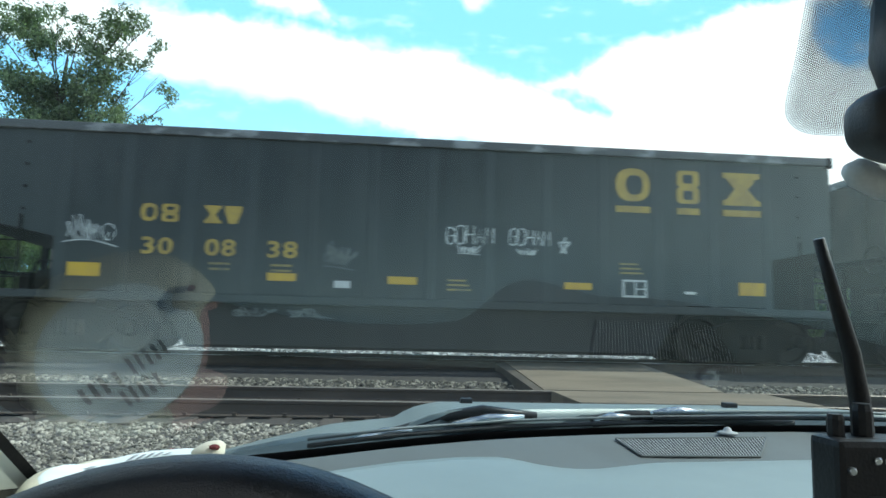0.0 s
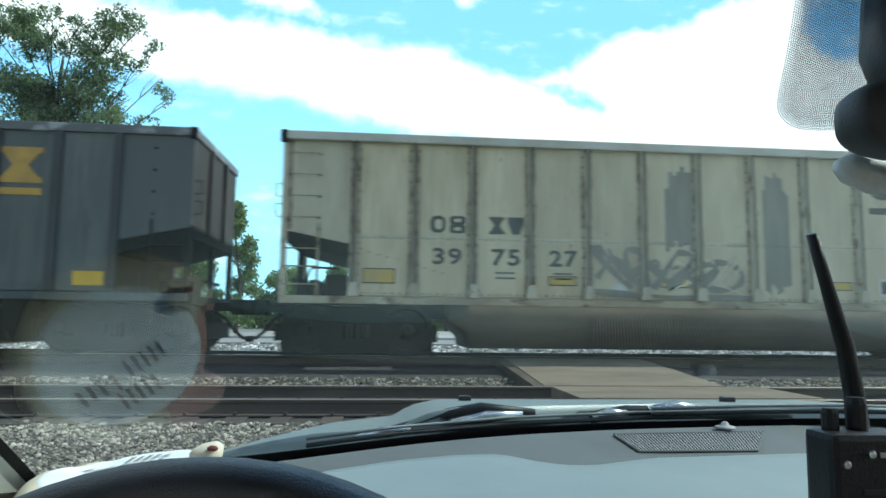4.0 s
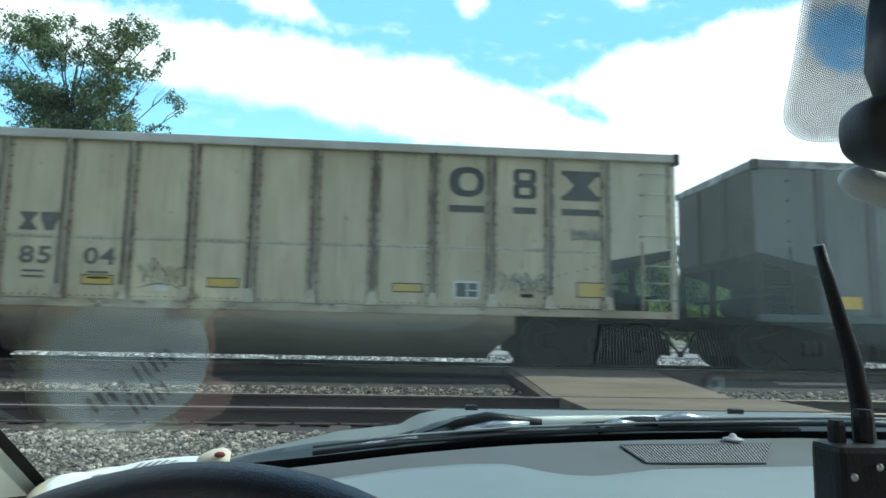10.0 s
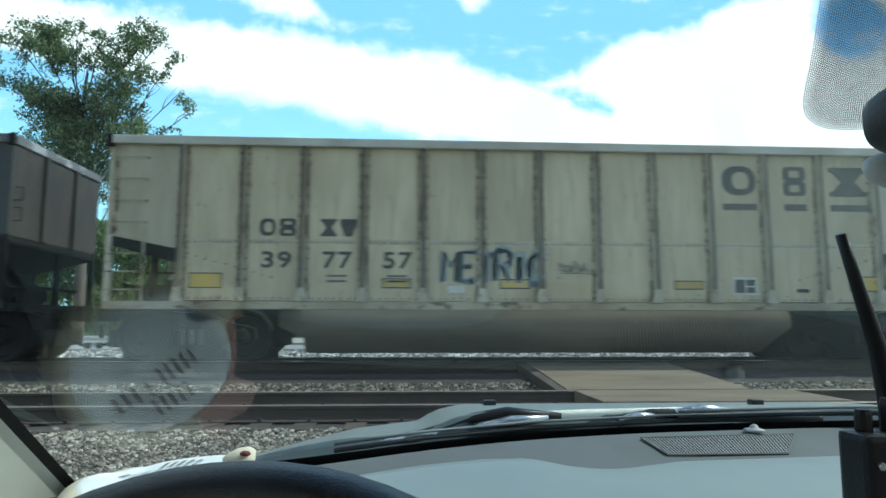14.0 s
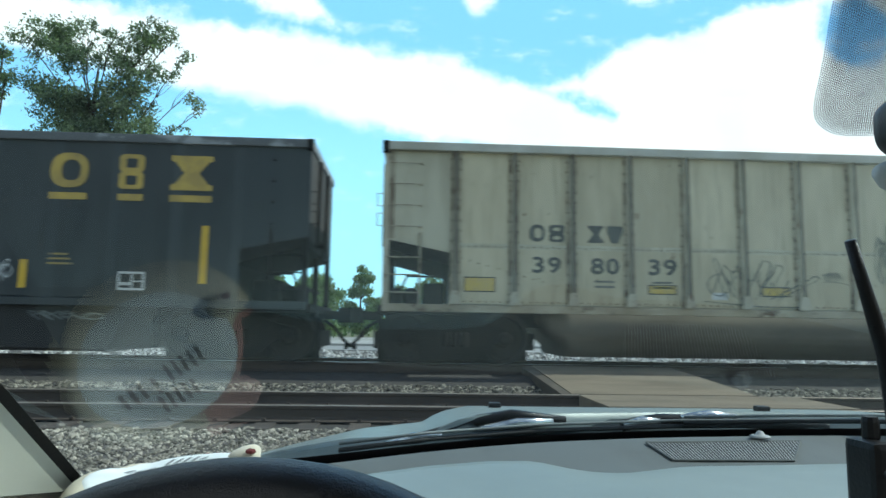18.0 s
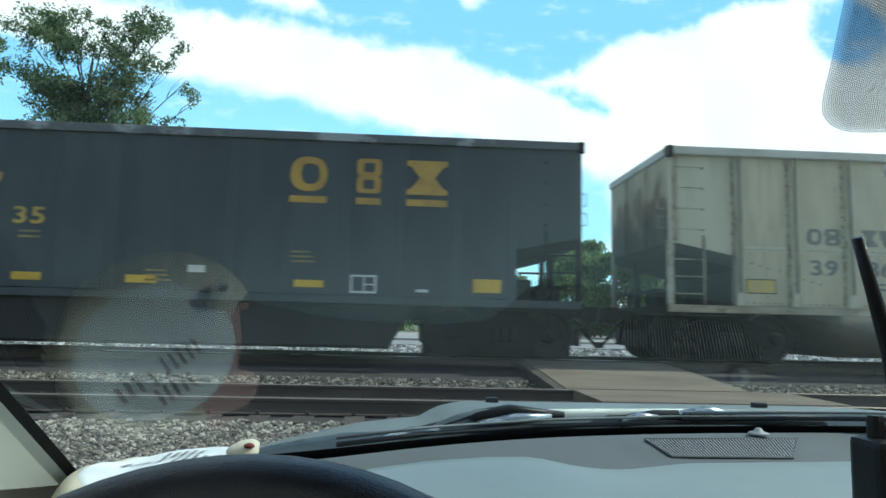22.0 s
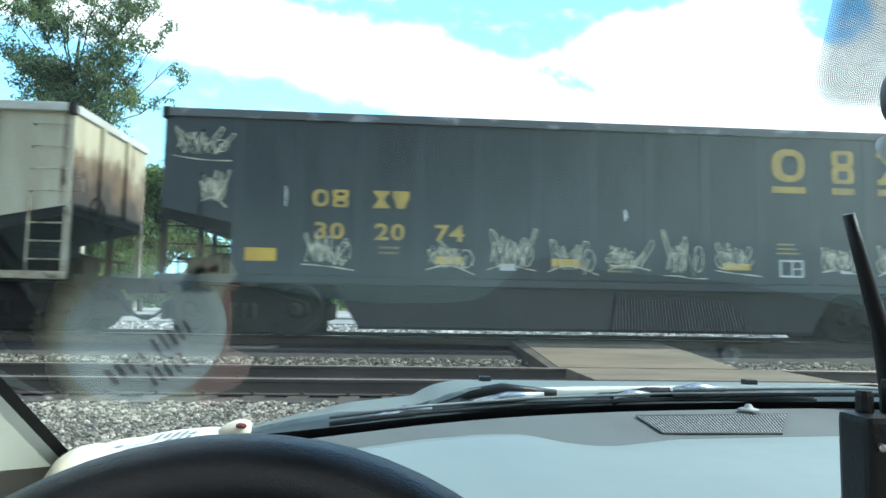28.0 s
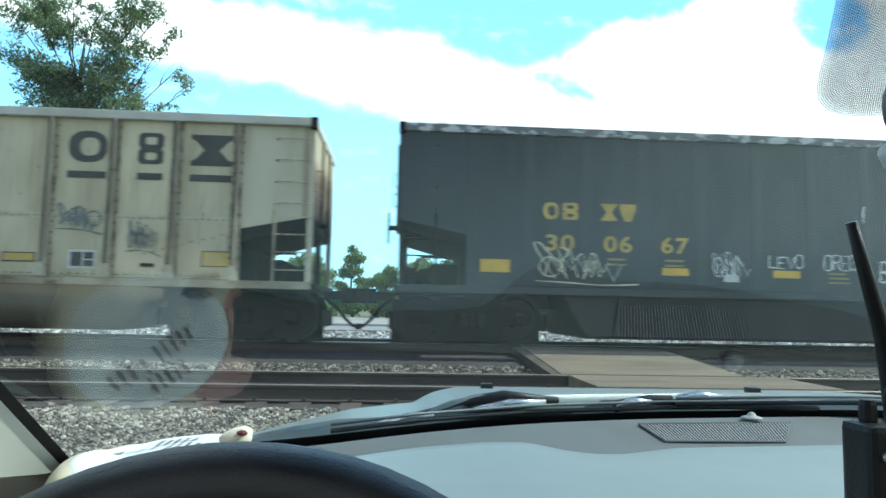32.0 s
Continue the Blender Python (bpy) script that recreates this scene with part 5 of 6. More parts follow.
    if not dark:
        part("lube_plate", shared("lube_plate", lambda bm: box(bm, 0.04, 0.40, OUT + 0.002, FACE, 0.04, 0.27), LETTER_DARK), None, car, at=pose(3.39, 0, 1.17))
        part("pull_bracket", shared("pull_bracket", lambda bm: box(bm, 0, 0.22, FACE - 0.03, FACE, 0, 0.06, 0.01), SHADED_GRIME), None, car, at=pose(4.55, 0, 1.22))
    else:
        part("pull_bracket", shared("pull_bracket_light", lambda bm: box(bm, 0, 0.21, FACE - 0.02, FACE, 0, 0.05, 0.01), PLACARD), None, car, at=pose(4.14 if smooth else 4.52 + dx, 0, 1.12 if smooth else 1.25))
        def data(bm):
            for q in range(3):
                box(bm, 0, 0.42 - 0.05 * q, OUT, FACE, 0.08 * q, 0.03 + 0.08 * q)
            return bm
        part("data_lines", shared("data_block", data, FADED_YELLOW), None, car, at=pose(0.3 + dx * 0.5, 0, 1.2))
        part("data_lines", shared("data_block", data, FADED_YELLOW), None, car, at=pose(3.35 + dx, 0, 1.58))


W, C, F_, K, GN, B, R, LM = WHITE_TAG, PALE_TAG, FAINT_TAG, BLACK_TAG, GREEN_TAG, BLUE_TAG, RED_TAG, LIME_TAG
BLACK_LABEL = "black-painted steel coal gondola with yellow lettering and faint ribs"
TAN_LABEL = "weathered tan steel coal gondola with dark lettering and rusty ribs"
GREY_LABEL = "faded dark grey ribbed coal gondola with worn yellow lettering"
# kind, number, spray marks (paint, x0, x1, z0, z1, loops, stroke width)
CARS = (
    ("black", "30 08 38", ((W, -6.05, -5.15, 1.75, 2.30, 4, .026), (W, .26, 1.10, 2.02, 2.32, "GOHAM", .026), (W, .45, .85, 1.82, 1.98, 2, .02), (W, 1.36, 2.10, 2.02, 2.30, "GOHAM", .026), (W, 1.5, 1.85, 1.82, 1.98, 2, .02), (W, 2.2, 2.45, 1.90, 2.18, "*", .026), (F_, -1.8, -1.3, 1.5, 1.95, 3, .03), (F_, -3.3, -2.6, .64, .84, 4, .03), (F_, -2.35, -1.6, .66, .84, 4, .028))),
    ("black", "30 07 45", ((W, .05, .95, 1.38, 1.88, "SXL", .075), (W, 4.15, 5.10, 1.55, 1.95, 5, .024))),
    ("tan", "39 75 27", ((PAINT_OUT, -2.2, .95, 1.08, 1.95, 4, .15), (C, -.6, .8, 1.15, 1.9, 3, .05), (K, 4.18, 5.85, 1.36, 1.80, "DERV", .022))),
    ("grey", "30 53 75", ((C, -2.2, -1.8, 1.5, 1.8, 2, .02),)),
    ("tan", "39 83 67", ((BLUE_PATCH, .5, 3.3, .62, .86, 6, .05), (K, 6.35, 6.95, 2.2, 3.1, 2, .016))),
    ("grey", "30 38 38", ((W, -.75, 0.0, 1.6, 2.05, 4, .028), (LM, -1.5, -1.0, 1.4, 1.8, 2, .03), (W, .15, 1.5, .62, .86, 5, .035))),
    ("tan", "39 85 04", ((K, -1.85, -1.0, 1.15, 1.75, 3, .02), (K, 4.1, 5.1, 1.2, 1.7, 4, .02), (K, 5.4, 6.1, 2.2, 2.5, 4, .016))),
    ("black", "30 02 02", ((W, -1.84, -1.12, 1.52, 1.80, "HIWAY", .028), (W, -1.95, -1.05, 1.25, 1.55, 4, .02), (W, -1.9, -1.1, 1.85, 2.05, 3, .02), (W, 4.22, 5.95, 1.22, 1.85, "STOPS", .05), (F_, -6.3, -6.2, 3.0, 3.4, 1, .05), (F_, -6.3, -6.22, 2.1, 2.3, 1, .05), (F_, -4.95, -4.88, 3.1, 3.45, 1, .05), (F_, -3.35, -3.3, 2.3, 2.6, 1, .04), (F_, -2.3, -2.2, 2.9, 3.2, 1, .05), (F_, 1.4, 1.5, 3.0, 3.3, 1, .05), (F_, 2.35, 3.95, .66, .88, "WITH OUT", .036))),
    ("tan", "39 77 57", ((BLUE_PATCH, -1.72, .07, 1.40, 1.88, "METRIC", .15), (B, -1.75, .05, 1.38, 1.88, "METRIC", .10), (K, .3, 1.05, 1.5, 1.75, 4, .018))),
    ("black", "30 12 12", ((W, -5.9, -5.15, 2.25, 2.75, 5, .022), (W, -2.0, -1.2, 1.3, 1.75, 3, .026), (W, 4.2, 5.9, 1.4, 1.75, 7, .03), (F_, -4.6, -3.9, 1.1, 1.4, 3, .03))),
    ("tan", "39 80 39", ((K, -1.8, .1, 1.06, 1.9, 3, .024), (K, .4, .85, 1.5, 1.75, 3, .016), (GN, 1.35, 2.05, 1.2, 2.8, 2, .025), (R, 2.3, 3.0, 1.15, 1.62, "VIAL", .03), (GN, 6.4, 6.95, 2.15, 2.7, 3, .02))),
    ("striped", "39 40 81", ((W, -1.7, -.75, 1.1, 2.0, 4, .03), (W, -.55, .40, 1.1, 2.0, 3, .026), (W, 1.7, 2.5, 1.25, 1.7, 3, .026), (W, -4.4, -4.0, 1.35, 1.5, 3, .016), (F_, -2.3, -1.1, .62, .86, 6, .03), (F_, 2.6, 4.0, .62, .86, 5, .035))),
    ("tan", "39 86 93", ()),
    ("smooth", "30 36 35", ()),
    ("smooth", "30 _1 99", ((W, -1.85, -1.2, 1.4, 1.9, 3, .022), (W, .87, 1.7, 1.3, 1.8, 4, .024), (F_, 2.6, 3.2, 1.2, 1.6, 3, .03))),
    ("black", "  23", ((W, 1.1, 1.85, 1.5, 1.9, 4, .03), (F_, 2.1, 2.85, 1.35, 2.0, 3, .03), (F_, -1.9, -1.1, 1.3, 1.9, 3, .035), (W, -.6, .4, 1.3, 1.8, 4, .04), (F_, 4.3, 4.9, 1.2, 1.6, 3, .03))),
    ("black", "30 20 74", ((C, -5.0, -4.1, 1.15, 1.80, 4, .026), (C, -2.9, -2.05, 1.1, 1.7, 4, .026), (C, -1.85, -1.0, 1.1, 1.9, 4, .026), (C, -.8, .1, 1.1, 1.75, 5, .026), (C, .25, 1.05, 1.15, 1.75, 4, .026), (C, 1.25, 2.05, 1.05, 1.95, 4, .026), (C, 2.2, 3.05, 1.2, 1.75, 4, .026), (C, 4.15, 4.95, 1.2, 1.8, 4, .026), (C, 5.2, 5.9, 1.15, 1.75, 4, .026), (C, -7.2, -6.2, 2.95, 3.5, 3, .024), (C, -6.7, -6.25, 2.15, 2.8, 3, .024), (W, .55, .65, 2.1, 2.3, 1, .03), (W, -5.3, -5.24, 2.2, 2.55, 1, .02))),
    ("tan", "39 75 41", ((K, .15, .95, 1.35, 2.1, 2, .03),)),
    ("black", "30 06 67", ((C, -5.0, -3.15, 1.05, 1.78, 6, .03), (W, -1.85, -1.0, 1.15, 1.8, 4, .026), (W, -.80, -.15, 1.45, 1.68, "LEVO", .026), (W, .22, 1.0, 1.45, 1.70, "OREG-", .026), (W, 1.25, 1.95, 1.22, 1.60, "BOYO", .032), (F_, 2.2, 2.8, 1.4, 1.66, 4, .025), (W, .95, 1.02, 2.3, 2.6, 1, .02), (W, 3.85, 3.95, 2.1, 2.5, 1, .02))),
    ("tan", "", ((F_, 3.15, 3.9, 1.75, 2.3, 3, .04), (F_, 4.3, 4.9, 1.4, 2.0, 3, .03))),
)
LABELS = {"black": BLACK_LABEL, "tan": TAN_LABEL, "grey": GREY_LABEL, "smooth": "smooth-sided slate grey coal gondola with orange-yellow emblem", "striped": "black coal gondola with upright yellow stripes and white spray marks"}
WHEELSETS = []
TRAIN_CARS = []
front = TRAIN[0][1]
for n, (kind, number, tags) in enumerate((("black", None, ()),) + CARS):
    if n == 0:
        x = front + GAP + LENGTH["black"] / 2
    else:
        x = front - LENGTH[kind] / 2 + SLACK.get(n - 1, 0.0)
        front -= LENGTH[kind] + GAP
    label = LABELS[kind]
    if any(t[0] in (W, C) for t in tags):
        label += ", spray-tagged" if "spray" not in label else ""
    car = railcar(kind, x, number, label)
    TRAIN_CARS.append((car, x))
    for i, (paint, x0, x1, z0, z1, loops, width) in enumerate(tags):
        y = FACE - (0.012 if z0 > 1.0 else -0.112) - 0.0016 * (i % 3)
        if kind == "tan" and z0 > 1.0 and x1 - x0 > 1.0:
            y = FACE - 0.013
        if isinstance(loops, str):
            part("spray_lettering", hand_letters(loops, x1 - x0, z1 - z0, n * 31 + i, width), paint, car, at=pose(x0, y - 0.003, z0))
            continue
        part("spray_tag", spray(x1 - x0, z1 - z0, loops, n * 31 + i, width), paint, car, at=pose(x0, y - 0.003, z0))
    if number == "39 83 67":
        for name, bm, paint in zip(("sprayed_fill", "sprayed_outline", "sprayed_eye"), fat_piece(3.85, 0.89, 5, 4), (GREEN_TAG, PALE_BLUE, PALE_BLUE)):
            part(name, bm, paint, car, "grey-green sprayed shapes with pale outlines" if name == "sprayed_fill" else "", at=pose(-0.05, FACE - 0.016, 1.06))
    if number == "30 08 38":
        h, r = LENGTH[kind] / 2, RIBS[kind][-1]
        # plate added behind the end opening to darken it
        part("end_screen", box(bmesh.new(), r + 0.05, h - 0.14, FACE + 0.35, FACE + 0.37, SILL, 2.10), SHADED_GRIME, car)
    if number == "39 75 27":
        for x0, x1, z0, z1 in ((-.62, .06, 2.1, 3.45), (1.22, 1.72, 1.35, 3.40)):
            rag = random.Random(int(x0 * 10))
            bm = bmesh.new()
            for q in range(9):
                w = (x1 - x0) / 9
                box(bm, x0 + q * w, x0 + q * w + w, FACE - 0.003, FACE, z0 - rag.uniform(0.0, 0.25), z1 - rag.uniform(0.0, 0.5) * abs(q - 4) / 4)
            part("paint_out_patch", bm, PAINT_OUT, car)
    if number == "39 75 41":
        for x0 in (-4.9, -2.86):
            part("blue_patch", box(bmesh.new(), x0, x0 + 0.78, FACE - 0.003, FACE, 1.55, 1.98), BLUE_PATCH, car)
    if number == "30 12 12":
        me = digits("HAULING COAL", 2.7, 0.2)
        me.materials.append(WHITE_TAG)
        part("chalk_writing", me, None, car, "hand-painted white words on the tub", at=pose(-3.9, -1.468, 0.64))


# ---- the parked car that the camera sits in ----
DASH = stuff_mat("dash_vinyl", (0.097, 0.107, 0.104), (0.087, 0.096, 0.093), 0.72, scale=6, fine=500, bump=0.06, grain=0.05)
# the sky's sheen on the pad is put into this paler colour
PAD = stuff_mat("pale_dash_pad", (0.205, 0.247, 0.244), (0.184, 0.223, 0.220), 0.42, scale=3, fine=500, bump=0.010, grain=0.04, spec=0.6)
VENT_DARK = stuff_mat("vent_black", (0.018, 0.019, 0.020), (0.026, 0.027, 0.028), 0.8, scale=10, fine=200, bump=0.05)
SLAT = stuff_mat("pale_vent_slat", (0.36, 0.37, 0.36), (0.30, 0.31, 0.30), 0.6, scale=10, fine=300, bump=0.05)
FIN = stuff_mat("grey_vent_fin", (0.30, 0.31, 0.305), (0.25, 0.26, 0.255), 0.6, scale=10, fine=300, bump=0.05)
RUBBER = stuff_mat("black_rubber", (0.016, 0.016, 0.017), (0.026, 0.026, 0.027), 0.6, scale=8, fine=200, bump=0.1)
LEATHER = stuff_mat("black_grained_leather", (0.011, 0.012, 0.017), (0.018, 0.019, 0.025), 0.40, scale=30, fine=900, bump=0.22, grain=0.3, spec=0.8)
HOOD = stuff_mat("dusty_pale_green_grey_paint", (0.234, 0.2769, 0.2691), (0.2028, 0.2418, 0.234), 0.38, 0.15, scale=2.2, fine=300, bump=0.04, grain=0.1)
COWL = stuff_mat("dark_cowl_plastic", (0.040, 0.055, 0.061), (0.055, 0.072, 0.078), 0.7, scale=8, fine=300, bump=0.12, spec=0.1)
STEEL = stuff_mat("dull_blade_steel", (0.20, 0.22, 0.22), (0.12, 0.13, 0.13), 0.6, 0.4, scale=8, fine=200, bump=0.03)
CHROME = stuff_mat("bright_wiper_metal", (0.55, 0.57, 0.57), (0.45, 0.47, 0.48), 0.25, 0.9, scale=8, fine=200, bump=0.03)
BEIGE = stuff_mat("beige_trim", (0.56, 0.58, 0.50), (0.52, 0.54, 0.465), 0.7, scale=3, fine=400, bump=0.03, grain=0.05)
HEADLINER = stuff_mat("grey_headliner", (0.34, 0.34, 0.32), (0.30, 0.30, 0.285), 0.9, scale=6, fine=300, bump=0.2)
BLACK_PLASTIC = stuff_mat("black_plastic", (0.008, 0.008, 0.009), (0.013, 0.013, 0.014), 0.45, scale=10, fine=300, bump=0.12, spec=0.3)
SHELL = stuff_mat("charcoal_plastic", (0.022, 0.022, 0.023), (0.030, 0.030, 0.031), 0.5, scale=10, fine=500, bump=0.1)
PALE_PLASTIC = stuff_mat("pale_grey_plastic", (0.55, 0.58, 0.56), (0.50, 0.52, 0.50), 0.5, scale=10, fine=300, bump=0.05)
FRIT = stuff_mat("black_ceramic_dots", (0.012, 0.014, 0.022), (0.018, 0.021, 0.031), 0.7, scale=10, fine=300, bump=0.02, spec=0.2)
CLOTH = stuff_mat("cream_cotton", (0.66, 0.59, 0.45), (0.52, 0.46, 0.34), 0.9, scale=9, fine=600, bump=0.08, grain=0.1)
WHITE_CLOTH = stuff_mat("white_cotton", (0.80, 0.82, 0.80), (0.74, 0.76, 0.74), 0.9, scale=9, fine=600, bump=0.06, grain=0.05)
RED_CLOTH = stuff_mat("faded_red_cotton", (0.50, 0.28, 0.245), (0.42, 0.23, 0.20), 0.9, scale=9, fine=600, bump=0.3)
CREAM = stuff_mat("cream_felt", (0.72, 0.66, 0.54), (0.66, 0.60, 0.48), 0.9, scale=20, fine=400, bump=0.05)
STAIN = stuff_mat("dark_red_stain", (0.16, 0.03, 0.03), (0.10, 0.02, 0.02), 0.9, scale=20, fine=400, bump=0.1)
INK = stuff_mat("black_print", (0.18, 0.18, 0.18), (0.28, 0.28, 0.28), 0.8, scale=20, fine=400, bump=0.1)

glass = bpy.data.materials.new("windscreen_glass")
glass.use_nodes = True
g = Graph(glass.node_tree)
co = g.add("ShaderNodeTexCoord").outputs["Object"]
graze = g.add("ShaderNodeLayerWeight", {"Blend": 0.5}).outputs["Facing"]
film = g.span(graze, 0.26, 0.48, 0.018, 0.124)
smear = g.span(g.noise(g.scaled(co, (1, 1, 1)), 7.0, 5.0, 0.6), 0.35, 0.75, 0.0, 0.005)
clear = g.add("ShaderNodeBsdfTransparent", {"Color": (0.80, 0.965, 0.972, 1)})
dust = g.add("ShaderNodeBsdfTranslucent", {"Color": (0.75, 0.78, 0.78, 1)})
shine = g.add("ShaderNodeBsdfGlossy", {"Color": (0.90, 1.0, 0.99, 1), "Roughness": 0.0})
dusty = g.add("ShaderNodeMixShader", {0: smear, 1: clear.outputs[0], 2: dust.outputs[0]})
pane = g.add("ShaderNodeMixShader", {0: film, 1: dusty.outputs[0], 2: shine.outputs[0]})
g.add("ShaderNodeOutputMaterial", {"Surface": pane.outputs[0]})

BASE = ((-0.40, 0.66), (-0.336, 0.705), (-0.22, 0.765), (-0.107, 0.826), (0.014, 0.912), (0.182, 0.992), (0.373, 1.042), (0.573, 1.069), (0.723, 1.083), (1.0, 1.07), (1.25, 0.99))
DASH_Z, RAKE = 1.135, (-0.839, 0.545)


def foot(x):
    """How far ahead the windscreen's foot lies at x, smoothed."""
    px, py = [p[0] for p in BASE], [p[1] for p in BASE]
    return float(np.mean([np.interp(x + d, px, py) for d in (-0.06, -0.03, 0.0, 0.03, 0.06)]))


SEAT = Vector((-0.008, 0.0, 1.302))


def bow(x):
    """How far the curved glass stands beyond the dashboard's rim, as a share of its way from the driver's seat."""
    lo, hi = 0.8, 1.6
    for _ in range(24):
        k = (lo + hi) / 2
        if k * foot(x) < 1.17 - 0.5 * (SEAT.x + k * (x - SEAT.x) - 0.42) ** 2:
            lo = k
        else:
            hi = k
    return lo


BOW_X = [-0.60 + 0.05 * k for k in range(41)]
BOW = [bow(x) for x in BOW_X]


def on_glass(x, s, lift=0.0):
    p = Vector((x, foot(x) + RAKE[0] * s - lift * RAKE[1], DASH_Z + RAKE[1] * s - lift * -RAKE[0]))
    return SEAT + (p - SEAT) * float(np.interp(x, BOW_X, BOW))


def ahead(p, k=1.035):
    return SEAT + (Vector(p) - SEAT) * k



def sheet(bm, rows):
    """Skins a grid of points."""
    vs = [[bm.verts.new(p) for p in row] for row in rows]
    for a, b in zip(vs, vs[1:]):
        for k in range(len(a) - 1):
            bm.faces.new((a[k], a[k + 1], b[k + 1], b[k]))
    return bm


carbody = root("parked_car", 0, 0, 0, "parked pale green-grey car with a grey dashboard and dusty windscreen", "car")
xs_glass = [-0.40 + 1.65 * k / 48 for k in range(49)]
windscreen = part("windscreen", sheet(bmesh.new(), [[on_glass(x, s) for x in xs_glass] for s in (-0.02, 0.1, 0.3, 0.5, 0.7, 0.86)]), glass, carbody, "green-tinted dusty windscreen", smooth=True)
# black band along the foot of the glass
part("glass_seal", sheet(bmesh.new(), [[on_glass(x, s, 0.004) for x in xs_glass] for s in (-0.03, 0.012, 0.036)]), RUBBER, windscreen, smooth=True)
# field of printed dots behind the mirror
OUTLINE = ((0.240, 0.84), (0.270, 0.76), (0.282, 0.727), (0.304, 0.676), (0.316, 0.641), (0.328, 0.625), (0.349, 0.616), (0.371, 0.616), (0.43, 0.625), (0.47, 0.633))


bm = bmesh.new()
P = 0.0020
curve = [Vector(p) for p in OUTLINE]
for _ in range(4):
    curve = [curve[0]] + [p.lerp(q, f) for p, q in zip(curve, curve[1:]) for f in (0.25, 0.75)] + [curve[-1]]
shore = np.array([tuple(p) for p in curve])
# rows of dots that follow the rounded edge, one inside the other
for k in range(84):
    d, rest = k * P * 0.88, P * 0.5 * (k % 2)
    row = []
    for i, p in enumerate(curve):
        along = (curve[min(i + 1, len(curve) - 1)] - curve[max(i - 1, 0)]).normalized()
        row.append(p + Vector((-along.y, along.x)) * d)
    for p, q in zip(row, row[1:]):
        step = (q - p).length
        while rest < step:
            x, s = p.lerp(q, rest / step)
            rest += P
            if x > 0.46 or s > 0.82 or np.hypot(shore[:, 0] - x, shore[:, 1] - s).min() < d - 0.0003:
                continue
            r = P * (0.39 + (0.08 + 0.7 * max(0.0, s - 0.66)) * min(1.0, d / 0.009))
            bm.faces.new([bm.verts.new(on_glass(x - 0.007 + r * math.cos(m * math.pi / 3), s + r * math.sin(m * math.pi / 3), 0.0015)) for m in range(6)])
        rest -= step
tagged(part("dot_band", bm, FRIT, windscreen, "black printed dots fading out at the edge"), kind="stuff")

# dashboard: deck, pad with sky sheen in its pale colour, vent, light sensor
def deck_z(x, y):
    back = max(0.0, 0.60 - y)
    a = min(1.0, max(0.0, (foot(x) - y) / 0.13))
    return DASH_Z - 0.022 * a * a * (3 - 2 * a) - 0.75 * back * back


ys = [0.0, 0.02, 0.06, 0.10, 0.15, 0.20, 0.27, 0.34, 0.42, 0.52, 0.62]
part("demister_ledge", sheet(bmesh.new(), [[on_glass(x, -0.01) for x in xs_glass], [(x, foot(x), deck_z(x, foot(x)) - 0.001) for x in xs_glass]]), RUBBER, carbody, smooth=True)
xs_dash = [x for x in xs_glass if x > -0.335]
dash = part("dashboard", sheet(bmesh.new(), [[(x, foot(x) - a - 0.0, deck_z(x, foot(x) - a)) for x in xs_dash] for a in ys] + [[(x, foot(x) - 0.64, 0.75) for x in xs_dash]]), DASH, carbody, "grey grained vinyl dashboard", smooth=True)
EDGE = ((-0.42, 0.53), (-0.25, 0.64), (-0.058, 0.800), (0.018, 0.850), (0.10, 0.888), (0.164, 0.905), (0.20, 0.892), (0.24, 0.868), (0.275, 0.864), (0.31, 0.880), (0.372, 0.908), (0.625, 0.934), (0.80, 0.942), (1.1, 0.93))
cols = [-0.32 + 1.42 * k / 75 for k in range(76)]


def rim_y(x):
    return float(np.mean([np.interp(x + d, [p[0] for p in EDGE], [p[1] for p in EDGE]) for d in (-0.012, 0, 0.012)]))


part("dash_pad", sheet(bmesh.new(), [[(x, rim_y(x) - a, deck_z(x, rim_y(x) - a) + h) for x in cols] for a, h in ((0.0, 0.001), (0.004, 0.006), (0.02, 0.009), (0.08, 0.010), (0.16, 0.010), (0.26, 0.010), (0.34, 0.008))]), PAD, dash, "smooth dashboard pad, painted paler for sky sheen", smooth=True)
VENT = ((0.355, 1.003), (0.616, 1.035), (0.558, 0.958), (0.372, 0.947))
bm = bmesh.new()
prism(bm, [(x, y, deck_z(x, y) + 0.001) for x, y in VENT], (0, 0, 0.0015))
vent = part("vent", bm, VENT_DARK, dash, "black vent opening with slanting pale slats")
corners = [Vector(v) for v in VENT]
for k in range(48):
    a = (k + 0.5) / 48
    p = corners[0].lerp(corners[1], a)
    if a < 0.84:
        q = corners[3].lerp(corners[2], max(0.0, 1.236 * a - 0.04))
    else:
        q = corners[1].lerp(corners[2], (1 - a) / 0.16)
    d = (q - p).normalized()
    n = Vector((-d.y, d.x)) * 0.00065
    bm = prism(bmesh.new(), [(v.x, v.y, deck_z(v.x, v.y) + 0.0025) for v in (p + n, p - n, q - n, q + n)], (0, 0, 0.0008))
    part("slat", bm, FIN, vent)
bm = bmesh.new()
for a, b in ((0, 1), (1, 2), (2, 3), (3, 0)):
    p, q = Vector(VENT[a]), Vector(VENT[b])
    tube(bm, [(p.x, p.y, deck_z(p.x, p.y) + 0.003), (q.x, q.y, deck_z(q.x, q.y) + 0.0022)], 0.0017, 6)
part("vent_rim", bm, DASH, vent)
bm = bmesh.new()
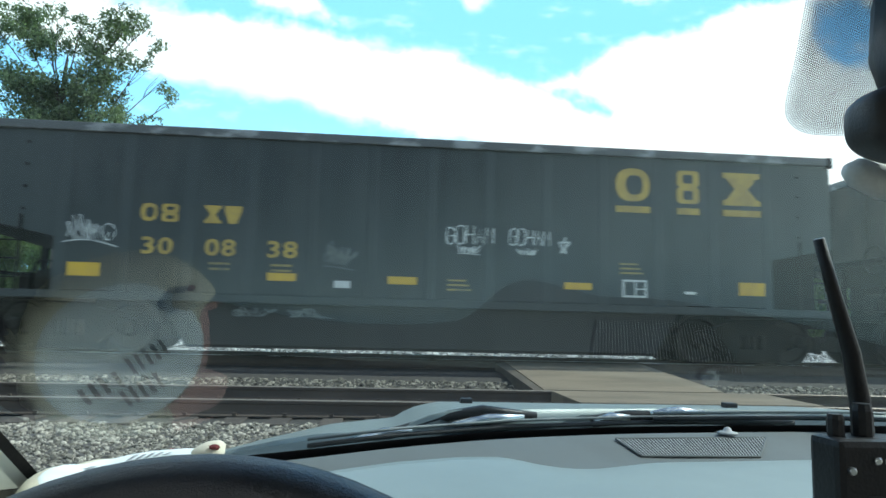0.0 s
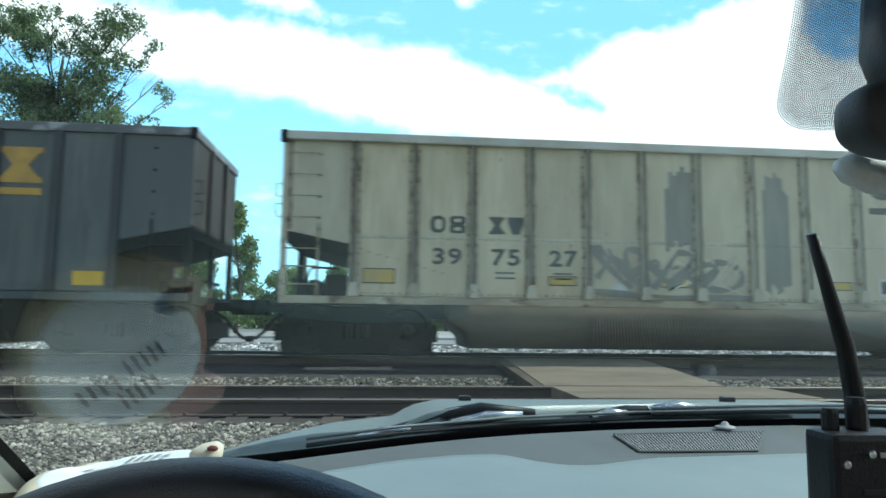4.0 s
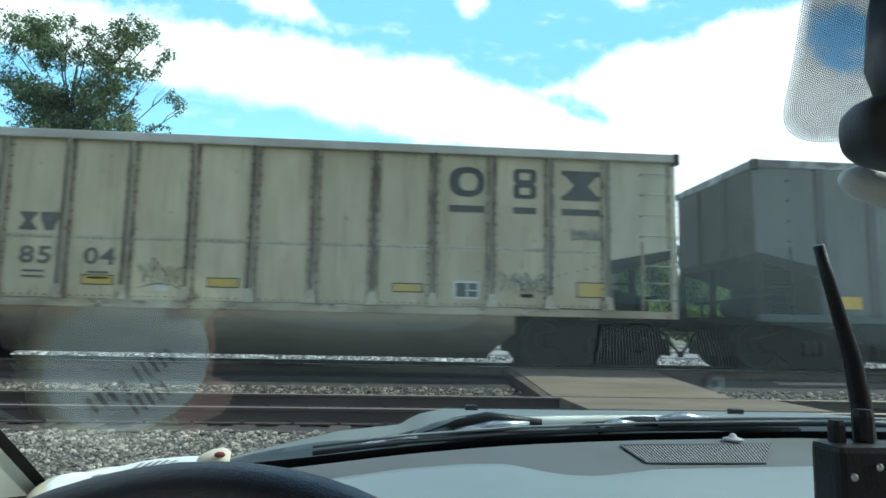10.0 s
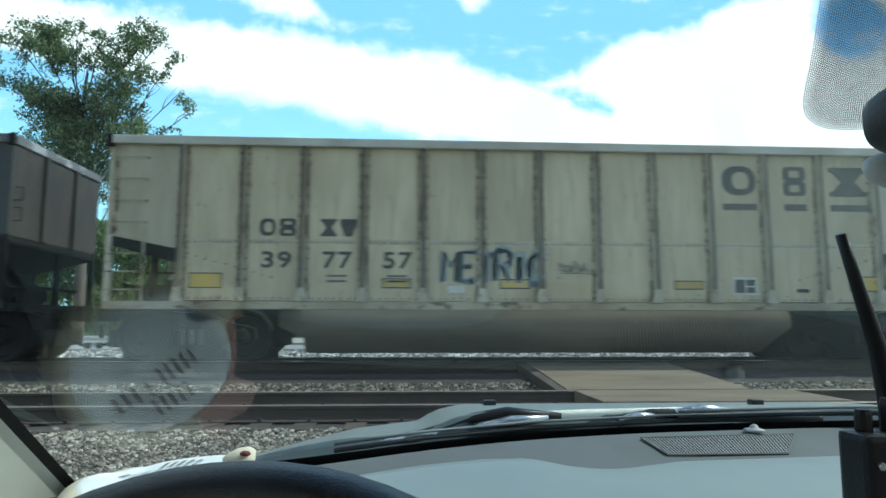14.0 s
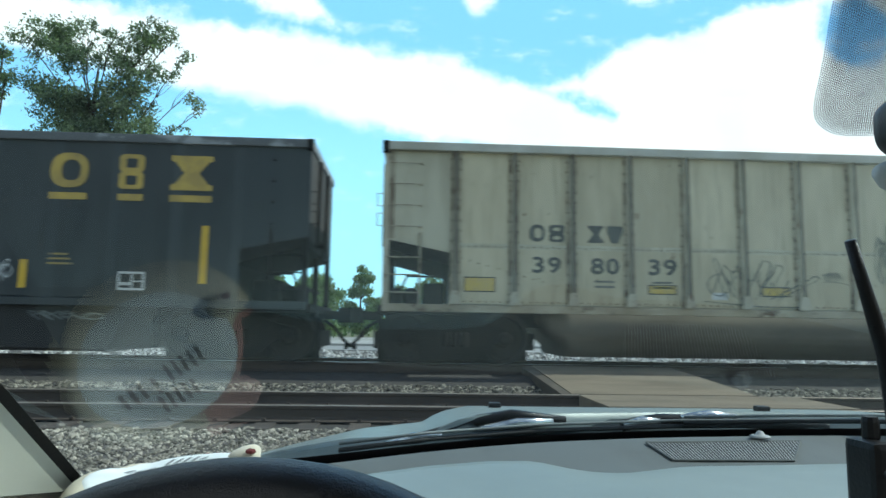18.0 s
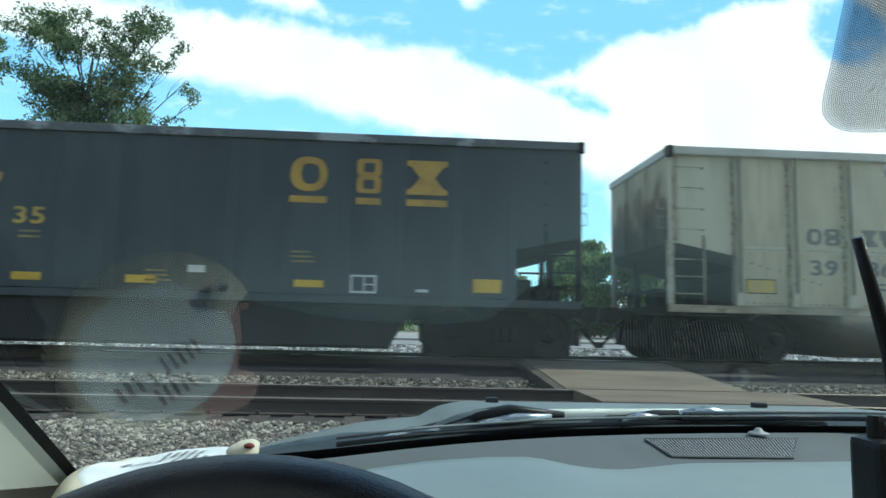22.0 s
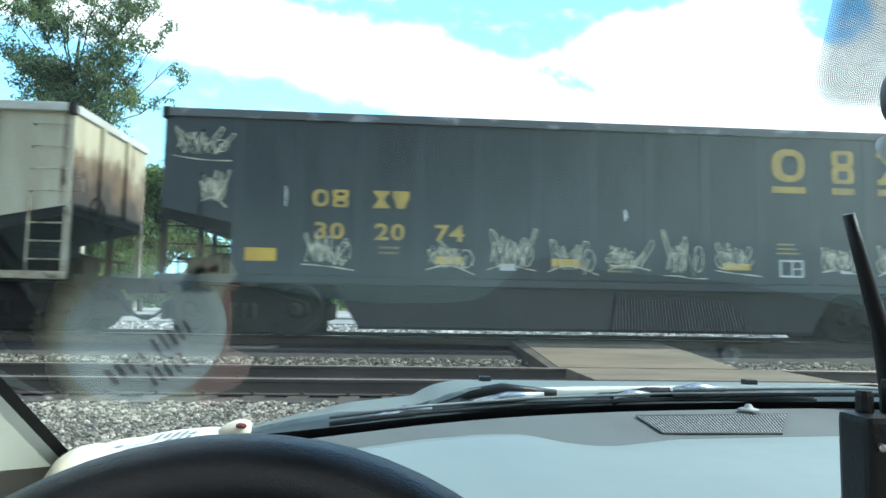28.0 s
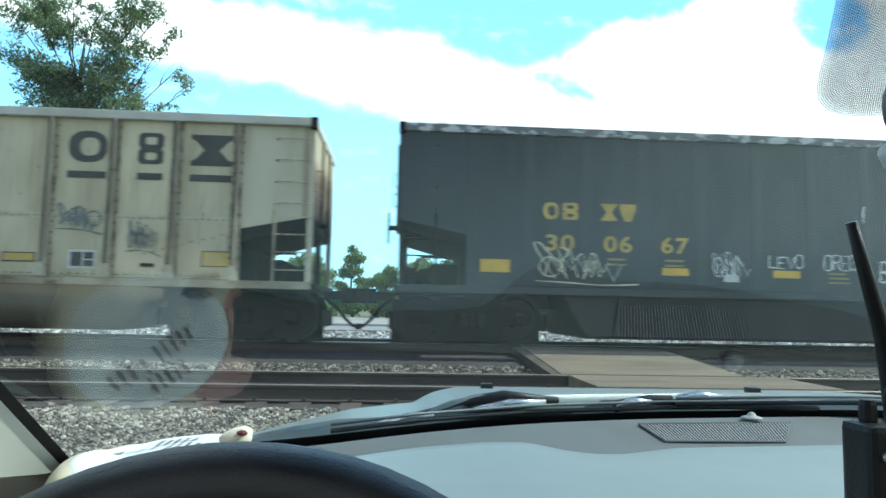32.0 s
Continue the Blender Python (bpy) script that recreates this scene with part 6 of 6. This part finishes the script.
lathe(bm, [(0.0, 0.016), (0.0025, 0.016), (0.004, 0.011), (0.005, 0.007), (0.0085, 0.0055), (0.0105, 0.0025)], (0.553, 1.040, DASH_Z + 0.002), "z", 20)
part("light_sensor", bm, FIN, dash, "small pale domed sensor", smooth=True)

# bonnet
def bonnet_z(x, y):
    z = 1.3 - 0.1143 * y - 0.10 * (y - 1.5) ** 2
    left = float(np.interp(x, (-0.52, -0.268, -0.112, 0.03, 0.055, 0.085, 0.13), (0.16, 0.090, 0.053, 0.037, 0.022, 0.0085, 0.0)))
    right = max(0.0, x - 0.92)
    return z - left - 0.25 * right ** 1.3 - 0.035 * max(0.0, y - 1.9) - 0.25 * max(0.0, y - 2.0) ** 2


HINGE = ((-0.52, 1.40), (-0.30, 1.34), (-0.244, 1.36), (-0.128, 1.245), (-0.028, 1.18), (0.114, 1.135), (0.225, 1.15), (0.328, 1.184), (0.573, 1.235), (0.80, 1.22), (1.2, 1.18), (1.6, 1.1))


def bonnet_y(x):
    return float(np.mean([np.interp(x + d, [p[0] for p in HINGE], [p[1] for p in HINGE]) for d in (-0.05, 0.0, 0.05)]))


hx = [-0.52 + 2.0 * k / 80 for k in range(81)]
rows = [[(x, bonnet_y(x) + a, bonnet_z(x, bonnet_y(x) + a)) for x in hx] for a in (0.0, 0.01, 0.06, 0.14, 0.24, 0.36, 0.5, 0.66, 0.84, 1.0, 1.1)]
rows.insert(0, [(x, y + 0.004, z - 0.03) for x, y, z in rows[0]])
bonnet = part("bonnet", sheet(bmesh.new(), rows), HOOD, carbody, "dusty pale green-grey bonnet", smooth=True)
for x, y in ((0.169, 1.35), (0.700, 1.303)):
    bm = box(bmesh.new(), x - 0.012, x + 0.012, y - 0.012, y + 0.012, bonnet_z(x, y) - 0.004, bonnet_z(x, y) + 0.010, 0.003)
    part("washer_nozzle", bm, BLACK_PLASTIC, bonnet)


def cowl_row(a, lift):
    """A line of the cowl, a share of the way from the glass to the bonnet."""
    out = []
    for x in xs_glass:
        p = on_glass(x, -0.01)
        q = Vector((p.x, max(bonnet_y(p.x), p.y + 0.015), 0.0))
        q.z = bonnet_z(q.x, q.y) - 0.006
        out.append(p.lerp(q, a) + Vector((0, 0, lift)))
    return out


part("cowl", sheet(bmesh.new(), [cowl_row(a, lift) for a, lift in ((0.0, -0.012), (0.15, -0.006), (0.3, 0.0), (0.45, 0.0), (0.6, 0.002), (0.75, 0.0), (0.9, 0.0), (1.05, -0.016))]), COWL, carbody, "dark plastic cowl under the wipers", smooth=True)
for s in (-1, 1):
    x = -0.52 if s < 0 else 1.48
    bm = box(bmesh.new(), *sorted((x, x - s * 0.02)), 0.75, 2.2, 0.35, 0.86, 0.01)
    part("wing", bm, HOOD, carbody)

bm = box(bmesh.new(), -0.50, 1.46, 2.17, 2.21, 0.30, 0.88, 0.02)
part("front_bumper", bm, HOOD, carbody)
for wx in (-0.42, 1.26):
    for wy in (-1.35, 1.62):
        bm = bmesh.new()
        lathe(bm, [(-0.09, 0.20), (-0.095, 0.29), (-0.07, 0.315), (0.07, 0.315), (0.095, 0.29), (0.09, 0.20)], (wx, wy, 0.315), "x", 28)
        tyre = part("wheel", bm, RUBBER, carbody, smooth=True)
        bm = bmesh.new()
        lathe(bm, [(-0.092, 0.19), (-0.085, 0.19), (0.085, 0.19), (0.092, 0.19)], (wx, wy, 0.315), "x", 20)
        part("rim", bm, STEEL, tyre)

# wipers
def wiper(arm, blade, spots):
    arm = [ahead(p) for p in arm]
    w = part("wiper", tube(bmesh.new(), arm, [0.011, 0.010, 0.010, 0.009, 0.007][:len(arm)] if len(arm) < 6 else 0.008, 8), BLACK_PLASTIC, carbody, "dark wiper arm with a worn metal blade", smooth=True)
    part("blade", tube(bmesh.new(), blade, 0.0026, 6), STEEL, w, smooth=True)
    part("blade_rubber", tube(bmesh.new(), [Vector(p) + Vector((0, 0.002, -0.010)) for p in blade], 0.004, 6), RUBBER, w, smooth=True)
    for a, b in spots:
        a, b = ahead(a), ahead(b)
        bm = bmesh.new()
        tube(bm, [a, a.lerp(b, 0.5) + Vector((0, 0, 0.003)), b], [0.006, 0.011, 0.006], 6)
        part("arm_plate", bm, CHROME, w, smooth=True)
    return w


wiper([(-0.02, 1.14, 1.105), (0.05, 1.125, 1.128), (0.112, 1.112, 1.150), (0.165, 1.105, 1.161), (0.255, 1.10, 1.153)],
      [on_glass(x, s, -0.012) for x, s in ((-0.09, 0.028), (0.02, 0.034), (0.18, 0.036), (0.40, 0.036), (0.60, 0.034), (0.68, 0.032))],
      [((-0.045, 1.118, 1.108), (0.050, 1.108, 1.127)), ((0.115, 1.098, 1.138), (0.232, 1.09, 1.152))])
wiper([(0.36, 1.135, 1.140), (0.42, 1.13, 1.152), (0.50, 1.128, 1.152), (0.60, 1.125, 1.146), (0.68, 1.12, 1.142)],
      [on_glass(x, s, -0.012) for x, s in ((0.42, 0.048), (0.60, 0.050), (0.75, 0.050), (0.95, 0.046))],
      [((0.455, 1.112, 1.158), (0.548, 1.106, 1.160)), ((0.36, 1.12, 1.143), (0.42, 1.116, 1.150))])

# pillar with its black seal
corner, lean = Vector((-0.318, 0.716, 1.118)), Vector((-0.012, -0.073, 0.064)).normalized()
bm = bmesh.new()
sheet(bm, [[ahead(p, 1.10) for p in (corner + lean * s + Vector((0.0, 0.0, 0.0)), corner + lean * s + Vector((-0.011, -0.008, 0.001)))] for s in (-0.06, 0.0, 0.2, 0.42, 0.62)])
part("pillar_seal", bm, RUBBER, carbody)
bm = bmesh.new()
sheet(bm, [[ahead(p, 1.10) for p in (corner + lean * s + Vector((-0.010, -0.009, 0.002)), corner + lean * s + Vector((-0.033, -0.05, 0.004)), corner + lean * s + Vector((-0.048, -0.10, 0.0)), corner + lean * s + Vector((-0.075, -0.17, -0.03)), corner + lean * s + Vector((-0.10, -0.22, -0.12)), corner + lean * s + Vector((-0.115, -0.27, -0.24)), corner + lean * s + Vector((-0.12, -0.30, -0.42)))] for s in (-0.45, -0.30, -0.10, 0.0, 0.15, 0.3, 0.45, 0.62)])
part("pillar_trim", bm, BEIGE, carbody, "beige windscreen pillar trim", smooth=True)
# the rest of the cabin, behind and above the eye
bm = box(bmesh.new(), -0.52, 1.36, -1.9, 0.26, 1.60, 1.64, 0.01)
part("roof", bm, HEADLINER, carbody)
bm = box(bmesh.new(), -0.50, 1.34, 0.22, 0.40, 1.575, 1.66, 0.01)
part("header", bm, HEADLINER, carbody)
for x0, x1 in ((-0.56, -0.50), (1.34, 1.40)):
    bm = box(bmesh.new(), x0, x1, -1.9, 0.62, 0.30, 0.98, 0.01)
    part("door", bm, BEIGE, carbody)
    for y0 in (-0.62, -1.9):
        bm = box(bmesh.new(), x0, x1, y0, y0 + 0.12, 0.98, 1.61)
        part("pillar", bm, BEIGE, carbody)
bm = box(bmesh.new(), -0.52, 1.36, -1.95, -1.90, 0.30, 1.12)
part("tailgate", bm, BEIGE, carbody)
bm = box(bmesh.new(), -0.52, 1.36, -1.9, 0.9, 0.26, 0.30)
part("cabin_floor", bm, HEADLINER, carbody)

# steering wheel: leather rim, spokes and hub
WC, WL, WR, WT = Vector((-0.090, 0.294, 1.028)), 0.315, 0.196, 0.019
right, upw = Vector((1, 0, 0)), Vector((0, math.sin(WL), math.cos(WL)))
axis = right.cross(upw)
bm = bmesh.new()
ring = []
for k in range(72):
    a = 2 * math.pi * k / 72
    out = right * math.cos(a) + upw * math.sin(a)
    ring.append([bm.verts.new(WC + out * (WR + WT * math.cos(b)) + axis * WT * 1.15 * math.sin(b)) for b in [2 * math.pi * q / 16 for q in range(16)]])
for k in range(72):
    for q in range(16):
        bm.faces.new((ring[k][q], ring[(k + 1) % 72][q], ring[(k + 1) % 72][(q + 1) % 16], ring[k][(q + 1) % 16]))
wheel_thing = part("steering_wheel", bm, LEATHER, carbody, "black grained leather steering wheel", smooth=True)
for a in (-20, 200, 270):
    out = right * math.cos(radians(a)) + upw * math.sin(radians(a))
    part("spoke", tube(bmesh.new(), [WC + out * 0.04 - axis * -0.03, WC + out * 0.165], [0.02, 0.013], 8), BLACK_PLASTIC, wheel_thing, smooth=True)
part("hub", tube(bmesh.new(), [WC + axis * 0.01, WC - axis * 0.05], [0.06, 0.05], 20), BLACK_PLASTIC, wheel_thing, smooth=True)
part("column", tube(bmesh.new(), [WC - axis * 0.05, WC - axis * 0.30], [0.035, 0.045], 14), BLACK_PLASTIC, carbody, smooth=True)

# inside mirror
def pillow(x0, x1, y0, y1, z0, z1):
    """A rounded block: superellipse sections along y."""
    bm = bmesh.new()
    rings = []
    cx, cz, a, b = (x0 + x1) / 2, (z0 + z1) / 2, (x1 - x0) / 2, (z1 - z0) / 2
    for f, k in ((0.0, 0.80), (0.12, 0.95), (0.35, 1.0), (0.65, 1.0), (0.88, 0.94), (1.0, 0.78)):
        ring = []
        for q in range(48):
            t = 2 * math.pi * q / 48
            c, s = math.cos(t), math.sin(t)
            ring.append(bm.verts.new((cx + math.copysign(abs(c) ** 0.42, c) * (a - (1 - k) * b), y0 + (y1 - y0) * f, cz + math.copysign(abs(s) ** 0.62, s) * b * k)))
        rings.append(ring)
    for p, r in zip(rings, rings[1:]):
        for q in range(48):
            bm.faces.new((p[q], p[(q + 1) % 48], r[(q + 1) % 48], r[q]))
    bm.faces.new(rings[0])
    bm.faces.new(rings[-1])
    return bm


mirror = part("rear_view_mirror", pillow(0.294, 0.532, 0.372, 0.408, 1.410, 1.465), SHELL, carbody, "charcoal inside mirror", smooth=True)
part("mirror_stalk", tube(bmesh.new(), [(0.362, 0.405, 1.45), (0.364, 0.42, 1.50), (0.392, 0.44, 1.555)], [0.024, 0.028, 0.034], 10), SHELL, mirror, smooth=True)
part("sensor_cover", tube(bmesh.new(), [(0.323, 0.44, 1.418), (0.331, 0.44, 1.417), (0.351, 0.44, 1.412), (0.43, 0.44, 1.410)], [0.005, 0.011, 0.014, 0.015], 12), PALE_PLASTIC, mirror, "pale grey cover under the mirror", smooth=True)

# ---- loose things on the dashboard ----
radio = root("handheld_radio", 0.410, 0.535, 1.088, "black handheld two-way radio standing on the dashboard", "radio")
part("body", box(bmesh.new(), -0.046, 0.028, -0.018, 0.020, 0.0, 0.128, 0.006), BLACK_PLASTIC, radio)
part("antenna", tube(bmesh.new(), [(0.020, 0.038, 0.115), (0.015, 0.036, 0.155), (0.006, 0.032, 0.197), (-0.013, 0.026, 0.252), (-0.029, 0.020, 0.297)], [0.0088, 0.0088, 0.0078, 0.0058, 0.0050], 12), BLACK_PLASTIC, radio, smooth=True)
for x, h, r in ((-0.032, 0.020, 0.0068), (-0.008, 0.029, 0.0085)):
    bm = bmesh.new()
    lathe(bm, [(0.124, r * 0.9), (0.130, r), (0.126 + h * 0.8, r), (0.126 + h, r * 0.82)], (x, 0.004, 0), "z", 10)
    part("knob", bm, BLACK_PLASTIC, radio)
bm = bmesh.new()
for k in range(7):
    box(bm, -0.022, 0.024, -0.0192, -0.0178, 0.020 + k * 0.010, 0.024 + k * 0.010)
tagged(part("speaker_grille", bm, VENT_DARK, radio), kind="stuff")
for x, z in ((-0.036, 0.104), (-0.014, 0.112)):
    bm = bmesh.new()
    lathe(bm, [(-0.0215, 0.002), (-0.021, 0.0032), (-0.0175, 0.0032)], (x, 0, z), "y", 10)
    part("screw", bm, CHROME, radio)
part("badge_bar", box(bmesh.new(), -0.006, 0.024, -0.0190, -0.0178, 0.109, 0.113), SLAT, radio)

# a cap lying on the dash: cream crown, white printed front, red peak
cap = root("cap", -0.247, 0.735, DASH_Z - 0.022, "crumpled cream cap with white printed front, lying on the dashboard", "cap")
cap.scale = (1.10, 1.10, 0.60)


def cap_z(x, y):
    d = math.hypot(x, y) / (0.108 + 0.024 * max(0.0, min(1.0, x / 0.05)) * max(0.0, min(1.0, y / 0.03)))
    body = (0.0575 + 0.27 * x + 0.45 * max(0.0, -0.05 - x) - 0.75 * max(0.0, x - 0.060)) * max(0.0, 1 - d ** 14)
    out = math.hypot(x + 0.008, y + 0.004) - 0.078
    if out > 0 and x > 0 and y > -0.01:
        body *= max(0.30, 1 - out / 0.022)
    return body + (0.010 * noise.noise((x * 17, y * 17, 1.0)) + 0.004 * noise.noise((x * 45, y * 45, 4.0))) * max(0.0, 1 - d ** 6) - (0.004 if d > 0.98 else 0)


def in_front(x, y):
    """Inside the round printed front."""
    return math.hypot(x + 0.008, y + 0.004) < 0.078


def cap_patch(x0, x1, y0, y1, n, keep, lift):
    bm = bmesh.new()
    vs = {}
    for i in range(n + 1):
        for j in range(n + 1):
            x, y = x0 + (x1 - x0) * i / n, y0 + (y1 - y0) * j / n
            vs[i, j] = bm.verts.new((x, y, cap_z(x, y) + lift))
    for i in range(n):
        for j in range(n):
            x, y = x0 + (x1 - x0) * (i + 0.5) / n, y0 + (y1 - y0) * (j + 0.5) / n
            if keep(x, y):
                bm.faces.new((vs[i, j], vs[i + 1, j], vs[i + 1, j + 1], vs[i, j + 1]))
    bmesh.ops.delete(bm, geom=[v for v in bm.verts if not v.link_faces], context="VERTS")
    return bm


part("crown", cap_patch(-0.11, 0.11, -0.11, 0.11, 44, lambda x, y: math.hypot(x, y) < 0.108, 0.0), CLOTH, cap, smooth=True)
bm = bmesh.new()
rings = []
for k in range(1, 25):
    r = 0.078 * k / 24
    rings.append([bm.verts.new((-0.008 + r * math.cos(q * math.pi / 36), -0.004 + r * math.sin(q * math.pi / 36), cap_z(-0.008 + r * math.cos(q * math.pi / 36), -0.004 + r * math.sin(q * math.pi / 36)) + 0.0025 - (0.004 if k == 24 else 0))) for q in range(72)])
for a, b in zip(rings, rings[1:]):
    for q in range(72):
        bm.faces.new((a[q], a[(q + 1) % 72], b[(q + 1) % 72], b[q]))
bm.faces.new(rings[0])
part("front_panel", bm, WHITE_CLOTH, cap, "white printed front", smooth=True)
part("peak", cap_patch(0.0, 0.15, -0.004, 0.15, 66, lambda x, y: not in_front(x, y) and math.hypot(x, y) < 0.126 + 0.016 * min(1.0, x / 0.05) * max(0.0, min(1.0, y / 0.03)), 0.0025), RED_CLOTH, cap, "faded red peak", smooth=True)
bm = bmesh.new()
lathe(bm, [(-0.019, 0.004), (-0.015, 0.010), (-0.005, 0.0145), (0.006, 0.0150), (0.012, 0.011), (0.014, 0.004)], (0.0, 0.0, 0.0), "x", 12)
for v in bm.verts:
    lump = 1 + 0.22 * noise.noise(v.co * 90)
    v.co = (0.070 + v.co.x * lump * 0.88, -0.036 + v.co.y * lump * 0.9, 0.094 + 0.30 * v.co.x + v.co.z * 1.15 * lump)
part("button", bm, CREAM, cap, smooth=True)
bm = bmesh.new()
lathe(bm, [(-0.003, 0.002), (0.0, 0.0052), (0.003, 0.003)], (0.075, -0.047, 0.105), "y", 7)
part("stain", bm, STAIN, cap, "dark red-brown stain")
for cx, cy, n, w in ((-0.060, 0.019, 3, 0.008), (-0.026, 0.018, 1, 0.007), (-0.010, 0.010, 5, 0.007), (-0.029, 0.042, 5, 0.007)):
    for k in range(n):
        x, y = cx + k * w * 1.25, cy - k * 0.0008
        bm = bmesh.new()
        ps = [(x, y - 0.011), (x + w * 0.55, y - 0.009), (x + w * 0.75, y + 0.012), (x + w * 0.2, y + 0.010)]
        vs = [bm.verts.new((a, b, cap_z(a, b) + 0.0045)) for a, b in ps]
        bm.faces.new(vs)
        part("print_bar", bm, INK, cap)


def motions():
    for car, x0 in TRAIN_CARS:
        walk(car, [(t, pose(x0 + s - TRAIN[0][1], TRACK_Y, RAIL)) for t, s in TRAIN])
    way = [s - TRAIN[0][1] for _, s in TRAIN]
    clock = [t for t, _ in TRAIN]
    for wheel, x0, d in WHEELSETS:
        # turning keyed over the stretch in which the axle passes the windscreen
        lo = max(0.0, float(np.interp(-15 - x0, way, clock)))
        hi = min(32.0, float(np.interp(16 - x0, way, clock)))
        times = [lo + (hi - lo) * k / 60 for k in range(61)] if hi - lo > 0.3 else []
        rows, last = [(0.0, pose(d, 0, 0.457))], 0
        for t in times:
            if frame(t) > frame(rows[-1][0]):
                a = (float(np.interp(t, clock, way)) - float(np.interp(lo, clock, way))) / 0.457
                rows.append((t, pose(d, 0, 0.457, 0, math.degrees(a), 0)))
        if rows[-1][0] < 31.9:
            rows.append((32.0, rows[-1][1]))
        walk(wheel, rows)
    walk(clouds, [(0.0, pose(0, 0, 0)), (16.0, pose(0, 0, 0, 0, 0, 1.45)), (32.0, pose(0, 0, 0, 0, 0, 2.9))])


motions()
